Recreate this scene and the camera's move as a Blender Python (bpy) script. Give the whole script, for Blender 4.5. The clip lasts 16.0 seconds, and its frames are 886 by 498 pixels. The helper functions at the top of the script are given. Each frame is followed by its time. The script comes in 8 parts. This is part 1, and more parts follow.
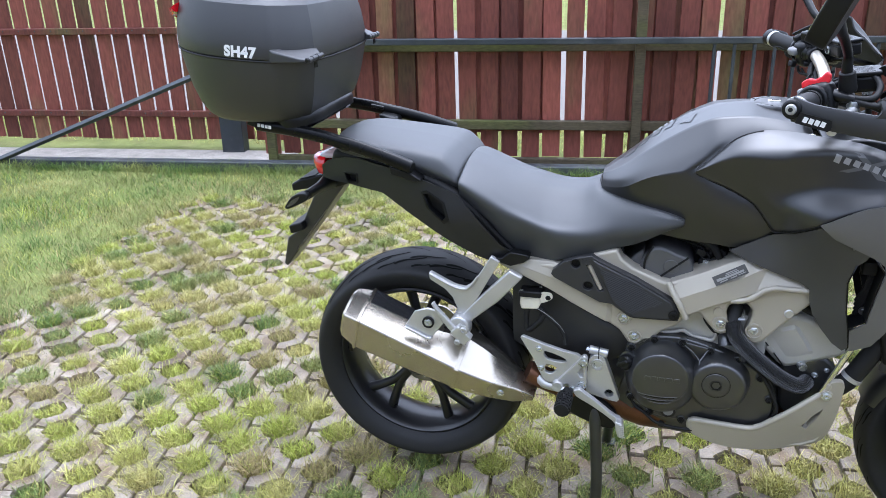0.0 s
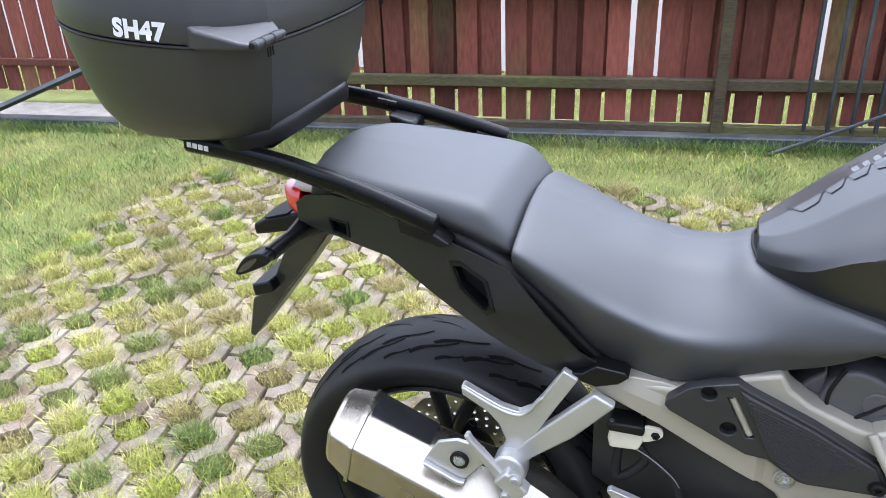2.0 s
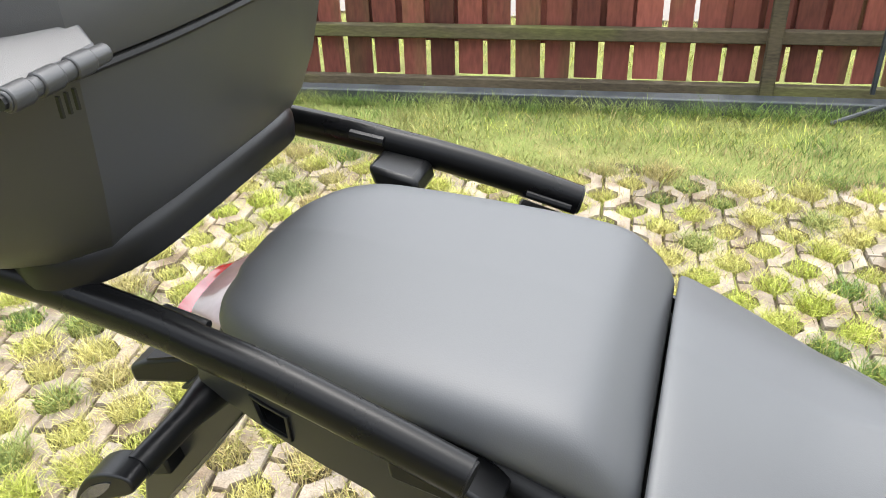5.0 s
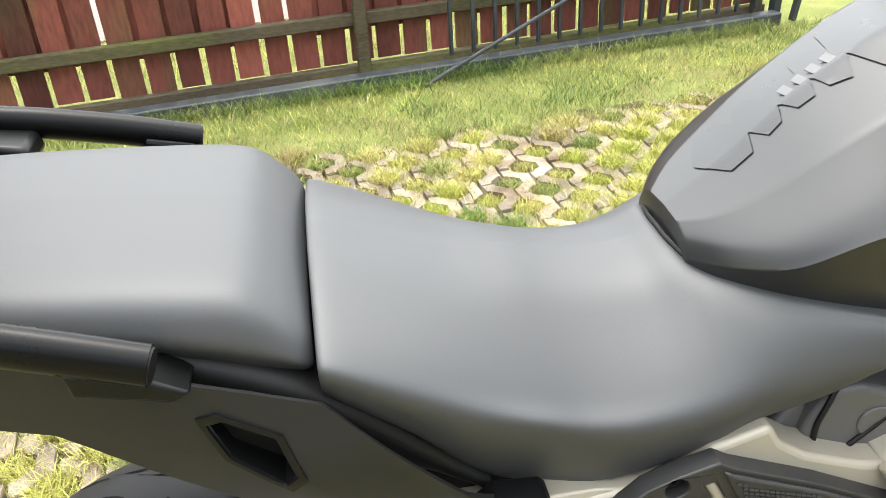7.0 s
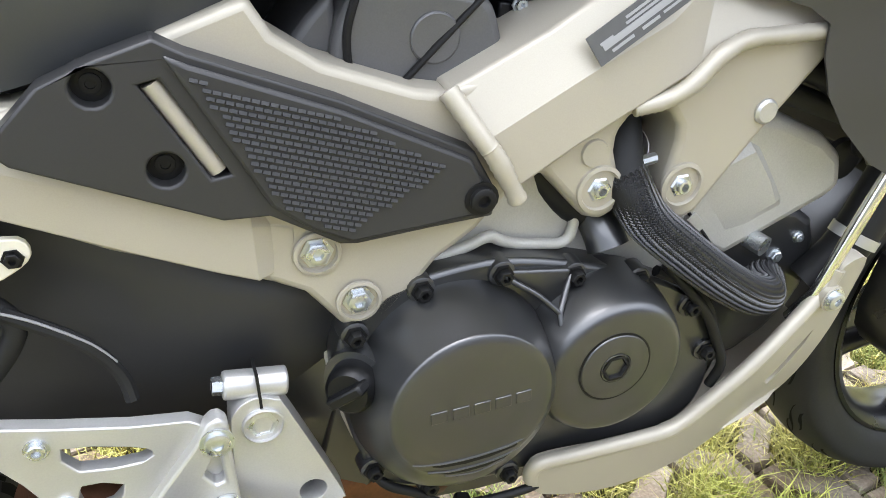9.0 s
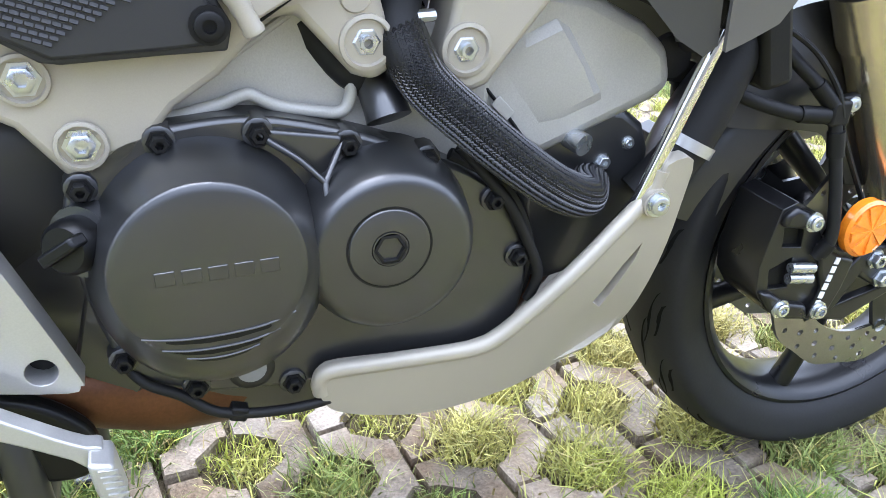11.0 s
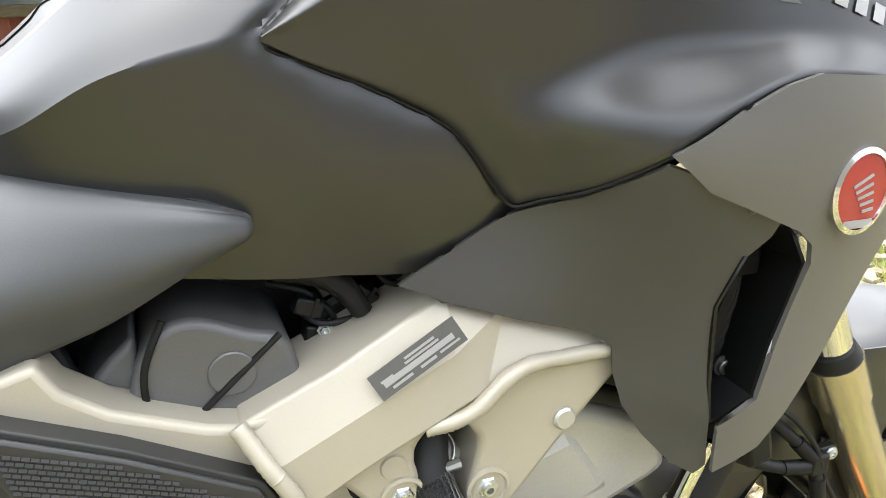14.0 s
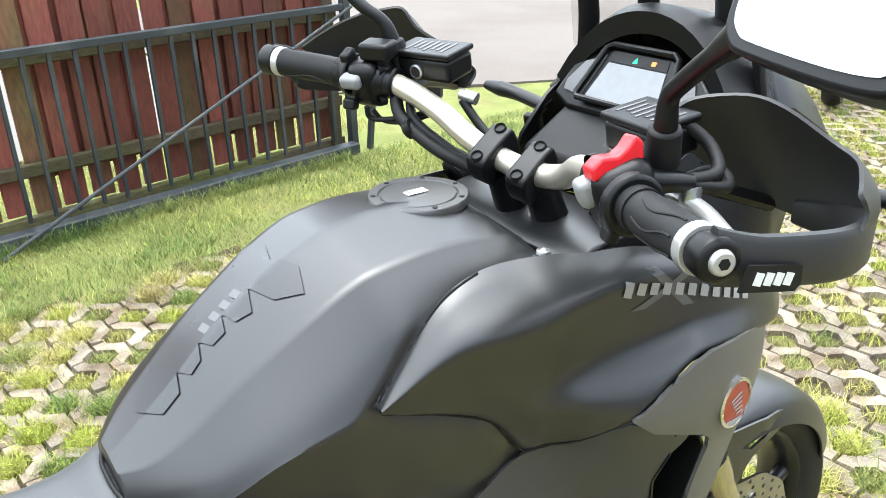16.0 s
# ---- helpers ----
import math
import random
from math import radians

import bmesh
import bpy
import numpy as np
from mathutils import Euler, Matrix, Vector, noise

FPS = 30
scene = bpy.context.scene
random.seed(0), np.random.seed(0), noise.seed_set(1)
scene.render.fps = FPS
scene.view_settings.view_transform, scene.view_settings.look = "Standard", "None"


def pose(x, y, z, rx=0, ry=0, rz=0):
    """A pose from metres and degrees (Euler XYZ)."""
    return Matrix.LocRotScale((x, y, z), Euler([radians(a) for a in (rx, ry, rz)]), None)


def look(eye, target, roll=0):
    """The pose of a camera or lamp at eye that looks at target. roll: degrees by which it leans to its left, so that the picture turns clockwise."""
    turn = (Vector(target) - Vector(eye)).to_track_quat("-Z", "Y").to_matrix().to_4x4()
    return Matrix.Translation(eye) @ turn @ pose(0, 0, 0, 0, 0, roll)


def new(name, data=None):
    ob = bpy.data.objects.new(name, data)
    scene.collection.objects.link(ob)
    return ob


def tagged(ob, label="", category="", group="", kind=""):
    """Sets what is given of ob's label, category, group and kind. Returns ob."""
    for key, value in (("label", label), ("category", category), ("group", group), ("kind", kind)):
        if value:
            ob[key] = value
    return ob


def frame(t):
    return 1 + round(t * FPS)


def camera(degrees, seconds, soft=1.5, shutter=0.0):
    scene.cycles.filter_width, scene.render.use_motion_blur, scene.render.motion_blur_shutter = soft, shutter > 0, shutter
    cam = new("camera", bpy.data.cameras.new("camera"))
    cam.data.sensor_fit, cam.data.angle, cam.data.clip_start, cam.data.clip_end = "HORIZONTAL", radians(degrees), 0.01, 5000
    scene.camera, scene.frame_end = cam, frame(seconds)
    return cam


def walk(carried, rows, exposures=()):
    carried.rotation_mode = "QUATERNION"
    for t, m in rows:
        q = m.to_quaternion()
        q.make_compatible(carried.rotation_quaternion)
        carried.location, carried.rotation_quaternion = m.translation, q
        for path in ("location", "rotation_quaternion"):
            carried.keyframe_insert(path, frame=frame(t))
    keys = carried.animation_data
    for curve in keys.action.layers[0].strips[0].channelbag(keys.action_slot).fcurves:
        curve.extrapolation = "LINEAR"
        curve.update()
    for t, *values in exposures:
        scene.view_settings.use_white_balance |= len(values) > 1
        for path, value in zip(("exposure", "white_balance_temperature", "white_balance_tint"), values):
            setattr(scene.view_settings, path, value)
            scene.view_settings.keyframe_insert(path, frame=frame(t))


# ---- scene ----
cam = camera(56.8, 16.0, 0.65)
PATH = [
    (0, (0.495, 0.104, 1.452), (0.123, 1.92, 0.701), -1.5),
    (0.5, (0.39, 0.311, 1.425), (-0.019, 2.102, 0.634), -1.9),
    (1, (0.323, 0.483, 1.408), (-0.104, 2.25, 0.575), -2.2),
    (1.5, (0.339, 0.713, 1.392), (-0.104, 2.459, 0.523), -2.3),
    (2, (0.335, 0.889, 1.393), (-0.121, 2.618, 0.497), -2.1),
    (2.5, (0.259, 1.075, 1.38), (-0.218, 2.787, 0.463), -1.5),
    (3, (0.182, 1.237, 1.376), (-0.327, 2.926, 0.433), -0.8),
    (3.2, (0.15, 1.301, 1.367), (-0.366, 2.981, 0.408), -0.5),
    (5.3, (0.141, 1.522, 1.302), (-0.231, 3.189, 0.262), -3.0),
    (5.5, (0.121, 1.504, 1.304), (-0.168, 3.188, 0.265), -3.5),
    (6, (0.085, 1.452, 1.298), (0.037, 3.166, 0.27), -4.3),
    (6.5, (0.112, 1.429, 1.288), (0.303, 3.135, 0.261), -4.0),
    (7, (0.16, 1.416, 1.25), (0.544, 3.086, 0.217), -3.4),
    (7.5, (0.229, 1.407, 1.16), (0.742, 3.036, 0.12), -2.5),
    (8, (0.315, 1.402, 1.053), (0.894, 2.999, -0.003), -2.5),
    (8.5, (0.378, 1.405, 0.967), (1.04, 2.978, -0.075), -1.4),
    (9, (0.438, 1.384, 0.857), (1.17, 2.95, -0.148), -0.4),
    (9.5, (0.483, 1.365, 0.749), (1.244, 2.94, -0.22), 0.7),
    (9.7, (0.492, 1.364, 0.719), (1.259, 2.944, -0.238), 1.0),
    (11.8, (0.617, 1.285, 0.721), (1.417, 2.925, -0.098), 1.4),
    (12, (0.618, 1.29, 0.733), (1.429, 2.943, -0.047), 1.2),
    (12.5, (0.615, 1.3, 0.785), (1.423, 2.973, 0.043), 1.5),
    (13, (0.593, 1.333, 0.843), (1.376, 3.027, 0.125), 1.5),
    (13.5, (0.573, 1.354, 0.9), (1.344, 3.056, 0.187), 0.9),
    (14, (0.57, 1.338, 0.997), (1.382, 3.024, 0.291), 0.3),
    (14.5, (0.538, 1.337, 1.105), (1.405, 2.984, 0.372), -0.6),
    (15, (0.472, 1.326, 1.224), (1.437, 2.912, 0.48), -1.3),
    (15.5, (0.399, 1.314, 1.307), (1.468, 2.816, 0.531), -1.4),
    (16, (0.352, 1.333, 1.366), (1.513, 2.74, 0.547), -1.5),
]
EXPOSURES = [(0, 1.64, 5400, 15), (2.0, 1.81, 5600, 15), (3.0, 1.92, 6200, 10), (5.5, 2.14, 6500, 9), (7, 2.20, 6700, 8), (8, 2.32, 6600, 9), (9.5, 2.54, 5850, 13), (12, 2.48, 5380, 15), (13, 2.64, 5850, 15), (14.5, 2.55, 6650, 7), (15.5, 2.36, 6650, 11), (16, 2.12, 6100, 6)]
walk(cam, [(t, look(eye, target, roll)) for t, eye, target, roll in PATH], EXPOSURES)

# ---- light ----
world = bpy.data.worlds.new("world")
scene.world = world
world.use_nodes = True
wn, wl = world.node_tree.nodes, world.node_tree.links
sky = wn.new("ShaderNodeTexSky")
sky.sky_type, sky.sun_disc = "NISHITA", False
sky.sun_elevation, sky.sun_rotation = radians(80), radians(0)
sky.air_density, sky.dust_density, sky.ozone_density = 1.0, 4.0, 1.0
# a closed cloud cover: the sky's colour is drawn towards white
grey = wn.new("ShaderNodeRGBToBW")
mixw = wn.new("ShaderNodeMix")
mixw.data_type = "RGBA"
mixw.inputs["Factor"].default_value = 0.72
wl.new(sky.outputs[0], grey.inputs[0])
wl.new(sky.outputs[0], mixw.inputs["A"])
wl.new(grey.outputs[0], mixw.inputs["B"])
wl.new(mixw.outputs["Result"], wn["Background"].inputs["Color"])
wn["Background"].inputs["Strength"].default_value = 0.15
sun = new("sun", bpy.data.lights.new("sun", "SUN"))
sun.data.energy, sun.data.angle, sun.data.color = 1.3, radians(135), (0.97, 0.99, 1.0)
sun.matrix_world = look((1.0, 3.8, 8.0), (0.6, 2.0, 0.0))

# ---- building helpers ----
from mathutils.bvhtree import BVHTree

BIKE = Matrix.Translation((0.052, 2.042, 0.0)) @ pose(0, 0, 0, 0, 0, -5.2)
BASE = {}


def thing(name, label, category, base=(0, 0, 0), frame_m=None, group="", kind=""):
    """An Empty at the thing's base; its parts are modelled in the frame's own coordinates."""
    ob = new(name)
    ob.empty_display_size = 0.05
    ob.matrix_world = (frame_m or BIKE) @ Matrix.Translation(base)
    BASE[ob.name] = Vector(base)
    return tagged(ob, label, category, group, kind)


def part(name, bm, material, parent, label="", smooth=40, bevel=0.0, solid=0.0, subd=0, segs=2):
    """One mesh object under a thing or under a part, never deeper than a part's part."""
    while parent and parent.parent and parent.parent.parent:
        parent = parent.parent
    me = bpy.data.meshes.new(name)
    base = BASE.get(parent.name, Vector((0, 0, 0))) if parent else Vector((0, 0, 0))
    if base.length:
        bmesh.ops.translate(bm, verts=bm.verts, vec=-base)
    bm.edges.index_update()
    rim = [e.index for e in bm.edges if e.is_boundary] if solid else []
    bm.to_mesh(me)
    bm.free()
    if smooth:
        me.polygons.foreach_set("use_smooth", [True] * len(me.polygons))
        me.set_sharp_from_angle(angle=radians(smooth))
        for k in rim:
            me.edges[k].use_edge_sharp = True
    me.materials.append(material)
    ob = new(name, me)
    if parent:
        ob.parent = parent
        BASE[ob.name] = base
    if solid:
        m = ob.modifiers.new("solid", "SOLIDIFY")
        m.thickness, m.offset = abs(solid), (-1 if solid > 0 else 1)
    if bevel:
        m = ob.modifiers.new("bevel", "BEVEL")
        m.width, m.segments, m.limit_method, m.angle_limit = bevel, segs, "ANGLE", radians(35)
        m.harden_normals = False
    if subd:
        m = ob.modifiers.new("subd", "SUBSURF")
        m.levels = m.render_levels = subd
    return tagged(ob, label)


def curve_pts(pts, n=6, closed=False):
    """A smooth curve through points; a point given twice makes a corner."""
    pts = [Vector(p) for p in pts]
    out, k = [], len(pts)
    for i in range(k if closed else k - 1):
        if closed:
            a, b, c, d = pts[i - 1], pts[i], pts[(i + 1) % k], pts[(i + 2) % k]
        else:
            a, b, c, d = pts[max(i - 1, 0)], pts[i], pts[i + 1], pts[min(i + 2, k - 1)]
        if (b - c).length < 1e-9:
            continue
        for j in range(n):
            t = j / n
            out.append(0.5 * (2 * b + (c - a) * t + (2 * a - 5 * b + 4 * c - d) * t * t + (3 * b - a - 3 * c + d) * t ** 3))
    if not closed:
        out.append(pts[-1])
    return out


def grid_mesh(rows, loop=False, caps=False):
    bm = bmesh.new()
    vs = [[bm.verts.new(p) for p in row] for row in rows]
    n = len(rows[0])
    for a, b in zip(vs, vs[1:]):
        for j in range(n if loop else n - 1):
            k = (j + 1) % n
            bm.faces.new((a[j], a[k], b[k], b[j]))
    if caps:
        bm.faces.new(vs[0][::-1])
        bm.faces.new(vs[-1])
    bmesh.ops.recalc_face_normals(bm, faces=bm.faces)
    return bm


def loft(stations, nu=5, nv=5, mirror=True, caps=True):
    """A closed body from cross-sections (x, [(w, z), ...]): from the bottom up to the middle, mirrored across y = 0;
    or, not mirrored, (x, [(y, z), ...]) all the way round."""
    rows = []
    for x, prof in stations:
        if mirror:
            half = curve_pts([(x, -w, z) for w, z in prof], nv)
            rows.append(half + [Vector((p.x, -p.y, p.z)) for p in half[-2 if abs(half[-1].y) < 1e-6 else -1::-1]])
        else:
            rows.append(curve_pts([(x, y, z) for y, z in prof], nv, True))
    cols = [curve_pts([r[j] for r in rows], nu) for j in range(len(rows[0]))]
    return grid_mesh([[c[i] for c in cols] for i in range(len(cols[0]))], True, caps)


def flat(outline, holes=()):
    """The faces of an outline in x and z, with holes."""
    bm = bmesh.new()
    edges = []
    for ring in (outline, *holes):
        ring = [p for k, p in enumerate(ring) if math.dist(p[:2], ring[k - 1][:2]) > 1e-6]
        vs = [bm.verts.new((p[0], 0, p[1])) for p in ring]
        edges += [bm.edges.new((vs[i], vs[(i + 1) % len(vs)])) for i in range(len(vs))]
    bmesh.ops.triangle_fill(bm, use_beauty=True, use_dissolve=False, edges=edges)
    return bm


def circle(x, z, r, n=16, sx=1.0):
    return [(x + sx * r * math.cos(2 * math.pi * i / n), z + r * math.sin(2 * math.pi * i / n)) for i in range(n)]


def soft(outline, n=4):
    """Rounds an outline; a point given twice stays a corner."""
    return [(p.x, p.y) for p in curve_pts([(*p, 0) for p in outline], n, True)]


def slab(outline, y0, y1, holes=()):
    """An outline in x and z with thickness from y0 to y1."""
    bm = flat(outline, holes)
    bmesh.ops.dissolve_limit(bm, angle_limit=0.01, verts=bm.verts, edges=bm.edges)
    top = bmesh.ops.extrude_face_region(bm, geom=bm.faces[:])["geom"]
    for v in bm.verts:
        v.co.y = y0
    for v in top:
        if isinstance(v, bmesh.types.BMVert):
            v.co.y = y1
    bmesh.ops.recalc_face_normals(bm, faces=bm.faces)
    return bm


def panel(outline, depth, holes=(), step=0.02):
    """A curved sheet: the outline in x and z, its y from depth(x, z)."""
    bm = flat(outline, holes)
    for axis in (0, 2):
        lo = min(v.co[axis] for v in bm.verts)
        hi = max(v.co[axis] for v in bm.verts)
        k = math.ceil(lo / step)
        while k * step < hi:
            co, no = [0, 0, 0], [0, 0, 0]
            co[axis], no[axis] = k * step, 1
            bmesh.ops.bisect_plane(bm, geom=bm.verts[:] + bm.edges[:] + bm.faces[:], plane_co=co, plane_no=no)
            k += 1
    for v in bm.verts:
        v.co.y = depth(v.co.x, v.co.z)
    for f in bm.faces:
        f.normal_update()
    if sum(f.normal.y for f in bm.faces) > 0:
        bmesh.ops.reverse_faces(bm, faces=bm.faces)
    return bm


def spline_depth(ctrl):
    """A thin-plate surface y(x, z) through a few control points."""
    c = np.array(ctrl, float)
    n = len(c)

    def k(r2):
        return np.where(r2 > 1e-12, r2 * np.log(r2 + 1e-12), 0.0)

    d2 = ((c[:, None, :2] - c[None, :, :2]) ** 2).sum(-1)
    a = np.zeros((n + 3, n + 3))
    a[:n, :n] = k(d2) + 2e-5 * np.eye(n)
    a[:n, n], a[:n, n + 1:] = 1, c[:, :2]
    a[n, :n], a[n + 1:, :n] = 1, c[:, :2].T
    w = np.linalg.solve(a, np.r_[c[:, 2], 0, 0, 0])
    return lambda x, z: float(k((x - c[:, 0]) ** 2 + (z - c[:, 1]) ** 2) @ w[:n] + w[n] + w[n + 1] * x + w[n + 2] * z)


def flip_y(bm):
    bmesh.ops.scale(bm, vec=(1, -1, 1), verts=bm.verts)
    bmesh.ops.reverse_faces(bm, faces=bm.faces)
    return bm


def tube(pts, r, seg=12, n=5, smooth_path=True, flatten=1.0):
    """A rod along a path; r may be a number or one radius for each given point."""
    path = curve_pts(pts, n) if smooth_path else [Vector(p) for p in pts]
    if isinstance(r, (int, float)):
        radii = [r] * len(path)
    else:
        u = np.linspace(0, len(r) - 1, len(path))
        radii = np.interp(u, range(len(r)), r).tolist()
    rows, up = [], Vector((0, 0, 1))
    for i, p in enumerate(path):
        t = (path[min(i + 1, len(path) - 1)] - path[max(i - 1, 0)]).normalized()
        side = t.cross(up)
        if side.length < 1e-3:
            side = t.cross(Vector((1, 0, 0)))
        side.normalize()
        up2 = side.cross(t).normalized()
        up = up2
        rows.append([p + radii[i] * (math.cos(2 * math.pi * k / seg) * side + flatten * math.sin(2 * math.pi * k / seg) * up2) for k in range(seg)])
    return grid_mesh(rows, True, True)


def lathe(profile, centre, axis="y", seg=48, closed=False):
    """Turns a profile of (radius, height) about an axis through the centre."""
    c, rows = Vector(centre), []
    for i in range(seg):
        a = 2 * math.pi * i / seg
        ca, sa = math.cos(a), math.sin(a)
        if axis == "y":
            rows.append([c + Vector((r * ca, h, r * sa)) for r, h in profile])
        elif axis == "x":
            rows.append([c + Vector((h, r * ca, r * sa)) for r, h in profile])
        else:
            rows.append([c + Vector((r * ca, r * sa, h)) for r, h in profile])
    bm = bmesh.new()
    vs = [[bm.verts.new(p) for p in row] for row in rows]
    n = len(profile)
    for i in range(seg):
        a, b = vs[i], vs[(i + 1) % seg]
        for j in range(n if closed else n - 1):
            k = (j + 1) % n
            bm.faces.new((a[j], a[k], b[k], b[j]))
    bmesh.ops.remove_doubles(bm, verts=bm.verts, dist=1e-6)
    bmesh.ops.recalc_face_normals(bm, faces=bm.faces)
    return bm


def block(size, m):
    """A box of that size at the pose m."""
    bm = bmesh.new()
    bmesh.ops.create_cube(bm, size=1.0, matrix=m @ Matrix.Diagonal((*size, 1)))
    return bm


def join(*bms):
    out = bmesh.new()
    for b in bms:
        me = bpy.data.meshes.new("tmp")
        b.to_mesh(me)
        b.free()
        out.from_mesh(me)
        bpy.data.meshes.remove(me)
    return out


def moved(bm, m):
    bmesh.ops.transform(bm, matrix=m, verts=bm.verts)
    return bm


def bolt_mesh(x, y, z, r, hexa=True, proud=0.006, way=-1):
    """A bolt head with a recessed socket, facing along y."""
    seg = 6 if hexa else 16
    h = way * proud
    prof = [(r * 1.35, 0), (r * 1.35, 0.25 * h), (r, 0.25 * h), (r, 0.85 * h), (0.85 * r, h), (0.48 * r, h), (0.45 * r, 0.4 * h), (0.0001, 0.4 * h)]
    return lathe(prof, (x, y, z), "y", seg if hexa else 16)


def lettering(name, text, size, m, material, parent, depth=0.0006, shear=0.0, spacing=1.0):
    cu = bpy.data.curves.new(name, "FONT")
    cu.body, cu.size, cu.extrude, cu.shear, cu.space_character = text, size, depth, shear, spacing
    cu.offset = 0.055 * size
    cu.align_x, cu.align_y = "CENTER", "CENTER"
    tmp = bpy.data.objects.new(name, cu)
    me = bpy.data.meshes.new_from_object(tmp)
    bpy.data.objects.remove(tmp)
    bm = bmesh.new()
    bm.from_mesh(me)
    bpy.data.meshes.remove(me)
    moved(bm, m)
    return part(name, bm, material, parent, smooth=0)


def edge_distance(x, z, outline):
    """Distance to an outline, negative inside it."""
    best, inside = 9.0, False
    for (ax, az), (bx, bz) in zip(outline, outline[1:] + outline[:1]):
        dx, dz = bx - ax, bz - az
        u = min(1, max(0, ((x - ax) * dx + (z - az) * dz) / (dx * dx + dz * dz)))
        best = min(best, math.hypot(x - ax - u * dx, z - az - u * dz))
        if (az > z) != (bz > z) and x < ax + (z - az) * dx / dz:
            inside = not inside
    return -best if inside else best

# ---- materials ----
def material(name, color, rough=0.5, metal=0.0, spec=0.5, var=0.25, scale=8.0, fine=120.0, bump=0.15, bump_dist=0.001, tint=None, coat=0.0,
             rand=0.0, rough_var=0.1, tint_at=(0.45, 0.7), tint_scale=None, grain=None):
    """A surface with variation at two scales, fine relief, and an optional second colour in patches."""
    mat = bpy.data.materials.new(name)
    mat.use_nodes = True
    nt = mat.node_tree
    n, l = nt.nodes, nt.links
    bsdf = n["Principled BSDF"]
    tc = n.new("ShaderNodeTexCoord")
    place = tc.outputs["Object"]
    if rand:
        # every piece takes its own stretch of the pattern
        oi = n.new("ShaderNodeObjectInfo")
        far = n.new("ShaderNodeVectorMath")
        far.operation = "MULTIPLY_ADD"
        far.inputs[1].default_value = (3.1, 4.3, 2.7)
        l.new(oi.outputs["Location"], far.inputs[0])
        l.new(place, far.inputs[2])
        place = far.outputs[0]
    if grain:
        run = n.new("ShaderNodeVectorMath")
        run.operation = "MULTIPLY"
        run.inputs[1].default_value = grain
        l.new(place, run.inputs[0])
        place = run.outputs[0]
    big, small = n.new("ShaderNodeTexNoise"), n.new("ShaderNodeTexNoise")
    big.inputs["Scale"].default_value, small.inputs["Scale"].default_value = scale, fine
    big.inputs["Detail"].default_value, small.inputs["Detail"].default_value = 6, 3
    l.new(place, big.inputs["Vector"])
    l.new(place, small.inputs["Vector"])
    add = n.new("ShaderNodeMath")
    add.operation = "MULTIPLY_ADD"
    add.inputs[1].default_value = 0.5
    l.new(small.outputs["Fac"], add.inputs[0])
    half = n.new("ShaderNodeMath")
    half.operation = "MULTIPLY"
    half.inputs[1].default_value = 0.5
    l.new(big.outputs["Fac"], half.inputs[0])
    l.new(half.outputs[0], add.inputs[2])
    rng = n.new("ShaderNodeMapRange")
    rng.inputs["From Min"].default_value, rng.inputs["From Max"].default_value = 0.3, 0.7
    rng.inputs["To Min"].default_value, rng.inputs["To Max"].default_value = 1 - var, 1 + var
    l.new(add.outputs[0], rng.inputs["Value"])
    base = n.new("ShaderNodeRGB")
    base.outputs[0].default_value = (*color, 1)
    col = base.outputs[0]
    if tint:
        pn = n.new("ShaderNodeTexNoise")
        pn.inputs["Scale"].default_value = tint_scale or scale * 0.6
        pn.inputs["Detail"].default_value = 8
        l.new(place, pn.inputs["Vector"])
        pr = n.new("ShaderNodeMapRange")
        pr.inputs["From Min"].default_value, pr.inputs["From Max"].default_value = tint_at
        l.new(pn.outputs["Fac"], pr.inputs["Value"])
        mx = n.new("ShaderNodeMix")
        mx.data_type = "RGBA"
        mx.inputs["B"].default_value = (*tint, 1)
        l.new(pr.outputs[0], mx.inputs["Factor"])
        l.new(col, mx.inputs["A"])
        col = mx.outputs["Result"]
    if rand:
        gi = n.new("ShaderNodeNewGeometry")
        sm = n.new("ShaderNodeMath")
        sm.operation = "ADD"
        l.new(oi.outputs["Random"], sm.inputs[0])
        l.new(gi.outputs["Random Per Island"], sm.inputs[1])
        fr = n.new("ShaderNodeMath")
        fr.operation = "FRACT"
        l.new(sm.outputs[0], fr.inputs[0])
        rr = n.new("ShaderNodeMapRange")
        rr.inputs["To Min"].default_value, rr.inputs["To Max"].default_value = 1 - rand, 1 + rand
        l.new(fr.outputs[0], rr.inputs["Value"])
        ml = n.new("ShaderNodeMath")
        ml.operation = "MULTIPLY"
        l.new(rr.outputs[0], ml.inputs[0])
        l.new(rng.outputs[0], ml.inputs[1])
        value = ml.outputs[0]
    else:
        value = rng.outputs[0]
    vm = n.new("ShaderNodeVectorMath")
    vm.operation = "SCALE"
    l.new(col, vm.inputs[0])
    l.new(value, vm.inputs["Scale"])
    l.new(vm.outputs[0], bsdf.inputs["Base Color"])
    rg = n.new("ShaderNodeMapRange")
    rg.inputs["To Min"].default_value, rg.inputs["To Max"].default_value = max(0.02, rough - rough_var), min(1, rough + rough_var)
    l.new(big.outputs["Fac"], rg.inputs["Value"])
    l.new(rg.outputs[0], bsdf.inputs["Roughness"])
    bsdf.inputs["Metallic"].default_value = metal
    bsdf.inputs["Specular IOR Level"].default_value = spec
    bsdf.inputs["Coat Weight"].default_value = coat
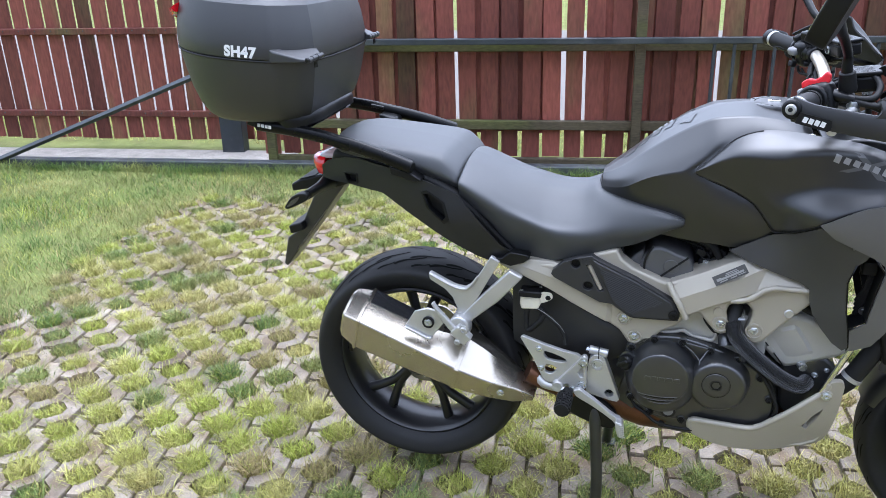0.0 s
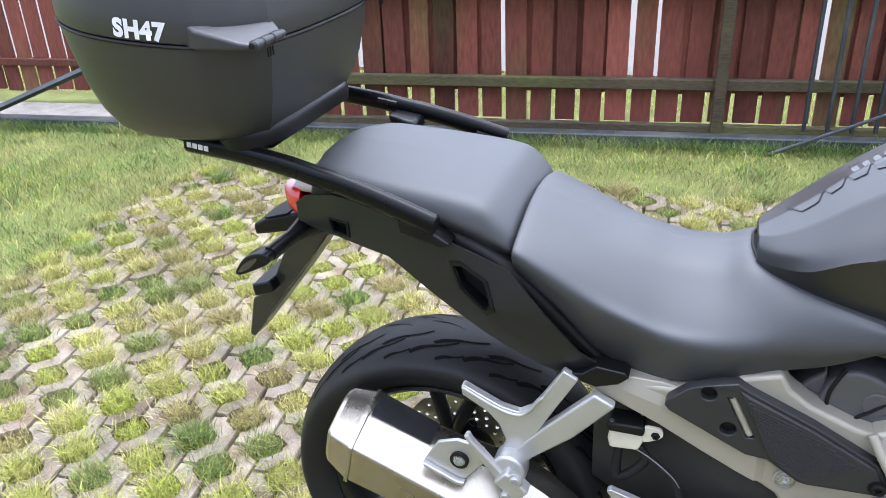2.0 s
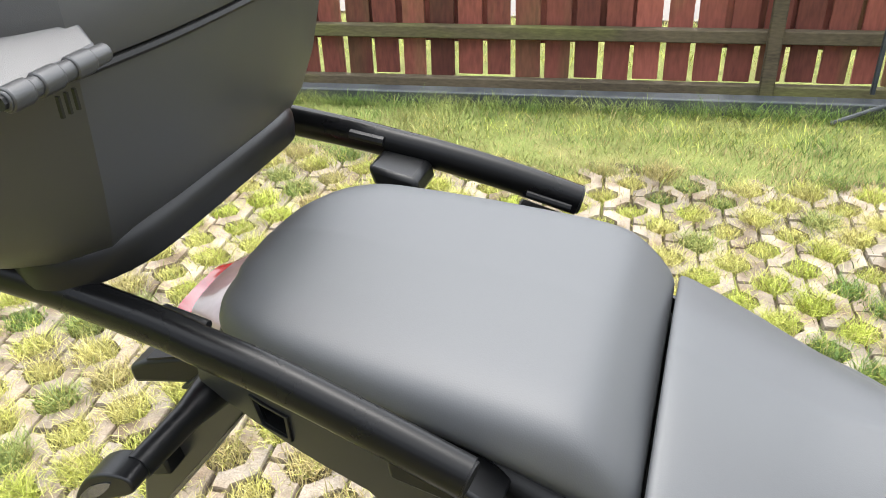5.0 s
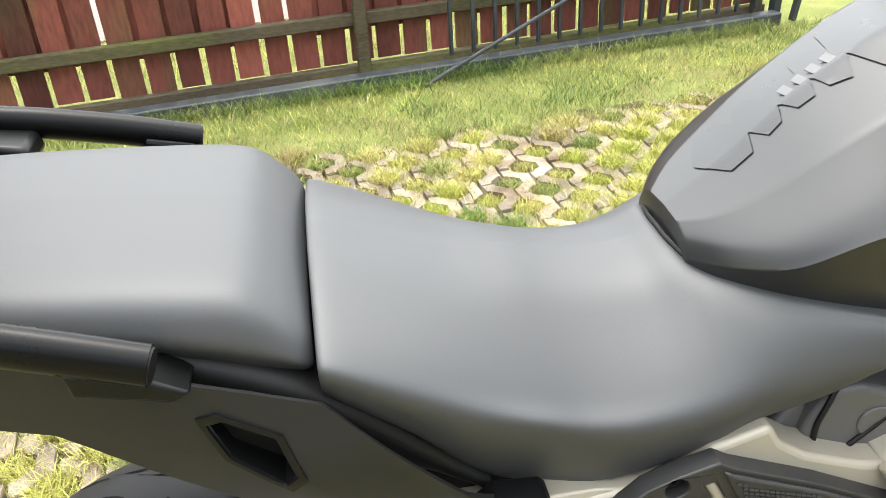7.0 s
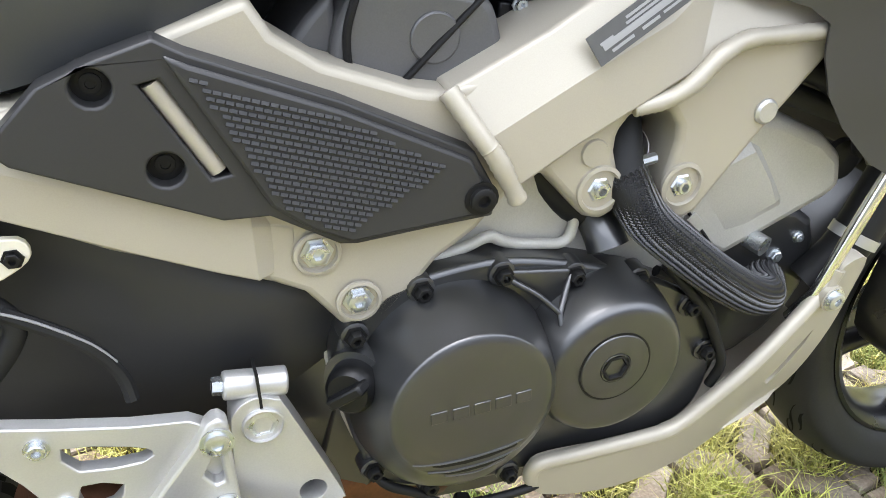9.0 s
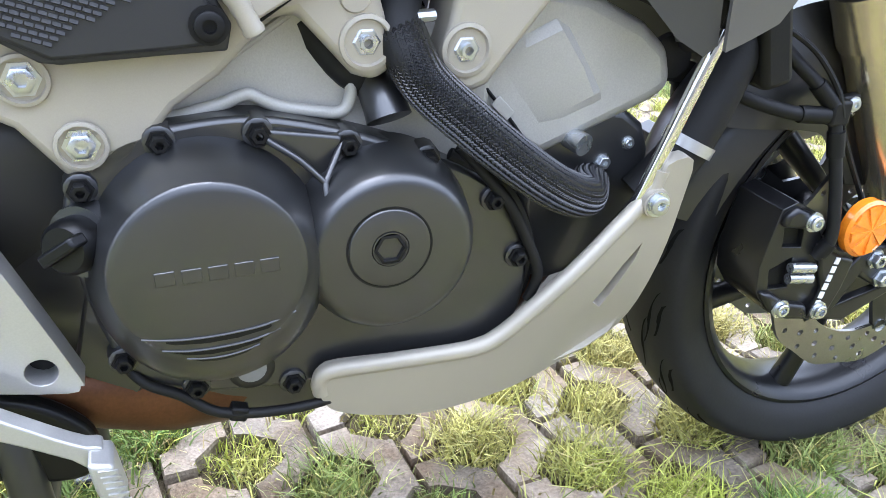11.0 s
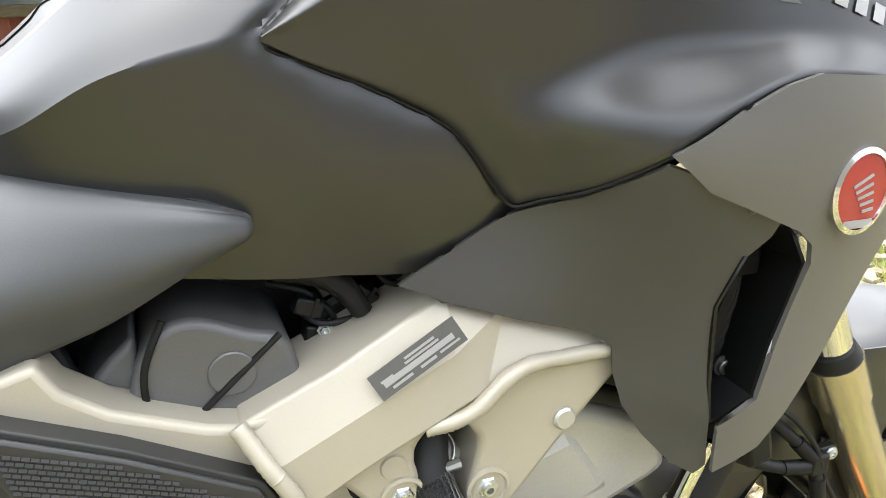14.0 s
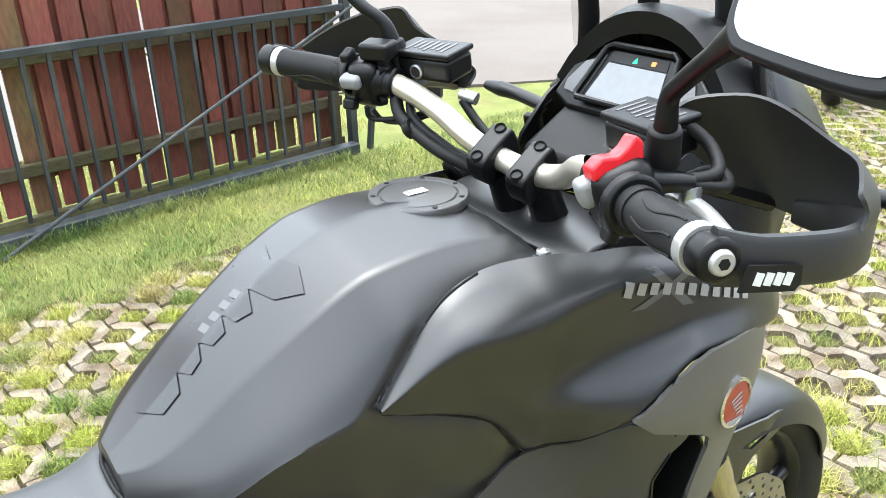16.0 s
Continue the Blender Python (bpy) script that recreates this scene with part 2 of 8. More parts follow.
    if bump:
        bp = n.new("ShaderNodeBump")
        bp.inputs["Strength"].default_value, bp.inputs["Distance"].default_value = bump, bump_dist
        l.new(small.outputs["Fac"], bp.inputs["Height"])
        l.new(bp.outputs[0], bsdf.inputs["Normal"])
    return mat


def glow(name, color, strength):
    mat = bpy.data.materials.new(name)
    mat.use_nodes = True
    b = mat.node_tree.nodes["Principled BSDF"]
    b.inputs["Base Color"].default_value = (0.01, 0.01, 0.01, 1)
    b.inputs["Emission Color"].default_value = (*color, 1)
    b.inputs["Emission Strength"].default_value = strength
    return mat


M_VINYL = material("seat_vinyl", (0.0400, 0.0425, 0.0455), 0.53, spec=0.70, var=0.06, scale=5, fine=900, bump=0.16, bump_dist=0.0004, rough_var=0.03)
M_PLASTIC = material("black_plastic", (0.0042, 0.0044, 0.0048), 0.37, spec=0.30, var=0.14, scale=10, fine=1400, bump=0.16, bump_dist=0.0003)
M_CASE = material("case_plastic", (0.022, 0.0225, 0.0235), 0.45, spec=0.75, var=0.12, scale=6, fine=1600, bump=0.3, bump_dist=0.0004)
M_SATIN = material("satin_black_paint", (0.0105, 0.0108, 0.0110), 0.34, spec=0.85, var=0.05, scale=4, fine=600, bump=0.02, bump_dist=0.0002, rough_var=0.03)
M_GREYPAINT = material("matt_grey_paint", (0.125, 0.121, 0.115), 0.42, metal=0.25, spec=0.5, var=0.05, scale=5, fine=900, bump=0.03, bump_dist=0.0002, rough_var=0.04)
M_SILVER = material("champagne_silver_paint", (0.395, 0.365, 0.298), 0.45, metal=0.28, spec=0.42, var=0.05, scale=6, fine=1200, bump=0.05, bump_dist=0.0002, rough_var=0.04)
M_CAST = material("cast_aluminium", (0.42, 0.41, 0.37), 0.48, metal=0.2, spec=0.5, var=0.10, scale=14, fine=700, bump=0.35, bump_dist=0.0005)
M_BRAID = material("glossy_braid", (0.016, 0.016, 0.017), 0.34, spec=0.8, var=0.2, scale=20, fine=400, bump=0.0)
M_ALU = material("polished_aluminium", (0.49, 0.485, 0.47), 0.33, metal=0.6, var=0.07, scale=10, fine=700, bump=0.06, bump_dist=0.0003)
M_STEEL = material("brushed_steel", (0.43, 0.395, 0.335), 0.27, metal=0.97, var=0.10, scale=9, fine=400, bump=0.05, bump_dist=0.0002, tint=(0.36, 0.31, 0.23), tint_at=(0.5, 0.75), tint_scale=6, rough_var=0.06)
M_PIPE = material("heat_tinted_pipe", (0.16, 0.075, 0.04), 0.35, metal=0.8, var=0.2, scale=12, fine=300, bump=0.1, tint=(0.05, 0.03, 0.022))
M_CAP = material("dark_brushed_aluminium", (0.13, 0.13, 0.13), 0.34, metal=0.8, var=0.12, scale=14, fine=600, bump=0.08, bump_dist=0.0003)
M_TANKPAD = material("tank_pad_resin", (0.010, 0.0103, 0.011), 0.30, spec=0.75, var=0.1, scale=20, fine=300, bump=0.05, bump_dist=0.0002)
M_GUARD = material("guard_plastic", (0.022, 0.022, 0.0225), 0.5, spec=0.5, var=0.12, scale=10, fine=1400, bump=0.12, bump_dist=0.0003)
M_LOWFAIR = material("grained_fairing_plastic", (0.040, 0.0395, 0.0385), 0.46, spec=0.6, var=0.08, scale=7, fine=1500, bump=0.10, bump_dist=0.0003)
M_TAIL = material("tail_plastic", (0.0125, 0.0127, 0.0132), 0.40, spec=0.42, var=0.12, scale=10, fine=1400, bump=0.16, bump_dist=0.0003)
M_RAIL = material("black_coated_steel", (0.0030, 0.0031, 0.0033), 0.28, spec=0.20, var=0.12, scale=12, fine=1200, bump=0.10, bump_dist=0.0002)
M_GREYCOVER = material("grey_cylinder_cover", (0.085, 0.085, 0.086), 0.42, spec=0.6, var=0.12, scale=10, fine=900, bump=0.15, bump_dist=0.0003)
M_CHROME = material("chrome", (0.75, 0.75, 0.74), 0.12, metal=1.0, var=0.03, scale=10, fine=300, bump=0.0)
M_ZINC = material("zinc_bolt", (0.55, 0.57, 0.58), 0.28, metal=0.9, var=0.1, scale=60, fine=800, bump=0.05)
M_ENGBLACK = material("engine_black", (0.0125, 0.0130, 0.0136), 0.38, spec=1.0, var=0.08, scale=9, fine=900, bump=0.10, bump_dist=0.0003, coat=0.35)
M_RUBBER = material("rubber", (0.0065, 0.0065, 0.0065), 0.6, spec=0.35, var=0.2, scale=12, fine=500, bump=0.2, bump_dist=0.0005)
M_TYRE = material("tyre_rubber", (0.0135, 0.0135, 0.0140), 0.58, spec=0.34, var=0.18, scale=9, fine=260, bump=0.2, bump_dist=0.0005, tint=(0.022, 0.0215, 0.021), tint_at=(0.55, 0.8))
# darker than the tyre: the shade inside the tread cuts, put into the colour
M_TREADSHADE = material("tread_shade_rubber", (0.004, 0.004, 0.004), 0.85, spec=0.15, var=0.1, bump=0.0)
M_RIM = material("rim_black", (0.012, 0.012, 0.013), 0.30, metal=0.3, spec=0.7, var=0.15, scale=12, fine=300, bump=0.04)
M_DARK = material("dark_inner_plastic", (0.005, 0.005, 0.005), 0.55, spec=0.3, var=0.2, scale=10, fine=400, bump=0.1)
M_DISC = material("brake_disc_steel", (0.34, 0.33, 0.31), 0.3, metal=0.95, var=0.1, scale=20, fine=500, bump=0.05)
M_RED = material("red_lens", (0.75, 0.008, 0.015), 0.12, spec=0.6, var=0.05, bump=0.0, coat=0.5)
M_CLEARLENS = material("smoky_clear_lens", (0.42, 0.30, 0.30), 0.12, spec=0.6, var=0.1, bump=0.0, coat=0.5)
M_AMBER = material("amber_reflector", (0.85, 0.25, 0.01), 0.15, spec=0.6, var=0.15, scale=60, fine=300, bump=0.3, coat=0.6)
M_REDSW = material("red_switch", (0.65, 0.012, 0.02), 0.35, spec=0.5, var=0.05, bump=0.0)
M_GREYSW = material("grey_switch", (0.22, 0.22, 0.22), 0.45, spec=0.5, var=0.08, bump=0.0)
M_WHITE = material("white_print", (0.75, 0.75, 0.73), 0.5, var=0.05, bump=0.0)
M_SILVERPRINT = material("silver_print", (0.34, 0.34, 0.34), 0.4, metal=0.3, var=0.05, bump=0.0)
M_GREYPRINT = material("grey_print", (0.12, 0.12, 0.12), 0.4, metal=0.3, var=0.05, bump=0.0)
M_BADGE = material("badge_red", (0.30, 0.018, 0.018), 0.15, var=0.08, bump=0.0, coat=0.6)
M_RESERVOIR = material("cloudy_reservoir_plastic", (0.66, 0.62, 0.50), 0.35, var=0.05, scale=30, bump=0.0)
M_UNSEENWALL = material("unseen_wall_render", (0.15, 0.145, 0.135), 0.9, spec=0.2, var=0.12, scale=2, fine=60, bump=0.3)
M_LABEL = material("label_dark", (0.085, 0.085, 0.083), 0.4, var=0.08, bump=0.0)
M_BARALU = material("anodised_bar", (0.62, 0.58, 0.49), 0.32, metal=0.75, var=0.04, bump=0.0)
M_FORKGOLD = material("fork_tube_gold", (0.55, 0.49, 0.36), 0.25, metal=0.9, var=0.05, bump=0.0)
M_PAD = material("gloss_tank_pad", (0.022, 0.022, 0.023), 0.2, spec=0.9, var=0.08, scale=12, bump=0.03, coat=0.5)
M_SCREEN = material("instrument_glass", (0.16, 0.17, 0.18), 0.12, spec=0.6, var=0.08, bump=0.0, coat=0.4)
M_STEELBLACK = material("black_painted_steel", (0.03, 0.036, 0.042), 0.5, spec=0.5, var=0.3, scale=6, fine=180, bump=0.3, tint=(0.085, 0.09, 0.09), tint_at=(0.5, 0.75))
M_WOODRED = material("red_brown_stained_wood", (0.165, 0.050, 0.036), 0.66, spec=0.35, var=0.42, scale=3, fine=70, bump=0.45, tint=(0.125, 0.098, 0.040), tint_at=(0.52, 0.74), tint_scale=3.2, rand=0.42, grain=(1, 1, 0.22))
M_WOODMOSS = material("mossy_weathered_wood", (0.082, 0.066, 0.042), 0.8, spec=0.25, var=0.5, scale=7, fine=110, bump=0.6, tint=(0.100, 0.105, 0.034), tint_at=(0.50, 0.68), grain=(0.25, 1, 1))
M_CONCRETE = material("paver_concrete", (0.250, 0.214, 0.168), 0.88, spec=0.2, var=0.52, scale=16, fine=210, bump=0.9, bump_dist=0.002, tint=(0.145, 0.106, 0.068), tint_at=(0.40, 0.66), tint_scale=9, rand=0.26)
M_SOIL = material("soil_and_moss", (0.075, 0.060, 0.036), 0.95, spec=0.1, var=0.45, scale=9, fine=120, bump=0.8, bump_dist=0.006, tint=(0.16, 0.17, 0.05), tint_at=(0.48, 0.68))
M_LAWN = material("lawn_soil", (0.17, 0.19, 0.06), 0.95, spec=0.1, var=0.4, scale=6, fine=140, bump=0.8, bump_dist=0.01, tint=(0.20, 0.19, 0.075), tint_at=(0.5, 0.72))
M_ROAD = material("beige_road_paving", (0.155, 0.134, 0.117), 0.85, spec=0.25, var=0.12, scale=1.2, fine=60, bump=0.3, tint=(0.13, 0.11, 0.095))
M_GRAVELSTRIP = material("concrete_strip", (0.30, 0.275, 0.24), 0.9, spec=0.2, var=0.35, scale=12, fine=150, bump=0.7, bump_dist=0.003)
M_PALE = material("pale_far_paving", (0.18, 0.165, 0.15), 0.9, spec=0.2, var=0.08, scale=1, fine=20, bump=0.0)


def grass_material(name, colours):
    mat = material(name, colours[0], 0.6, spec=0.3, var=0.25, scale=3, fine=30, bump=0.0, tint=colours[1], tint_at=(0.4, 0.62), tint_scale=2.2, rand=0.45)
    b = mat.node_tree.nodes["Principled BSDF"]
    b.inputs["Transmission Weight"].default_value = 0.0
    return mat


M_BLADE = grass_material("grass_blades", [(0.125, 0.195, 0.045), (0.245, 0.275, 0.08)])
M_BLADEDRY = grass_material("yellow_green_blades", [(0.36, 0.40, 0.07), (0.47, 0.42, 0.15)])
M_STRAW = grass_material("straw_blades", [(0.36, 0.285, 0.135), (0.30, 0.265, 0.10)])

# ---- ground ----
PAVE_X0, PAVE_Y1 = -1.82, 4.25


def road_edge(x):
    """The near edge of the road beyond the paving."""
    return 6.35 - 0.6 * (x - 3.3)


def is_paved(x, y):
    wob = 0.06 * math.sin(5 * y) + 0.05 * math.sin(11 * x)
    return x > PAVE_X0 + wob and y < PAVE_Y1 + 0.03 * math.sin(9 * x) and y < road_edge(x) - 0.1


def make_ground():
    xs = np.r_[-160, -60, -20, -8, np.arange(-4.5, 9.01, 0.1), 14, 30, 80, 200]
    ys = np.r_[-160, -60, -20, -6, np.arange(-2.5, 7.01, 0.1), 9, 14, 30, 80, 200]
    verts = []
    for y in ys:
        for x in xs:
            near = -4.4 < x < 8.9 and -2.4 < y < 6.9
            z = 0.012 * noise.noise(Vector((x * 1.3, y * 1.3, 0))) + 0.006 * noise.noise(Vector((x * 6, y * 6, 3))) - 0.004
            if near and is_paved(x, y):
                z = -0.019 + 0.005 * noise.noise(Vector((x * 9, y * 9, 7)))
            if not near:
                z = -0.01
            verts.append((x, y, z))
    w = len(xs)
    faces, soil = [], []
    for j in range(len(ys) - 1):
        for i in range(w - 1):
            faces.append((j * w + i, j * w + i + 1, (j + 1) * w + i + 1, (j + 1) * w + i))
            soil.append(1 if is_paved(0.5 * (xs[i] + xs[i + 1]), 0.5 * (ys[j] + ys[j + 1])) else 0)
    me = bpy.data.meshes.new("ground")
    me.from_pydata(verts, [], faces)
    me.materials.append(M_LAWN)
    me.materials.append(M_SOIL)
    me.polygons.foreach_set("material_index", soil)
    me.polygons.foreach_set("use_smooth", [True] * len(faces))
    return tagged(new("ground", me), "lawn soil and sunken bed under the grass paving", "ground", kind="structure")


ground = make_ground()


def make_unseen_wall():
    """A plain unseen wall, added behind the camera to darken the motorcycle's flank."""
    bm = block((26.0, 0.3, 2.6), pose(-1.0, -5.2, 1.3))
    me = bpy.data.meshes.new("wall_south")
    bm.to_mesh(me)
    bm.free()
    me.materials.append(M_UNSEENWALL)
    return tagged(new("wall_south", me), "unseen plain grey-brown wall added to darken the reflections", "wall", kind="structure")


make_unseen_wall()


def sheet(name, pts, z, mat, label, thick=0.03):
    bm = bmesh.new()
    top = bm.faces.new([bm.verts.new((x, y, z)) for x, y in pts])
    ext = bmesh.ops.extrude_face_region(bm, geom=[top])["geom"]
    for v in ext:
        if isinstance(v, bmesh.types.BMVert):
            v.co.z -= thick
    bmesh.ops.recalc_face_normals(bm, faces=bm.faces)
    return tagged(part(name, bm, mat, None, smooth=0), label, "road", kind="structure")


sheet("road", [(3.1, road_edge(3.1)), (14.0, road_edge(14.0)), (22.0, 2.5), (16.0, 15.0), (3.1, 11.5)], 0.012, M_ROAD, "beige paved road beyond the parking area")
sheet("pavement", [(-14, 6.15), (3.04, 6.15), (3.04, 11.4), (-14, 11.4)], 0.014, M_PALE, "pale paved yard behind the wooden fence")
FENCE = Matrix.Translation((0, 4.88, 0)) @ pose(0, 0, 0, 0, 0, 3.27)
sheet("strip", [(FENCE @ Vector((u, v, 0)))[:2] for u, v in ((-6.0, 0.08), (2.8, 0.08), (2.8, 0.13), (-1.5, 0.13), (-1.5, 0.40), (-6.0, 0.40))], 0.010, M_GRAVELSTRIP, "weathered grey concrete strip under the fence")

# ---- wooden fence and steel gate ----
def slat_mesh(width, height, thick, seed, round_top):
    rng = random.Random(seed)
    h, w = height, width / 2
    prof = [(-w, 0), (w, 0), (w, h - 0.02), (w - 0.012, h), (-w + 0.012, h), (-w, h - 0.02)] if round_top else [(-w, 0), (w, 0), (w, h), (-w, h)]
    bm = bmesh.new()
    front = [bm.verts.new((x + rng.uniform(-0.0015, 0.0015), 0, z)) for x, z in prof]
    back = [bm.verts.new((v.co.x, thick, v.co.z)) for v in front]
    bm.faces.new(front)
    bm.faces.new(back[::-1])
    for i in range(len(prof)):
        j = (i + 1) % len(prof)
        bm.faces.new((front[j], front[i], back[i], back[j]))
    bmesh.ops.bevel(bm, geom=[e for e in bm.edges if abs(e.verts[0].co.z - e.verts[1].co.z) > 0.3], offset=0.003, segments=1, affect="EDGES")
    bmesh.ops.recalc_face_normals(bm, faces=bm.faces)
    me = bpy.data.meshes.new("slat")
    bm.to_mesh(me)
    bm.free()
    me.materials.append(M_WOODRED)
    return me


def add_slat(fence, meshes, rng, x, y, z, lean=0.012):
    ob = new("slat", rng.choice(meshes))
    ob.parent = fence
    ob.matrix_basis = Matrix.Translation(-BASE[fence.name]) @ pose(x, y + rng.uniform(-0.003, 0.003), z + rng.uniform(-0.008, 0.008), 0, math.degrees(rng.uniform(-lean, lean)), 0)


rngf = random.Random(5)
# the fence and the gate are laid out along the fence's own line: x along it, y across
fence = thing("wooden_fence", "red-brown stained wooden slat fence with mossy rails behind the lawn", "fence", (0.7, 0.2, 0), FENCE)
slats = [slat_mesh(0.100, 1.26, 0.02, s, True) for s in range(5)]
slats2 = [slat_mesh(0.108, 1.26, 0.02, s + 9, True) for s in range(4)]
for i in range(35):
    add_slat(fence, slats2 if i % 3 else slats, rngf, -1.602 + 0.1277 * i, 0.185, 0.052)
for i in range(34):
    if i not in (3, 9, 14, 15, 21, 26):
        add_slat(fence, slats, rngf, -1.538 + 0.1277 * i, 0.212, 0.20)
for z, h in ((0.735, 0.058), (0.262, 0.055), (0.03, 0.05)):
    part("rail", block((4.42, 0.045, h), pose(0.62, 0.15, z)), M_WOODMOSS, fence, bevel=0.005)
for x in (-1.58, 0.685, 2.76):
    part("post", block((0.06, 0.03, 1.2), pose(x, 0.115, 0.60)), M_WOODMOSS, fence, bevel=0.006)

fence2 = thing("slat_fence", "red-brown slat fence panel with narrow bright gaps", "fence", (-3.6, 0.5, 0), FENCE)
slats3 = [slat_mesh(0.098, 1.22, 0.02, s + 20, True) for s in range(5)]
for i in range(30):
    add_slat(fence2, slats3, rngf, -1.668 - 0.1175 * i, 0.52, 0.055, 0.004)
for z in (0.795, 0.237):
    part("rail", block((3.6, 0.03, 0.042), pose(-3.40, 0.50, z)), M_WOODRED, fence2, "dark brown rail", bevel=0.004)
    for k in range(30):
        part("nail", lathe([(0.005, 0), (0.004, -0.003), (0.0001, -0.004)], (-1.668 - 0.1175 * k, 0.485, z + 0.004), "y", 8), M_STEELBLACK, fence2)
part("post", block((0.155, 0.1, 0.66), pose(-1.945, 0.40, 0.33)), M_STEELBLACK, fence2, "black steel post", bevel=0.006)

gate = thing("sliding_gate", "black steel sliding gate frame parked along the fence", "gate", (0, 0.0, 0), FENCE)
part("bottom_beam", block((6.6, 0.075, 0.085), pose(-0.50, -0.012, 0.014)), M_STEELBLACK, gate, bevel=0.008)
part("top_bar", block((4.30, 0.04, 0.035), pose(0.69, 0.06, 0.775)), M_STEELBLACK, gate, bevel=0.004)
part("end_post", block((0.045, 0.045, 1.3), pose(2.835, 0.06, 0.65)), M_STEELBLACK, gate, bevel=0.004)
part("end_post", block((0.03, 0.03, 0.75), pose(2.94, -0.02, 0.37, 0, 8, 0)), M_STEELBLACK, gate, bevel=0.004)
for i in range(16):
    part("picket", block((0.018, 0.018, 0.72), pose(1.085 + 0.1085 * i, 0.06, 0.42)), M_STEELBLACK, gate, bevel=0.003)
part("brace", tube([(-3.52, -0.06, 0.0), (-1.60, -0.02, 0.735)], 0.019, 4, 1, False), M_STEELBLACK, gate)
part("brace", tube([(0.90, -0.12, 0.0), (2.83, -0.01, 0.78)], 0.009, 8, 1, False), M_STEELBLACK, gate)


def parked_motorcycle():
    """A second motorcycle far behind, mostly hidden: wheels, engine block, tank and seat."""
    other = thing("parked_motorcycle", "dark naked motorcycle parked far behind on the grass paving", "motorcycle", (0, 0, 0), Matrix.Translation((6.25, 3.95, 0)) @ pose(0, 0, 0, 0, 0, 200))
    for x in (-0.70, 0.70):
        w = part("wheel", lathe([(0.02, -0.03), (0.05, -0.03), (0.05, 0.03), (0.02, 0.03)], (x, 0, 0.30), "y", 20), M_RIM, other)
        part("tyre", lathe([(0.235, -0.045), (0.285, -0.055), (0.305, -0.02), (0.305, 0.02), (0.285, 0.055), (0.235, 0.045)], (x, 0, 0.30), "y", 48, True), M_TYRE, w)
        part("rim", lathe([(0.21, -0.035), (0.238, -0.045), (0.238, 0.045), (0.21, 0.035)], (x, 0, 0.30), "y", 48, True), M_RIM, w)
        for k in range(5):
            a = k * 1.2566
            part("spoke", tube([(x, 0, 0.30), (x + 0.22 * math.cos(a), 0, 0.30 + 0.22 * math.sin(a))], [0.016, 0.011], 8, 1, False), M_RIM, w)
    part("engine", block((0.42, 0.34, 0.36), pose(0.05, 0, 0.44, 0, 8, 0)), M_ENGBLACK, other, bevel=0.05, segs=3)
    part("cylinder", block((0.16, 0.26, 0.22), pose(0.18, 0, 0.64, 0, -20, 0)), M_CAST, other, bevel=0.02, segs=2)
    part("fuel_tank", loft([(-0.10, [(0.08, 0.76), (0.10, 0.80), (0.06, 0.86), (0, 0.87)]), (0.12, [(0.13, 0.78), (0.16, 0.86), (0.10, 0.97), (0, 0.99)]), (0.34, [(0.09, 0.82), (0.12, 0.88), (0.08, 0.96), (0, 0.97)])], 4, 4), M_SATIN, other)
    part("seat", loft([(-0.62, [(0.06, 0.88), (0.08, 0.91), (0.05, 0.94), (0, 0.945)]), (-0.30, [(0.12, 0.78), (0.14, 0.82), (0.10, 0.85), (0, 0.855)]), (-0.06, [(0.08, 0.78), (0.10, 0.82), (0.07, 0.85), (0, 0.86)])], 4, 4), M_VINYL, other)
    for s in (-1, 1):
        part("fork_leg", tube([(0.70, s * 0.09, 0.30), (0.48, s * 0.09, 0.92)], 0.024, 12, 1, False), M_RIM, other)
        part("swingarm_side", tube([(-0.70, s * 0.09, 0.30), (-0.12, s * 0.09, 0.40)], 0.026, 10, 1, False), M_RIM, other)
    part("headlight", lathe([(0.0001, -0.05), (0.07, -0.04), (0.095, 0.03), (0.085, 0.05), (0.0001, 0.055)], (0.60, 0, 0.86), "x", 24), M_RIM, other)
    part("handlebar", tube([(0.36, -0.36, 1.04), (0.42, -0.12, 1.02), (0.42, 0.12, 1.02), (0.36, 0.36, 1.04)], 0.013, 10, 4), M_RIM, other)
    part("exhaust", tube([(0.25, -0.14, 0.30), (0.0, -0.16, 0.22), (-0.35, -0.18, 0.30), (-0.62, -0.19, 0.40)], [0.025, 0.03, 0.05, 0.055], 12, 4), M_STEEL, other)



parked_motorcycle()

# ---- motorcycle ----
bike = thing("motorcycle", "matt black and grey adventure touring motorcycle on its centre stand", "motorcycle")

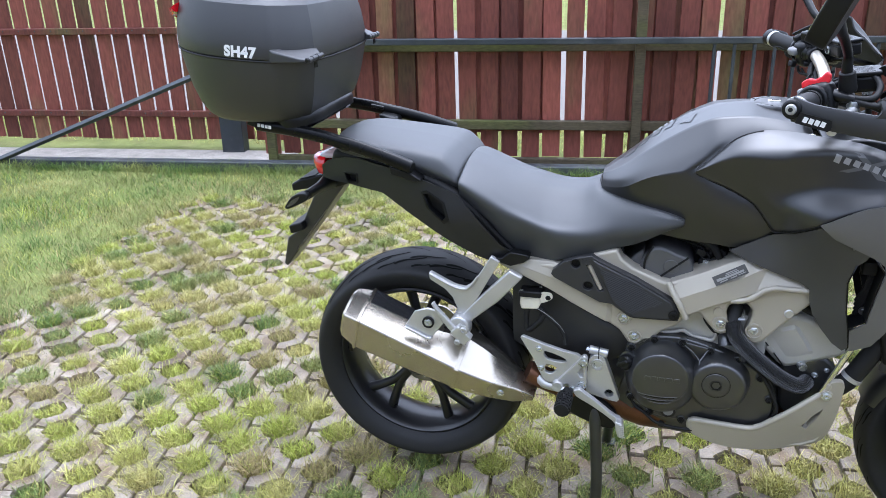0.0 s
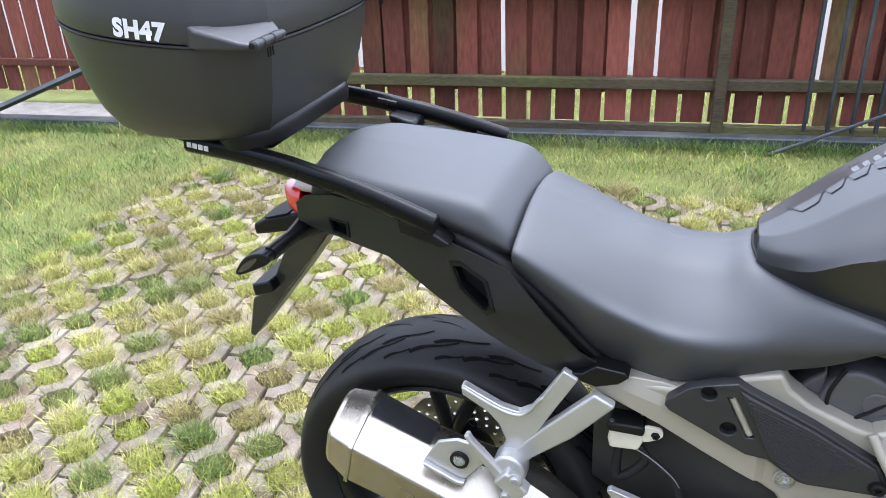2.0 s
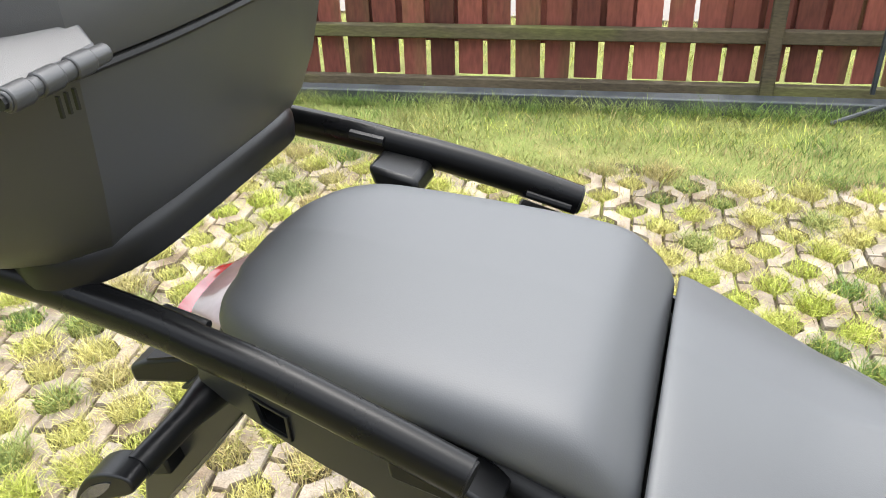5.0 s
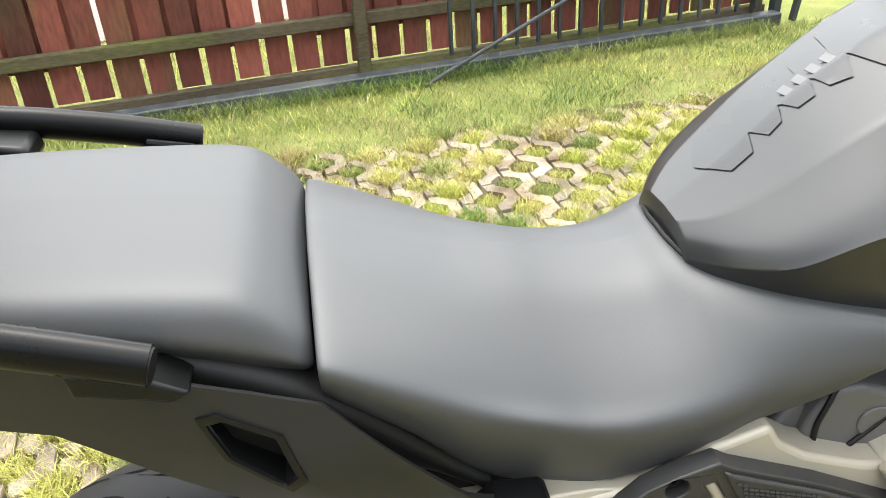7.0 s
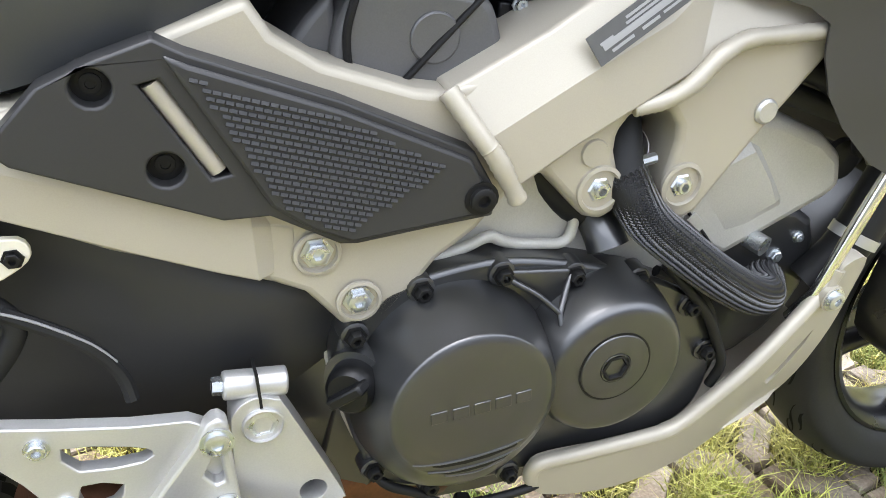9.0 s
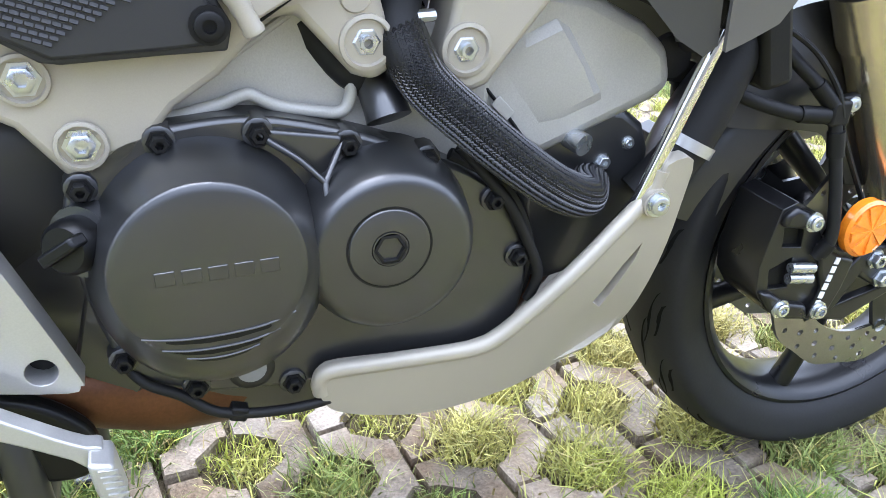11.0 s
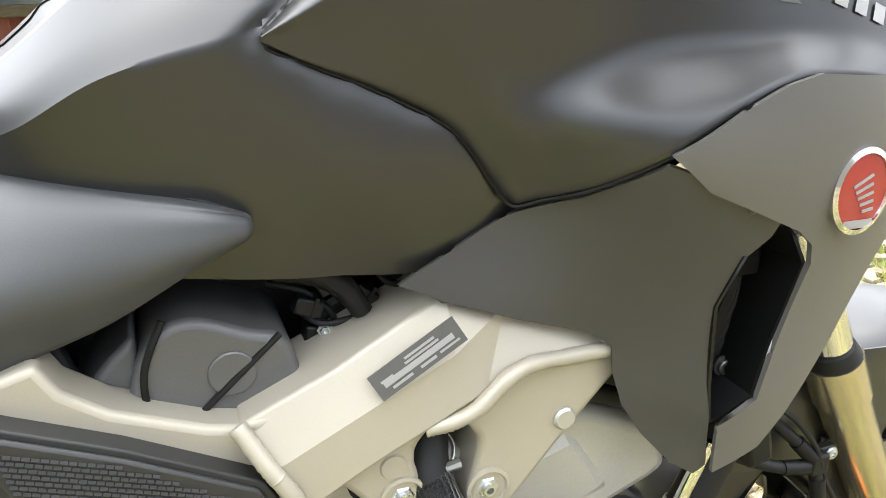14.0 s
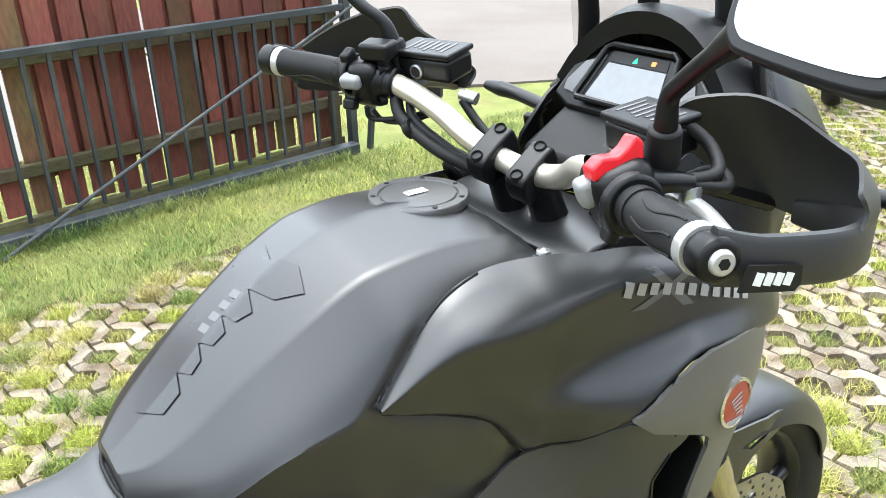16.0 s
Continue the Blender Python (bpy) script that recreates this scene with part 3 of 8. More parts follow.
# wheels
def make_wheel(name, cx, cz, R, width, rim_r, spokes, disc_y, lean):
    wheel = part(name, lathe([(0.028, -0.075), (0.034, -0.07), (0.034, 0.07), (0.028, 0.075)], (cx, 0, cz), "y", 24), M_RIM, bike, "black hub")
    w = width / 2
    h = R - rim_r
    prof = [(rim_r + 0.004, -w * 0.66), (rim_r + h * 0.25, -w * 0.86), (rim_r + h * 0.5, -w * 0.97), (rim_r + h * 0.68, -w * 0.985), (R - h * 0.2, -w * 0.86),
            (R - h * 0.075, -w * 0.55), (R - h * 0.012, -w * 0.2)]
    prof = [(p.x, p.y) for p in curve_pts([(a, b, 0) for a, b in prof + [(a, -b) for a, b in prof[::-1]]], 3)]
    tyre = part("tyre", lathe(prof, (cx, 0, cz), "y", 96), M_TYRE, wheel, "black road tyre")
    # tread: darker strips painted on for the shade in swept slots that lean across the shoulder
    tread_strips = []
    crown = [(a, b) for a, b in prof]

    def at(y, ang, lift=0.0006):
        k = min(range(len(crown)), key=lambda q: abs(crown[q][1] - y) + (10 if crown[q][0] < R - 0.55 * h else 0))
        r0 = crown[k][0]
        j = k + 1 if crown[min(k + 1, len(crown) - 1)][1] > crown[k][1] and k + 1 < len(crown) else k
        if j != k and crown[j][1] != crown[k][1]:
            r0 += (crown[j][0] - crown[k][0]) * (y - crown[k][1]) / (crown[j][1] - crown[k][1])
        r0 += lift
        return Vector((cx + r0 * math.cos(ang), y, cz + r0 * math.sin(ang)))

    count = 19
    for side in (-1, 1):
        for i in range(count):
            a0 = 2 * math.pi * (i + (0.5 if side > 0 else 0)) / count
            for y_from, y_to, sweep, off, thick in ((0.10, 0.44, 0.30, 0.0, 0.0098), (0.34, 0.70, 0.27, 0.16, 0.0100), (0.62, 0.80, 0.16, 0.10, 0.0055)):
                rows = []
                for k in range(15):
                    f = k / 14
                    # a wide swung end, a kink and a thin tail
                    y = side * w * (y_from + (y_to - y_from) * (f + 0.10 * math.sin(2 * math.pi * f)))
                    a = a0 + off + lean * sweep * f
                    t = thick * (0.32 if f < 0.45 else 0.32 + 0.75 * math.sin(math.pi * (f - 0.45) / 0.62)) / R
                    g = 0.0016 if f < 0.45 else 0.0024
                    rows.append([at(y - g, a - t / 2), at(y + g, a + t / 2)])
                tread_strips.append(grid_mesh(rows))
    part("tread", join(*tread_strips), M_TREADSHADE, wheel, "dark surface strips for the shade in the tread cuts")
    rim_in = rim_r - 0.016
    rp = [(rim_r + 0.006, -w * 0.72), (rim_r + 0.003, -w * 0.66), (rim_r - 0.002, -w * 0.6), (rim_r - 0.008, -w * 0.35), (rim_r - 0.008, w * 0.35), (rim_r - 0.002, w * 0.6), (rim_r + 0.003, w * 0.66), (rim_r + 0.006, w * 0.72),
          (rim_r + 0.001, w * 0.74), (rim_r - 0.008, w * 0.64), (rim_in, w * 0.35), (rim_in - 0.003, 0), (rim_in, -w * 0.35), (rim_r - 0.008, -w * 0.64), (rim_r + 0.001, -w * 0.74)]
    part("rim", lathe(rp, (cx, 0, cz), "y", 72, True), M_RIM, wheel, "matt black cast rim")
    for i in range(spokes):
        for s in ((-1, 1) if spokes == 5 else (0,)):
            a = 2 * math.pi * i / spokes + 0.25
            b = a + s * 0.2
            p0 = Vector((cx + 0.03 * math.cos(a), -0.02, cz + 0.03 * math.sin(a)))
            p1 = Vector((cx + 0.11 * math.cos(a + s * 0.07), -0.028, cz + 0.11 * math.sin(a + s * 0.07)))
            p2 = Vector((cx + (rim_r - 0.014) * math.cos(b), -0.018, cz + (rim_r - 0.014) * math.sin(b)))
            part("spoke", tube([p0, p1, p2], [0.017, 0.0115, 0.015], 10, 4), M_RIM, wheel)
    for dy, r_in, r_out in disc_y:
        holes = [circle(0.5 * (r_in + r_out) * math.cos(q * 0.2618 + o) + cx, 0.5 * (r_in + r_out) * math.sin(q * 0.2618 + o) + cz, 0.0042, 8)
                 for q in range(24) for o in (0.0,)]
        holes += [circle((0.5 * (r_in + r_out) + d) * math.cos(q * 0.2618 + o) + cx, (0.5 * (r_in + r_out) + d) * math.sin(q * 0.2618 + o) + cz, 0.0036, 8) for q in range(24) for d, o in ((0.014, 0.1), (-0.014, -0.1))]
        outer = [(cx + (r_out + 0.002 * math.sin(12 * q * math.pi / 36)) * math.cos(q * math.pi / 36), cz + (r_out + 0.002 * math.sin(12 * q * math.pi / 36)) * math.sin(q * math.pi / 36)) for q in range(72)]
        part("brake_disc", slab(outer, dy - 0.0025, dy + 0.0025, [circle(cx, cz, r_in, 48)] + holes), M_DISC, wheel, "drilled steel brake disc")
        star = []
        for q in range(5):
            for da, rr in ((-0.628, 0.052), (-0.16, 0.066), (-0.085, r_in + 0.006), (0.085, r_in + 0.006), (0.16, 0.066)):
                star.append((cx + rr * math.cos(q * 1.2566 + da), cz + rr * math.sin(q * 1.2566 + da)))
        part("disc_carrier", slab(star, dy - 0.003, dy + 0.003, [circle(cx, cz, 0.03, 20)]), M_RIM, wheel)
        for q in range(5):
            part("disc_rivet", lathe([(0.0085, -0.005), (0.0085, 0.005), (0.004, 0.0055), (0.0001, 0.004)], (cx + (r_in + 0.004) * math.cos(q * 1.2566), dy, cz + (r_in + 0.004) * math.sin(q * 1.2566)), "y", 14), M_ZINC, wheel)
    return wheel


RW, FW = (-0.014, 0.342), (1.372, 0.293)
rear_wheel = make_wheel("rear_wheel", RW[0], RW[1], 0.2985, 0.178, 0.214, 5, [(0.05, 0.07, 0.125)], 1)
front_wheel = make_wheel("front_wheel", FW[0], FW[1], 0.293, 0.122, 0.219, 6, [(-0.062, 0.105, 0.152), (0.062, 0.105, 0.152)], -1)

# single-sided swingarm on the far side, chain sprocket and shock area
part("swingarm", loft([(-0.06, [(0.05, 0.31), (0.12, 0.31), (0.12, 0.385), (0.05, 0.385)]), (0.05, [(0.06, 0.29), (0.14, 0.29), (0.14, 0.40), (0.06, 0.40)]),
                       (0.25, [(0.09, 0.33), (0.15, 0.33), (0.15, 0.45), (0.09, 0.45)]), (0.46, [(-0.08, 0.38), (0.14, 0.38), (0.14, 0.47), (-0.08, 0.47)])], 4, 3, False), M_RIM, bike, "black single-sided swingarm")
part("axle_nut", lathe([(0.0001, -0.085), (0.02, -0.085), (0.026, -0.078), (0.026, -0.06)], (RW[0], 0, RW[1]), "y", 24), M_RIM, rear_wheel)
part("inner_fender", loft([(0.25, [(0.07, 0.45), (0.085, 0.55), (0.07, 0.66), (0.0, 0.67)]), (0.36, [(0.08, 0.40), (0.105, 0.50), (0.10, 0.64), (0.0, 0.66)]), (0.47, [(0.10, 0.42), (0.125, 0.50), (0.12, 0.57), (0.0, 0.60)]), (0.56, [(0.10, 0.46), (0.12, 0.50), (0.11, 0.54), (0.0, 0.55)])]),
     M_GUARD, bike, "matt black plastic side cover behind the swingarm pivot")

# silencer: a six-sided can along its own falling axis; each section gives crest, shoulder, ridge and lower edge (across, up)
SIL = Matrix.Translation((-0.12, 0, 0.50)) @ pose(0, 0, 0, 0, 20, 0)


def can(sections, grow=0.0):
    """A closed length of the can; every section leans forward a little at its foot."""
    rows = []
    for s, crest, sh, ridge, low in sections:
        ring = [crest, (0.5 * (crest[0] + sh[0]), 0.5 * (crest[1] + sh[1]) + 0.003), sh, ridge, low, (-0.112, low[1] - 0.004), (-0.086, 0.4 * crest[1])]
        my, mh = sum(q[0] for q in ring) / 7, sum(q[1] for q in ring) / 7
        rows.append([tuple(SIL @ Vector((s + 0.012 - 0.1 * h, y + grow * (1 if y > my else -1), h + grow * (1 if h > mh else -1)))) for y, h in ring])
    return grid_mesh(rows, True, True)


CAN = [(-0.016, (-0.104, 0.068), (-0.156, 0.054), (-0.2085, 0.025), (-0.197, -0.057)), (0.10, (-0.104, 0.060), (-0.155, 0.054), (-0.2085, 0.021), (-0.197, -0.054)), (0.19, (-0.100, 0.068), (-0.151, 0.064), (-0.208, 0.017), (-0.1965, -0.050)), (0.256, (-0.096, 0.077), (-0.147, 0.074), (-0.208, 0.014), (-0.196, -0.047))]
CONE = [CAN[-1], (0.30, (-0.098, 0.069), (-0.148, 0.067), (-0.2065, 0.015), (-0.195, -0.041)), (0.345, (-0.102, 0.056), (-0.149, 0.055), (-0.203, 0.018), (-0.192, -0.034)), (0.41, (-0.110, 0.036), (-0.150, 0.037), (-0.195, 0.026), (-0.185, -0.018)), (0.456, (-0.120, 0.018), (-0.150, 0.020), (-0.176, 0.015), (-0.172, 0.000))]
silencer = part("silencer", can(CAN), M_STEEL, bike, "brushed steel silencer with smoky tint", smooth=22, bevel=0.004, segs=3)
part("end_cap", can([(-0.066, (-0.114, 0.046), (-0.150, 0.038), (-0.186, 0.014), (-0.179, -0.040)), (-0.056, (-0.108, 0.055), (-0.153, 0.045), (-0.196, 0.017), (-0.187, -0.049)), (-0.016, (-0.1035, 0.0685), (-0.156, 0.0545), (-0.209, 0.0252), (-0.1975, -0.0575))]), M_STEEL, silencer, "brushed steel end cap", smooth=22, bevel=0.004, segs=3)
part("cap_seam", can([(-0.019, (-0.1035, 0.0685), (-0.156, 0.0545), (-0.209, 0.0252), (-0.1975, -0.0575)), (-0.011, (-0.1035, 0.0682), (-0.156, 0.0543), (-0.209, 0.0250), (-0.1975, -0.0572))], 0.0022), M_STEEL, silencer, "raised seam of the end cap", smooth=22, bevel=0.0015)
part("front_cone", can(CONE), M_STEEL, silencer, "brushed steel tapered cover", smooth=22, bevel=0.004, segs=3)
part("strap", can([(0.250, (-0.096, 0.0765), (-0.147, 0.0735), (-0.208, 0.0142), (-0.196, -0.0472)), (0.262, (-0.096, 0.0765), (-0.147, 0.0735), (-0.208, 0.0142), (-0.196, -0.0465))], 0.0016), M_STEEL, silencer, "steel strap", smooth=22, bevel=0.001)
# the dark reflection of the tail on the top facet, laid on as black
part("dark_strip", grid_mesh([[tuple(SIL @ Vector((s + 0.012 - 0.1 * h, y, h + 0.0042))) for y, h in ((-0.108, c + 0.0005), (-0.130, 0.5 * (c + d) + 0.003), (-0.1535, d))] for s, c, d in ((-0.008, 0.0672, 0.0538), (0.045, 0.0638, 0.0538), (0.100, 0.060, 0.054))]), M_PAD, silencer, "black strip for the tail's dark reflection along the top", solid=0.002)
part("bolt", bolt_mesh(0.245, -0.204, 0.372, 0.007, False, 0.004), M_ZINC, silencer)
part("header_pipe", tube([(0.30, -0.14, 0.405), (0.40, -0.12, 0.36), (0.50, -0.09, 0.325), (0.58, -0.07, 0.295), (0.68, -0.06, 0.285), (0.80, -0.05, 0.27)], [0.028, 0.030, 0.034, 0.042, 0.040, 0.03], 16), M_PIPE, bike, "brown heat-tinted exhaust pipe")

# passenger foot-rest hanger, polished
hang = part("passenger_footrest_hanger", slab([(0.061, 0.660), (0.066, 0.6615), (0.122, 0.6345), (0.150, 0.6295), (0.168, 0.641), (0.186, 0.668), (0.214, 0.716), (0.236, 0.7045), (0.206, 0.650), (0.186, 0.612), (0.166, 0.572), (0.150, 0.526), (0.118, 0.540), (0.131, 0.572), (0.119, 0.602), (0.101, 0.621), (0.063, 0.643)], -0.172, -0.157), M_ALU, bike, "polished aluminium hanger", bevel=0.004, segs=3)
part("lower_strut", slab([(0.259, 0.685), (0.290, 0.669), (0.232, 0.601), (0.172, 0.549), (0.150, 0.519), (0.126, 0.536), (0.145, 0.560), (0.186, 0.608)], -0.174, -0.155), M_ALU, hang, bevel=0.004, segs=3)
part("heel_edge", tube([(0.064, -0.174, 0.659), (0.120, -0.175, 0.6325), (0.150, -0.175, 0.6275), (0.166, -0.175, 0.638), (0.184, -0.174, 0.664)], 0.0032, 10), M_ALU, hang)
part("hanger_lug", slab(soft([(0.116, 0.545), (0.136, 0.562), (0.160, 0.552), (0.166, 0.522), (0.150, 0.500), (0.126, 0.508)], 3), -0.198, -0.160), M_ALU, hang, bevel=0.005, segs=3)
part("clamp_plate", slab([(0.006, 0.527), (0.030, 0.566), (0.062, 0.577), (0.102, 0.570), (0.112, 0.552), (0.074, 0.503), (0.062, 0.503)], -0.197, -0.190), M_ALU, hang, "bent steel bracket", bevel=0.002)
part("clamp_flange", slab([(0.006, 0.527), (0.062, 0.503), (0.074, 0.503), (0.074, 0.496), (0.060, 0.496), (0.008, 0.519)], -0.207, -0.192), M_ALU, hang, bevel=0.002)
part("bolt_ring", lathe([(0.0150, 0.002), (0.0150, -0.005), (0.0105, -0.006), (0.0100, -0.001), (0.0001, -0.001)], (0.065, -0.197, 0.541), "y", 28), M_DARK, hang, "black rubber ring")
part("bolt", bolt_mesh(0.065, -0.199, 0.541, 0.0085, False, 0.006), M_ZINC, hang)
joint_m = Matrix.Translation((0.150, -0.205, 0.522)) @ pose(0, 0, 0, 0, 42, 0)
part("footrest_joint", moved(block((0.046, 0.024, 0.030), Matrix.Identity(4)), joint_m), M_ALU, hang, "folded footrest joint", bevel=0.004, segs=3)
part("joint_bolt", bolt_mesh(0.158, -0.216, 0.540, 0.0085, False, 0.008), M_ALU, hang)
part("joint_bolt", bolt_mesh(0.142, -0.216, 0.505, 0.0070, True, 0.006), M_ALU, hang)
part("folded_footrest", slab([(0.074, 0.594), (0.081, 0.598), (0.086, 0.588), (0.140, 0.530), (0.130, 0.516), (0.100, 0.552)], -0.206, -0.192), M_ALU, hang, "folded passenger footrest", bevel=0.003, segs=3)

# main frame
frame_ob = part("frame_spar", slab([(0.618, 0.681), (0.700, 0.700), (0.800, 0.690), (0.92, 0.692), (0.945, 0.697), (0.92, 0.665), (0.872, 0.612), (0.872, 0.612), (0.833, 0.565), (0.826, 0.556), (0.813, 0.551), (0.800, 0.553), (0.791, 0.563), (0.789, 0.578), (0.796, 0.600), (0.800, 0.620), (0.799, 0.632), (0.790, 0.645), (0.773, 0.650),
                                   (0.757, 0.645), (0.748, 0.634), (0.747, 0.620), (0.752, 0.602), (0.756, 0.582), (0.752, 0.570), (0.740, 0.565), (0.726, 0.570), (0.690, 0.612), (0.662, 0.607)], -0.150, -0.095), M_SILVER, bike, "champagne silver aluminium frame spar", bevel=0.006, segs=3)
box_rows = [((0.621, 0.146, 0.681), (0.640, 0.164, 0.650), (0.660, 0.165, 0.610)), ((0.690, 0.146, 0.712), (0.705, 0.164, 0.682), (0.705, 0.165, 0.635)), ((0.777, 0.132, 0.752), (0.775, 0.160, 0.714), (0.755, 0.165, 0.659)), ((0.82, 0.102, 0.768), (0.823, 0.138, 0.737), (0.80, 0.161, 0.678)),
            ((0.87, 0.082, 0.785), (0.872, 0.112, 0.760), (0.845, 0.1555, 0.697)), ((0.945, 0.075, 0.80), (0.945, 0.095, 0.775), (0.94, 0.149, 0.692))]
box_rows = [[(t[0], -0.07, t[2]), (t[0], -t[1], t[2]), (c[0], -c[1], c[2]), (b[0], -b[1], b[2]), (b[0], -0.07, b[2])] for t, c, b in box_rows]
part("spar_box", grid_mesh(box_rows, True, True), M_SILVER, frame_ob, "champagne silver box section", smooth=15, bevel=0.004, segs=3)
part("far_spar_box", flip_y(grid_mesh(box_rows, True, True)), M_SILVER, frame_ob, "champagne silver box section", smooth=15, bevel=0.004)
def bead(pts, r, parent, n_per=0.008):
    path = curve_pts(pts, 10)
    return part("weld_bead", tube(path, [r * (1.0 if k % 2 else 0.90) * (0.92 + 0.12 * noise.noise(Vector((k * 0.21, r * 900, 0)))) for k in range(len(path))], 12, 1, False), M_SILVER, parent, "rippled weld bead")


bead([(0.617, -0.152, 0.683), (0.634, -0.166, 0.655), (0.645, -0.170, 0.638), (0.661, -0.170, 0.606)], 0.0078, frame_ob)
# a thin dark rod drawn as the contact shadow below the box section
part("spar_joint", tube([(0.664, -0.1515, 0.608), (0.705, -0.1515, 0.6335), (0.752, -0.1515, 0.6560)], 0.0016, 8), M_DARK, frame_ob, "dark line for the shade under the box section")
bead([(0.752, -0.158, 0.655), (0.772, -0.162, 0.659), (0.792, -0.164, 0.668), (0.815, -0.163, 0.687), (0.838, -0.160, 0.695), (0.872, -0.157, 0.694), (0.912, -0.153, 0.692)], 0.0075, frame_ob)
for x, z in ((0.736, 0.592), (0.808, 0.583)):
    part("boss", lathe([(0.0192, 0), (0.0188, -0.0022), (0.0160, -0.0030), (0.0150, -0.001), (0.0148, 0.009), (0.0001, 0.009)], (x, -0.150, z), "y", 28), M_SILVER, frame_ob)
    part("washer", lathe([(0.0128, 0), (0.0124, -0.0016), (0.0001, -0.0016)], (x, -0.1425, z), "y", 24), M_CAP, frame_ob)
    part("engine_bolt", bolt_mesh(x, -0.1435, z, 0.0098, True, 0.008), M_ZINC, frame_ob)
    part("stud", lathe([(0.0052, 0.0), (0.0052, -0.004), (0.0032, -0.0042), (0.0030, 0.002), (0.0001, 0.002)], (x, -0.1515, z), "y", 16), M_ZINC, frame_ob)
part("boss", lathe([(0.011, 0), (0.010, -0.002), (0.0001, -0.002)], (0.729, -0.150, 0.622), "y", 18), M_SILVER, frame_ob)
part("boss", lathe([(0.010, 0), (0.010, -0.01), (0.008, -0.012), (0.0001, -0.012)], (0.874, -0.142, 0.634), "y", 18), M_ALU, frame_ob)

pivot = part("pivot_plate", slab([(0.29, 0.672), (0.26, 0.690), (0.285, 0.700), (0.36, 0.700), (0.42, 0.712), (0.450, 0.735), (0.500, 0.750), (0.512, 0.728), (0.539, 0.708), (0.598, 0.684), (0.625, 0.678), (0.668, 0.602), (0.640, 0.575), (0.610, 0.556), (0.580, 0.522), (0.566, 0.513), (0.551, 0.511), (0.538, 0.518), (0.515, 0.550), (0.495, 0.562), (0.40, 0.606)], -0.148, -0.105),
             M_SILVER, bike, "champagne silver frame plate", bevel=0.006, segs=3)
# the beam under the seat: an upper face that leans in, a crease and an upright lower face
beam_rows = []
for x, top, mid, low in ((0.209, 0.7065, 0.7055, 0.7025), (0.235, 0.706, 0.702, 0.690), (0.277, 0.706, 0.694, 0.671), (0.349, 0.705, 0.671, 0.639), (0.41, 0.692, 0.642, 0.606), (0.459, 0.672, 0.617, 0.581), (0.485, 0.655, 0.610, 0.569), (0.497, 0.640, 0.606, 0.570), (0.512, 0.625, 0.602, 0.574)):
    out = 0.153 if x < 0.49 else 0.1485
    beam_rows.append([(x, -0.11, top), (x, -out + 0.010, top), (x, -out, mid), (x, -out + 0.001, low), (x, -0.11, low)])
part("frame_beam", grid_mesh(beam_rows, True, True), M_SILVER, pivot, "champagne silver frame beam", smooth=15, bevel=0.004, segs=3)
for x, z in ((0.525, 0.581), (0.551, 0.537)):
    part("boss", lathe([(0.0165, 0), (0.0160, -0.0016), (0.0138, -0.0022), (0.0130, 0.004), (0.0001, 0.004)], (x, -0.150, z), "y", 24), M_SILVER, pivot)
    part("washer", lathe([(0.0128, 0.003), (0.0128, -0.0005), (0.0001, -0.0005)], (x, -0.1470, z), "y", 24), M_CAP, pivot)
    part("frame_bolt", bolt_mesh(x, -0.1475, z, 0.0086, True, 0.006), M_ZINC, pivot)

# textured frame guard
guard = part("frame_guard", slab([(0.355, 0.684), (0.358, 0.693), (0.384, 0.717), (0.413, 0.728), (0.446, 0.737), (0.462, 0.727), (0.545, 0.690), (0.631, 0.644), (0.648, 0.611), (0.644, 0.595), (0.600, 0.594), (0.549, 0.592), (0.538, 0.594), (0.520, 0.606), (0.496, 0.622), (0.468, 0.624), (0.362, 0.676)], -0.166, -0.146,
                              [[(0.434, 0.713), (0.446, 0.715), (0.477, 0.653), (0.465, 0.652)], circle(0.411, 0.714, 0.0108, 16), circle(0.441, 0.662, 0.0108, 16)]), M_GUARD, bike, "matt black guard with embossed chevrons", bevel=0.005, segs=3)
part("guard_field", slab([(0.449, 0.729), (0.462, 0.722), (0.545, 0.685), (0.627, 0.641), (0.642, 0.611), (0.638, 0.600), (0.600, 0.598), (0.545, 0.596), (0.520, 0.610), (0.497, 0.630)], -0.1705, -0.165), M_GUARD, guard, "raised textured field", bevel=0.0025)
part("slot_bar", tube([(0.441, -0.158, 0.712), (0.470, -0.158, 0.655)], 0.0062, 10, 1, False), M_SILVER, guard, "pale metal seen in the slot")
# chevron relief, one raised mark beside another
marks = []
for i in range(-4, 46):
    for j in range(-4, 34):
        a, b = 0.0054 * i + 0.0027 * (j % 2), -0.0041 * j
        x, z = 0.452 + 0.94 * a + 0.34 * b, 0.722 - 0.34 * a + 0.94 * b
        if edge_distance(x, z, [(0.463, 0.714), (0.549, 0.678), (0.610, 0.638), (0.540, 0.603), (0.503, 0.630)]) > 0:
            continue
        marks.append(block((0.0046, 0.0022, 0.0022), pose(x, -0.1706, z, -24, 20, 0)))
part("grip_relief", join(*marks), M_GUARD, guard, "embossed chevron pattern", smooth=0)
for x, z in ((0.411, 0.714), (0.441, 0.662)):
    part("recess", lathe([(0.0122, 0.002), (0.0122, 0.012), (0.0001, 0.012)], (x, -0.1665, z), "y", 20), M_DARK, guard)
    part("bolt", bolt_mesh(x, -0.1555, z, 0.006, False, 0.002), M_DARK, guard)
part("bolt", bolt_mesh(0.634, -0.170, 0.612, 0.009, False, 0.006), M_DARK, guard, "black socket bolt")

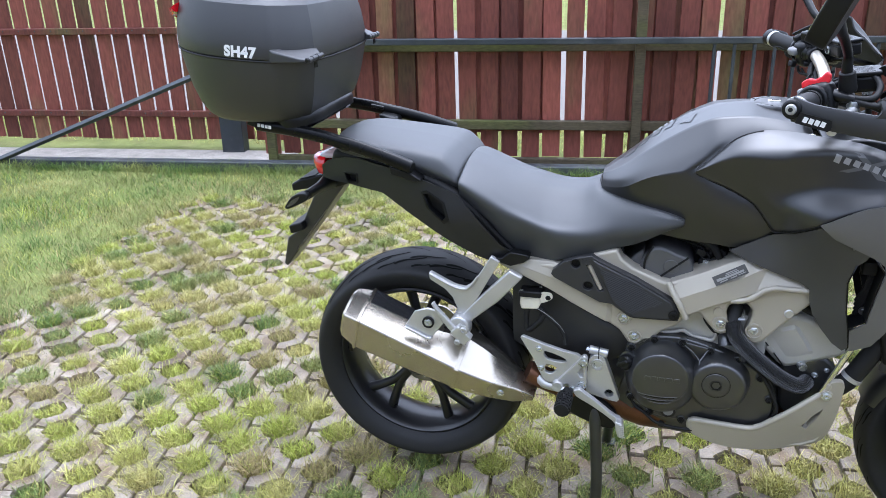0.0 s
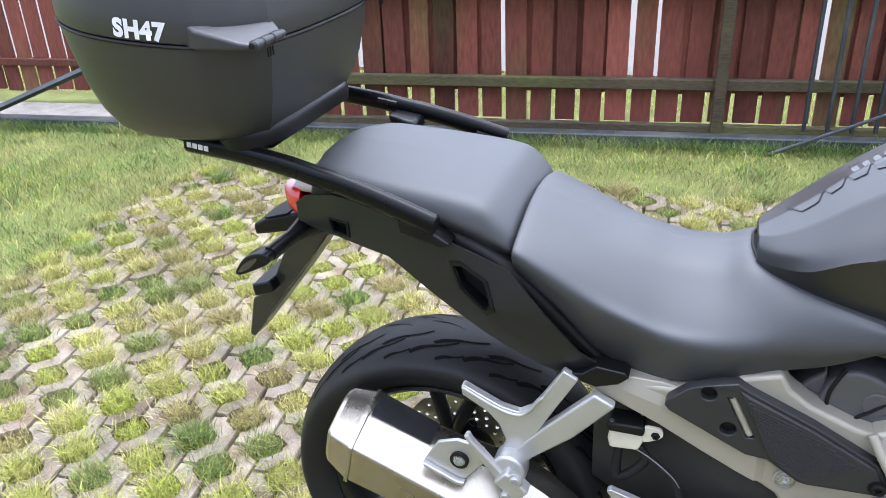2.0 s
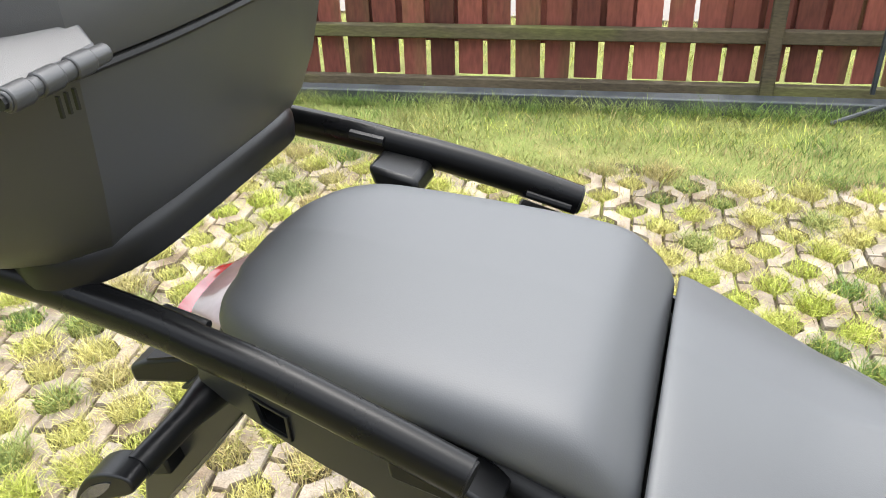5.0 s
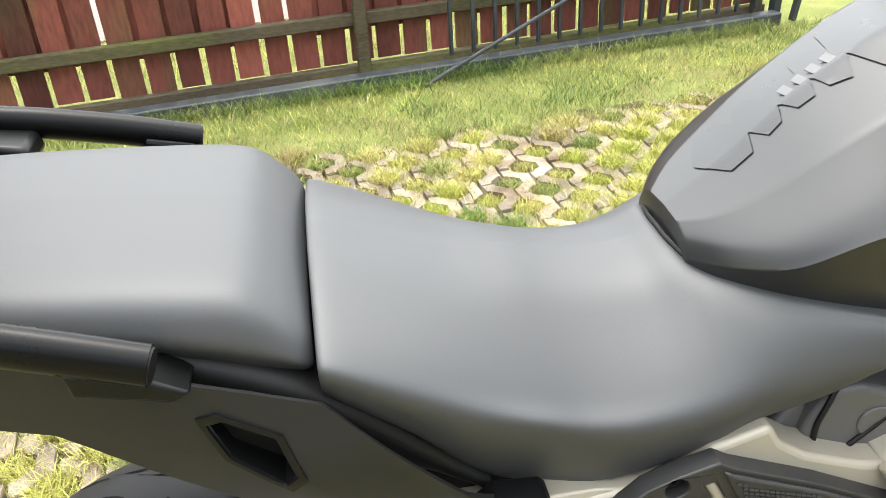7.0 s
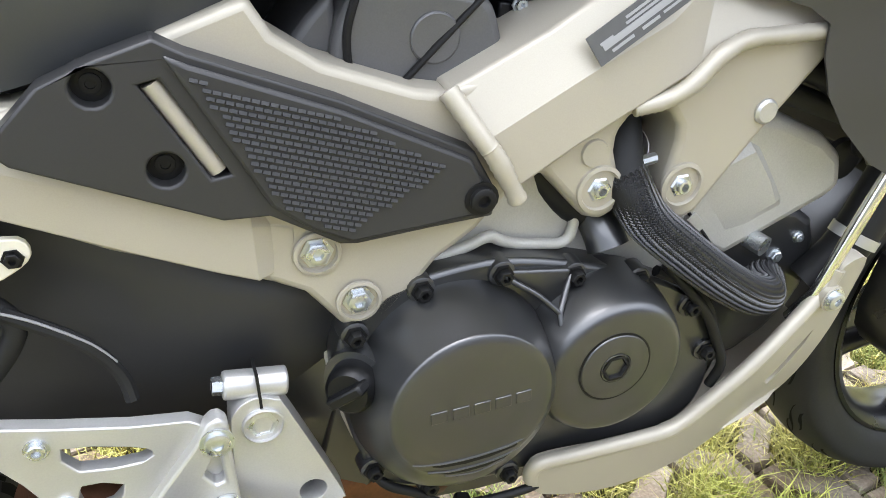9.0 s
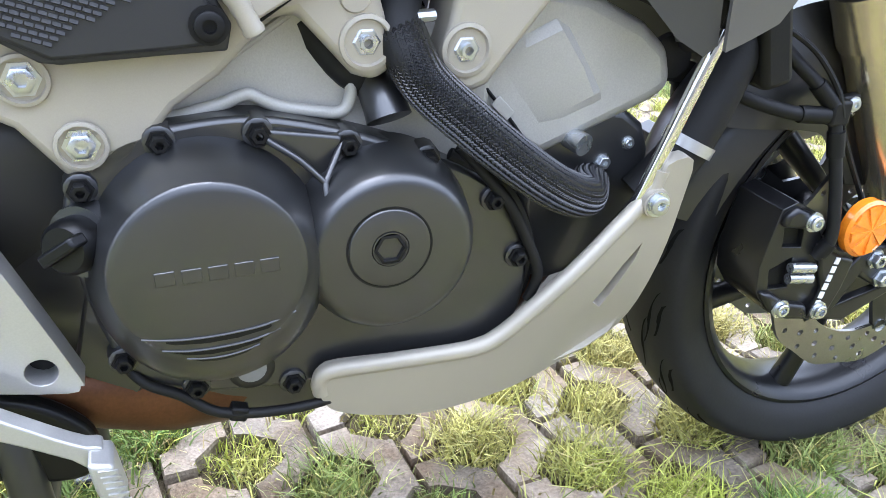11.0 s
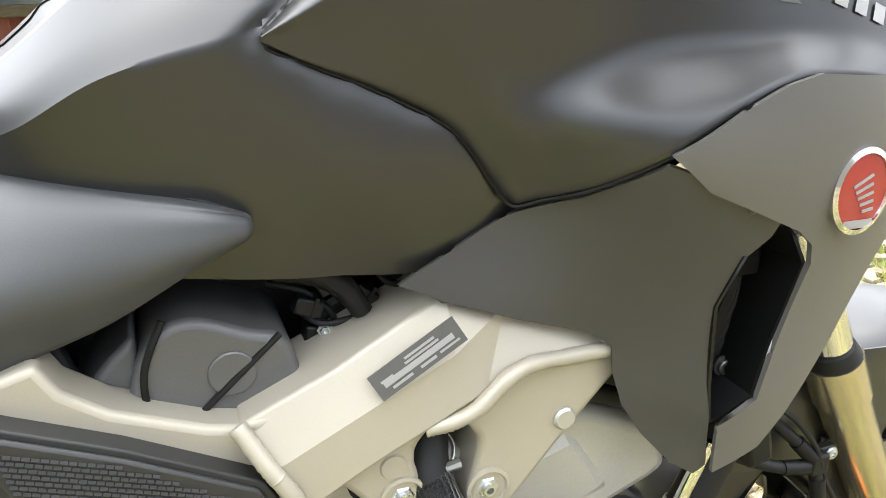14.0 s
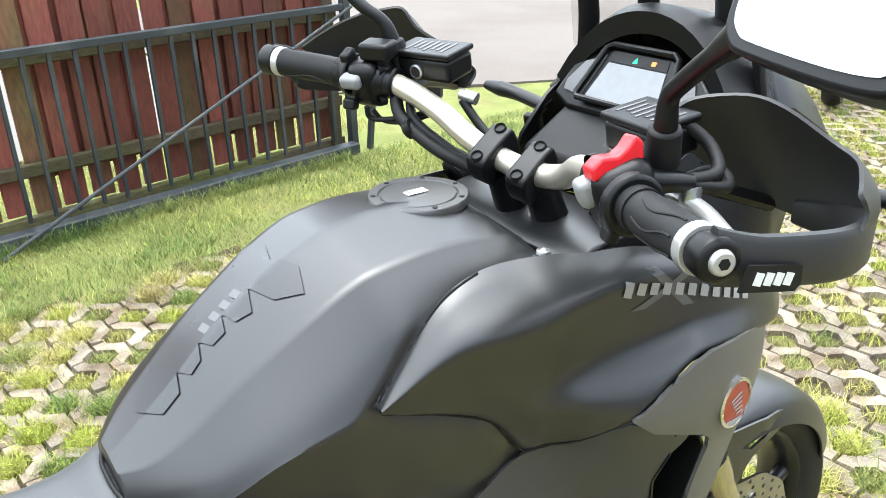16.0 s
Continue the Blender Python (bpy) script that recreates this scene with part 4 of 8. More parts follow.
# plate with print on the spar: plain bars for the writing
plate = part("type_plate", moved(block((0.074, 0.0012, 0.0215), pose(0, 0, 0)), Matrix.Translation((0.744, -0.1655, 0.7195)) @ pose(0, 0, 0, -12, -31, 0)), M_LABEL, frame_ob, "small dark printed plate", smooth=0)
bars = []
for k, (dz, w, h, dx) in enumerate(((0.008, 0.030, 0.0022, 0.006), (0.004, 0.034, 0.0022, 0.006), (-0.0015, 0.070, 0.0055, 0.0), (-0.008, 0.02, 0.0025, -0.02), (-0.008, 0.016, 0.0025, 0.006), (0.002, 0.012, 0.0022, -0.03), (-0.0075, 0.02, 0.002, 0.028))):
    bars.append(moved(block((w, 0.0006, h), pose(dx, -0.0009, dz)), Matrix.Translation((0.744, -0.1655, 0.7195)) @ pose(0, 0, 0, -12, -31, 0) @ Matrix.Diagonal((0.86, 1, 0.80, 1))))
part("print", join(*bars), M_SILVERPRINT, plate, "white printed bars", smooth=0)

# seats
seat_secs = [(0.1335, [(0.138, 0.852), (0.148, 0.874), (0.135, 0.884), (0.09, 0.898), (0.05, 0.908), (0, 0.911)]),
             (0.1395, [(0.140, 0.845), (0.156, 0.878), (0.141, 0.892), (0.09, 0.908), (0.05, 0.917), (0, 0.921)]),
             (0.20, [(0.135, 0.790), (0.159, 0.842), (0.140, 0.866), (0.09, 0.886), (0.05, 0.896), (0, 0.900)]),
             (0.25, [(0.125, 0.730), (0.160, 0.812), (0.142, 0.838), (0.09, 0.866), (0.05, 0.878), (0, 0.884)]),
             (0.30, [(0.120, 0.702), (0.160, 0.795), (0.140, 0.815), (0.09, 0.846), (0.05, 0.866), (0, 0.876)]),
             (0.335, [(0.130, 0.703), (0.158, 0.782), (0.138, 0.802), (0.09, 0.835), (0.05, 0.857), (0, 0.867)]),
             (0.37, [(0.138, 0.710), (0.157, 0.775), (0.137, 0.797), (0.09, 0.830), (0.05, 0.853), (0, 0.863)]),
             (0.41, [(0.140, 0.720), (0.156, 0.775), (0.136, 0.800), (0.09, 0.832), (0.05, 0.855), (0, 0.864)]),
             (0.44, [(0.138, 0.728), (0.155, 0.778), (0.135, 0.808), (0.09, 0.843), (0.05, 0.866), (0, 0.872)]),
             (0.46, [(0.137, 0.733), (0.154, 0.782), (0.135, 0.815), (0.095, 0.850), (0.055, 0.864), (0, 0.862)]),
             (0.494, [(0.133, 0.746), (0.152, 0.788), (0.140, 0.824), (0.115, 0.852), (0.088, 0.860), (0, 0.845)]),
             (0.548, [(0.140, 0.768), (0.154, 0.797), (0.149, 0.825), (0.135, 0.846), (0.110, 0.851), (0, 0.840)]),
             (0.603, [(0.146, 0.800), (0.157, 0.812), (0.156, 0.826), (0.150, 0.838), (0.130, 0.842), (0, 0.832)]),
             (0.632, [(0.143, 0.812), (0.150, 0.818), (0.150, 0.825), (0.146, 0.831), (0.130, 0.833), (0, 0.826)]),
             (0.640, [(0.138, 0.817), (0.143, 0.821), (0.143, 0.824), (0.139, 0.827), (0.12, 0.828), (0, 0.824)])]
part("rider_seat", loft(seat_secs, 5, 6), M_VINYL, bike, "smooth dark grey vinyl rider seat", smooth=70)
def cushion(x, low, top, w):
    """One cross-section of the passenger seat: upright sides, a tight shoulder and a nearly flat top."""
    h = top - low
    return (x, [(w - 0.012, low), (w - 0.001, low + 0.30 * h), (w - 0.002, low + 0.55 * h), (w - 0.011, low + 0.86 * h), (w - 0.030, top + 0.001), (0.55 * w, top + 0.005), (0.28 * w, top + 0.007), (0, top + 0.008)])


pass_secs = [cushion(x, low, top, w) for x, low, top, w in ((-0.207, 0.934, 0.946, 0.062), (-0.200, 0.929, 0.953, 0.086), (-0.185, 0.926, 0.960, 0.106), (-0.160, 0.924, 0.964, 0.121), (-0.130, 0.921, 0.964, 0.130), (-0.06, 0.913, 0.957, 0.139),
             (0.0, 0.902, 0.951, 0.144), (0.05, 0.890, 0.945, 0.148), (0.078, 0.880, 0.940, 0.149), (0.094, 0.874, 0.933, 0.149), (0.110, 0.869, 0.919, 0.148), (0.121, 0.865, 0.907, 0.146), (0.127, 0.863, 0.899, 0.142), (0.130, 0.864, 0.892, 0.137))]
part("passenger_seat", moved(loft(pass_secs, 5, 5), Matrix.Translation((0, 0.008, 0))), M_VINYL, bike, "smooth dark grey vinyl passenger seat", smooth=60)
# seat welt along the tank
welt_half = [(0.639, -0.134, 0.829), (0.603, -0.131, 0.8425), (0.548, -0.111, 0.852), (0.494, -0.089, 0.861), (0.459, -0.06, 0.8655), (0.447, -0.03, 0.871)]
part("seat_welt", tube(welt_half + [(0.445, 0, 0.873)] + [(x, -y, z) for x, y, z in welt_half[::-1]], 0.0022, 8), M_RUBBER, bike, "stitched black welt")

# tail
tail_y = spline_depth([(-0.24, 0.872, -0.066), (-0.20, 0.905, -0.080), (-0.155, 0.865, -0.103), (-0.12, 0.915, -0.112), (-0.06, 0.845, -0.130), (0.016, 0.897, -0.148), (0.05, 0.855, -0.157), (0.133, 0.858, -0.160), (0.10, 0.795, -0.168), (0.23, 0.745, -0.160), (0.268, 0.718, -0.148), (0.243, 0.690, -0.140), (0.07, 0.762, -0.150), (0.285, 0.700, -0.130)])
tail_out = [(-0.246, 0.880), (-0.225, 0.897), (-0.165, 0.914), (-0.12, 0.916), (-0.05, 0.906), (0.016, 0.895), (0.085, 0.876), (0.133, 0.858), (0.16, 0.828), (0.20, 0.782), (0.235, 0.740), (0.268, 0.720), (0.298, 0.696), (0.285, 0.686), (0.225, 0.690), (0.179, 0.706), (0.07, 0.762), (-0.04, 0.828), (-0.062, 0.840), (-0.152, 0.848), (-0.215, 0.846), (-0.245, 0.850)]
slot = [(0.050, 0.854), (0.062, 0.857), (0.098, 0.838), (0.108, 0.802), (0.098, 0.794), (0.062, 0.822)]
slot2 = [(-0.172, 0.874), (-0.136, 0.876), (-0.135, 0.856), (-0.163, 0.854)]
for s in (-1, 1):
    bm = panel(tail_out, tail_y, [slot, slot2], 0.025)
    tail = part("tail_cowl", flip_y(bm) if s > 0 else bm, M_TAIL, bike, "textured black plastic tail cowl", solid=0.004, bevel=0.002)
    for sl, d in ((slot, 0.022), (slot2, 0.020)):
        cx0, cz0 = sum(p[0] for p in sl) / len(sl), sum(p[1] for p in sl) / len(sl)
        big = [(cx0 + 1.3 * (px - cx0), cz0 + 1.3 * (pz - cz0)) for px, pz in sl]
        yy = tail_y(cx0, cz0)
        pocket = slab(big, yy + d + 0.004, yy + d)
        part("slot_pocket", flip_y(pocket) if s > 0 else pocket, M_DARK, tail)
        wall = grid_mesh([[(px, tail_y(px, pz), pz), (px, yy + d + 0.002, pz)] for px, pz in sl + sl[:1]])
        part("slot_wall", flip_y(wall) if s > 0 else wall, M_PLASTIC, tail, solid=0.002)
        rim_o = [(cx0 + 1.22 * (px - cx0), cz0 + 1.22 * (pz - cz0)) for px, pz in sl]
        lip = panel(rim_o, lambda x, z: tail_y(x, z) - 0.0025, [sl], 0.02)
        part("slot_rim", flip_y(lip) if s > 0 else lip, M_PLASTIC, tail, solid=0.006, bevel=0.0015)
part("tail_core", loft([(-0.22, [(0.05, 0.862), (0.062, 0.88), (0.05, 0.90), (0, 0.902)]), (-0.19, [(0.06, 0.862), (0.078, 0.89), (0.075, 0.926), (0, 0.932)]), (-0.05, [(0.085, 0.845), (0.112, 0.89), (0.105, 0.915), (0, 0.92)]), (0.12, [(0.12, 0.775), (0.142, 0.825), (0.13, 0.866), (0, 0.87)]), (0.26, [(0.10, 0.700), (0.130, 0.710), (0.11, 0.725), (0, 0.735)])]), M_DARK, bike, "black under-seat tray")
part("corner_plate", slab([(0.207, 0.7075), (0.240, 0.7125), (0.248, 0.720), (0.259, 0.7285), (0.299, 0.7245), (0.305, 0.7175), (0.291, 0.7045), (0.260, 0.6935)], -0.166, -0.135), M_PLASTIC, bike, "black plastic corner plate over the frame beam", bevel=0.002)
part("seat_pan", slab([(0.13, 0.80), (0.185, 0.725), (0.235, 0.694), (0.36, 0.690), (0.42, 0.71), (0.42, 0.76), (0.30, 0.78)], -0.118, 0.118), M_DARK, bike, "black plastic seat pan")
lamp = part("tail_light", moved(loft([(-0.285, [(0.035, 0.866), (0.042, 0.878), (0.035, 0.892), (0, 0.895)]), (-0.268, [(0.052, 0.852), (0.062, 0.872), (0.050, 0.893), (0, 0.900)]), (-0.242, [(0.058, 0.850), (0.074, 0.876), (0.058, 0.900), (0, 0.908)])], 4, 4), Matrix.Translation((0, 0.012, 0))), M_RED, bike, "red tail light lens")
part("top_lens", moved(loft([(-0.262, [(0.045, 0.888), (0.052, 0.892), (0.04, 0.903), (0, 0.907)]), (-0.225, [(0.062, 0.894), (0.072, 0.900), (0.055, 0.918), (0, 0.923)]), (-0.198, [(0.070, 0.898), (0.080, 0.905), (0.062, 0.926), (0, 0.931)])], 4, 4), Matrix.Translation((0, 0.012, 0))), M_CLEARLENS, lamp, "smoky clear lens")
hugger = part("number_plate_carrier", slab([(-0.300, 0.800), (-0.275, 0.822), (-0.240, 0.850), (-0.185, 0.858), (-0.185, 0.828), (-0.215, 0.815)], -0.036, 0.060), M_PLASTIC, bike, "black plastic plate carrier", bevel=0.005, segs=3)
part("mudguard", slab([(-0.205, 0.828), (-0.212, 0.812), (-0.285, 0.712), (-0.396, 0.570), (-0.405, 0.576), (-0.386, 0.655), (-0.346, 0.684), (-0.318, 0.742), (-0.292, 0.792), (-0.255, 0.822)], -0.020, 0.048), M_SATIN, hugger, bevel=0.004, segs=3)
part("plate_light", slab([(-0.356, 0.812), (-0.330, 0.826), (-0.268, 0.844), (-0.254, 0.838), (-0.258, 0.812), (-0.290, 0.806), (-0.354, 0.792)], -0.030, 0.056), M_PLASTIC, hugger, bevel=0.005, segs=3)
part("plate_light_lid", slab([(-0.330, 0.8285), (-0.285, 0.8415), (-0.284, 0.8395), (-0.329, 0.8262)], -0.031, 0.057), M_DARK, hugger)
part("reflector_arm", slab([(-0.368, 0.700), (-0.330, 0.712), (-0.325, 0.690), (-0.364, 0.676)], -0.045, 0.066), M_PLASTIC, hugger, bevel=0.004)
part("mudguard_rib", slab([(-0.218, 0.804), (-0.285, 0.714), (-0.362, 0.614), (-0.356, 0.630), (-0.277, 0.730)], -0.0235, 0.0515), M_PAD, hugger, "glossy black edge")
for s in (-1, 1):
    yo = 0.012 + s * 0.012
    bm = slab(soft([(-0.306, 0.796), (-0.302, 0.806), (-0.288, 0.824), (-0.268, 0.835), (-0.246, 0.836), (-0.244, 0.822), (-0.268, 0.808), (-0.296, 0.795)], 3), yo + s * 0.170, yo + s * 0.140)
    arm = part("indicator", bm, M_PLASTIC, hugger, "black stalk turn signal", bevel=0.006, segs=3)
    part("stalk", tube([(-0.240, yo + s * 0.03, 0.832), (-0.246, yo + s * 0.09, 0.830), (-0.252, yo + s * 0.150, 0.828)], [0.024, 0.013, 0.012], 12), M_PLASTIC, arm)
    part("lens", slab(soft([(-0.300, 0.800), (-0.284, 0.819), (-0.262, 0.829), (-0.278, 0.810)], 3), yo + s * 0.1715, yo + s * 0.168), M_PAD, arm, "smoked lens")

# luggage rack with grab rails
MID = 0.022
rack = part("rear_rack", slab(soft([(-0.42, 0.992), (-0.39, 1.000), (-0.262, 0.992), (-0.262, 0.982), (-0.40, 0.980)], 2), MID - 0.13, MID + 0.13), M_PLASTIC, bike, "black steel luggage rack", bevel=0.004)
for s in (-1, 1):
    part("rail_plate", slab([(-0.378, 1.012), (-0.30, 1.003), (-0.235, 0.990), (-0.235, 0.972), (-0.355, 0.984)], MID + s * 0.158, MID + s * 0.172), M_PLASTIC, rack, bevel=0.003)
    rail = [(-0.372, 0.162, 0.997), (-0.290, 0.164, 0.989), (-0.205, 0.169, 0.977), (-0.160, 0.173, 0.968), (-0.110, 0.177, 0.958), (-0.04, 0.184, 0.940), (0.028, 0.190, 0.9195)]
    part("grab_rail", tube([(x, MID + s * y, z) for x, y, z in rail], 0.0125, 16, 6, True, 1.28), M_RAIL, rack, "black oval grab rail")
    part("rail_end", tube([(0.0275, MID + s * 0.1899, 0.9197), (0.0300, MID + s * 0.1903, 0.9190)], [0.0112, 0.0106], 16, 1, False, 1.28), M_DARK, rack)
    part("rail_foot", slab([(-0.030, 0.918), (0.020, 0.905), (0.048, 0.888), (0.034, 0.882), (-0.028, 0.898)], MID + s * 0.150, MID + s * 0.186), M_PLASTIC, rack, "black cast rail foot", bevel=0.003)
    part("rail_foot", slab([(-0.168, 0.966), (-0.118, 0.957), (-0.114, 0.938), (-0.162, 0.946)], MID + s * (0.120 if s > 0 else 0.158), MID + s * 0.170), M_PLASTIC, rack, bevel=0.005)
    part("weld_seam", tube([(-0.20, MID + s * 0.158, 0.981), (-0.165, MID + s * 0.160, 0.975)], 0.005, 8, 1, False), M_PLASTIC, rack)
    part("foot_bead", tube([(-0.022, MID + s * 0.174, 0.929), (0.022, MID + s * 0.178, 0.917)], 0.004, 8, 1, False), M_PLASTIC, rack)
for k in range(4):
    part("print_bar", block((0.0074, 0.0008, 0.0080), pose(-0.3605 + 0.0096 * k, MID - 0.1775, 0.9985 - 0.0013 * k, 0, 7, 0)), M_WHITE, rack, smooth=0)

# tank
# side fairing: one shared surface for its panels, which the tank's flank meets flush
fair_y = spline_depth([(0.655, 0.944, -0.151), (0.767, 0.875, -0.153), (0.821, 0.816, -0.152), (0.870, 0.828, -0.188), (0.900, 0.858, -0.226), (0.94, 0.895, -0.233), (1.0, 0.915, -0.234), (1.135, 0.880, -0.205), (1.155, 0.938, -0.178),
                       (0.738, 0.768, -0.149), (0.820, 0.735, -0.158), (0.892, 0.704, -0.164), (0.940, 0.615, -0.175), (0.990, 0.579, -0.190), (0.950, 0.805, -0.220), (0.980, 0.650, -0.200), (1.05, 0.830, -0.230), (1.110, 0.740, -0.200), (1.033, 0.599, -0.196), (1.20, 0.900, -0.155)])
# the upper panel's cross-sections: height and depth from its top edge over a ridge and a hollow to the flared lower edge
UP = [(0.640, [(0.950, -0.150), (0.948, -0.151), (0.944, -0.151), (0.939, -0.151), (0.934, -0.151)]), (0.700, [(0.988, -0.136), (0.972, -0.163), (0.944, -0.157), (0.927, -0.154), (0.908, -0.151)]),
      (0.770, [(1.030, -0.126), (0.993, -0.181), (0.930, -0.169), (0.905, -0.163), (0.872, -0.154)]), (0.830, [(1.033, -0.124), (1.006, -0.188), (0.903, -0.171), (0.886, -0.182), (0.818, -0.156)]), (0.865, [(1.030, -0.130), (1.012, -0.188), (0.920, -0.181), (0.888, -0.207), (0.842, -0.196)]),
      (0.905, [(1.027, -0.146), (1.014, -0.189), (0.929, -0.190), (0.887, -0.223), (0.866, -0.226)]), (0.980, [(1.018, -0.166), (1.004, -0.190), (0.932, -0.203), (0.911, -0.226), (0.904, -0.230)]),
      (1.060, [(0.986, -0.184), (0.976, -0.195), (0.930, -0.208), (0.908, -0.222), (0.900, -0.226)]), (1.160, [(0.942, -0.176), (0.935, -0.181), (0.912, -0.192), (0.892, -0.199), (0.882, -0.201)]), (1.230, [(0.922, -0.145), (0.918, -0.148), (0.902, -0.153), (0.885, -0.158), (0.876, -0.160)])]


def hermite(u, xs, vs):
    """A smooth curve through values at uneven stations; straight on past both ends."""
    n = len(xs)
    slope = []
    for i in range(n):
        l, r = max(0, i - 1), min(n - 1, i + 1)
        slope.append((vs[r] - vs[l]) / (xs[r] - xs[l]))
    if u <= xs[0]:
        return vs[0] + (u - xs[0]) * slope[0]
    if u >= xs[-1]:
        return vs[-1] + (u - xs[-1]) * slope[-1]
    i = max(k for k in range(n - 1) if xs[k] <= u)
    h = xs[i + 1] - xs[i]
    t = (u - xs[i]) / h
    return (2 * t ** 3 - 3 * t * t + 1) * vs[i] + (t ** 3 - 2 * t * t + t) * h * slope[i] + (3 * t * t - 2 * t ** 3) * vs[i + 1] + (t ** 3 - t * t) * h * slope[i + 1]


# its outline: the top edge from back to front, and the bottom edge
UP_TOP = [(0.652, 0.944), (0.676, 0.965), (0.700, 0.988), (0.735, 1.016), (0.779, 1.030), (0.830, 1.031), (0.900, 1.026), (0.960, 1.020), (1.031, 0.998), (1.095, 0.970), (1.160, 0.941), (1.215, 0.922)]
UP_LOW = [(0.652, 0.940), (0.680, 0.925), (0.720, 0.908), (0.766, 0.884), (0.785, 0.866), (0.808, 0.834), (0.821, 0.820), (0.840, 0.826), (0.862, 0.839), (0.902, 0.866), (0.945, 0.892), (0.975, 0.905), (1.000, 0.911), (1.070, 0.905), (1.135, 0.890), (1.215, 0.878)]


def edge_z(x, edge):
    return hermite(min(edge[-1][0], max(edge[0][0], x)), [q[0] for q in edge], [q[1] for q in edge])


def upper_at(x, f):
    """Depth of the upper panel at x, f from 0 at its lower edge to 1 at its upper edge."""
    xs = [q[0] for q in UP]
    fs, ys = [], []
    for k in (4, 3, 2, 1, 0):
        fs.append(hermite(x, xs, [(q[1][k][0] - q[1][4][0]) / (q[1][0][0] - q[1][4][0]) for q in UP]))
        ys.append(hermite(x, xs, [q[1][k][1] for q in UP]))

    def flat_between(g):
        g = min(1, max(0, g))
        i = max(k for k in range(4) if fs[k] <= g or k == 0)
        return ys[i] + (ys[i + 1] - ys[i]) * (g - fs[i]) / max(1e-4, fs[i + 1] - fs[i])

    # facets with softly rounded edges
    return sum(flat_between(f + d) for d in (-0.07, -0.045, -0.02, 0, 0.02, 0.045, 0.07)) / 7


def upper_y(x, z):
    lo, hi = edge_z(x, UP_LOW), edge_z(x, UP_TOP)
    return upper_at(x, (z - lo) / max(0.004, hi - lo))


def upper_sheet(n=76, m=36):
    rows = []
    for i in range(n + 1):
        x = 0.652 + (1.215 - 0.652) * (i / n)
        lo, hi = edge_z(x, UP_LOW), edge_z(x, UP_TOP)
        row = []
        for j in range(m + 1):
            f = j / m
            tuck = 0.008 * (max(0, 1 - f / 0.05) ** 2 + max(0, 1 - (1 - f) / 0.05) ** 2)
            row.append((x, upper_at(x, f) - 0.002 + tuck, lo + (hi - lo) * f))
        rows.append(row)
    bm = grid_mesh(rows)
    if sum(f.normal.y for f in bm.faces) > 0:
        bmesh.ops.reverse_faces(bm, faces=bm.faces)
    return bm


upper = UP_TOP + UP_LOW[::-1]
tank_secs = [(0.450, [(0.045, 0.840), (0.048, 0.855), (0.055, 0.868), (0.048, 0.882), (0.03, 0.892), (0, 0.894)]), (0.475, [(0.066, 0.82), (0.082, 0.858), (0.092, 0.878), (0.082, 0.893), (0.054, 0.907), (0, 0.912)]), (0.51, [(0.092, 0.80), (0.106, 0.856), (0.123, 0.892), (0.108, 0.911), (0.068, 0.932), (0, 0.940)]),
             (0.56, [(0.112, 0.788), (0.124, 0.852), (0.141, 0.921), (0.121, 0.942), (0.078, 0.972), (0, 0.984)]), (0.62, [(0.120, 0.780), (0.138, 0.852), (0.151, 0.939), (0.129, 0.970), (0.086, 1.012), (0, 1.027)]), (0.665, [(0.125, 0.776), (0.144, 0.855), (0.153, 0.946), (0.129, 0.989), (0.089, 1.036), (0, 1.049)]),
             (0.70, [(0.126, 0.774), (0.150, 0.850), (0.152, 0.940), (0.134, 1.000), (0.091, 1.046), (0, 1.059)]), (0.765, [(0.132, 0.772), (0.151, 0.85), (0.150, 0.945), (0.127, 1.014), (0.092, 1.050), (0, 1.064)]), (0.84, [(0.128, 0.79), (0.140, 0.85), (0.140, 0.95), (0.127, 1.012), (0.090, 1.040), (0, 1.054)]),
             (0.876, [(0.11, 0.82), (0.112, 0.86), (0.124, 0.95), (0.122, 1.0), (0.075, 1.022), (0, 1.028)]), (0.889, [(0.09, 0.83), (0.095, 0.86), (0.10, 0.94), (0.09, 0.98), (0.06, 0.995), (0, 1.0)])]


bm = loft([(x, [p[0], p[1], p[2], p[2], p[3], p[4], p[4], p[5]]) for x, p in tank_secs], 8, 8)
for v in bm.verts:
    if abs(v.co.y) > 0.05 and v.co.x > 0.62:
        d, side = edge_distance(v.co.x, v.co.z, upper), (1 if v.co.y > 0 else -1)
        goal = min(0.160, abs(upper_y(v.co.x, v.co.z)))
        if 0.010 < d < 0.04 and v.co.z < 0.930 and v.co.x < 0.80:
            w = (1 - d / 0.04) ** 2
            v.co.y = side * (abs(v.co.y) * (1 - w) + w * (goal - 0.002))
        if d < 0.035:
            v.co.y = side * min(abs(v.co.y), goal - 0.003 - min(0.02, max(0, -d)) + 0.15 * max(0, d))
tank = part("fuel_tank", bm, M_SATIN, bike, "satin black painted fuel tank", smooth=50)
cap = part("filler_cap", lathe([(0.055, -0.006), (0.055, 0.001), (0.0535, 0.003), (0.044, 0.003), (0.043, 0.001), (0.0415, 0.001), (0.0405, 0.003), (0.020, 0.004), (0.0001, 0.004)], (0.808, 0.017, 1.059), "z", 48), M_CAP, tank, "round aluminium filler cap")
part("cap_flap", block((0.026, 0.012, 0.003), pose(0.805, 0.017, 1.0642)), M_CHROME, cap, bevel=0.0015)
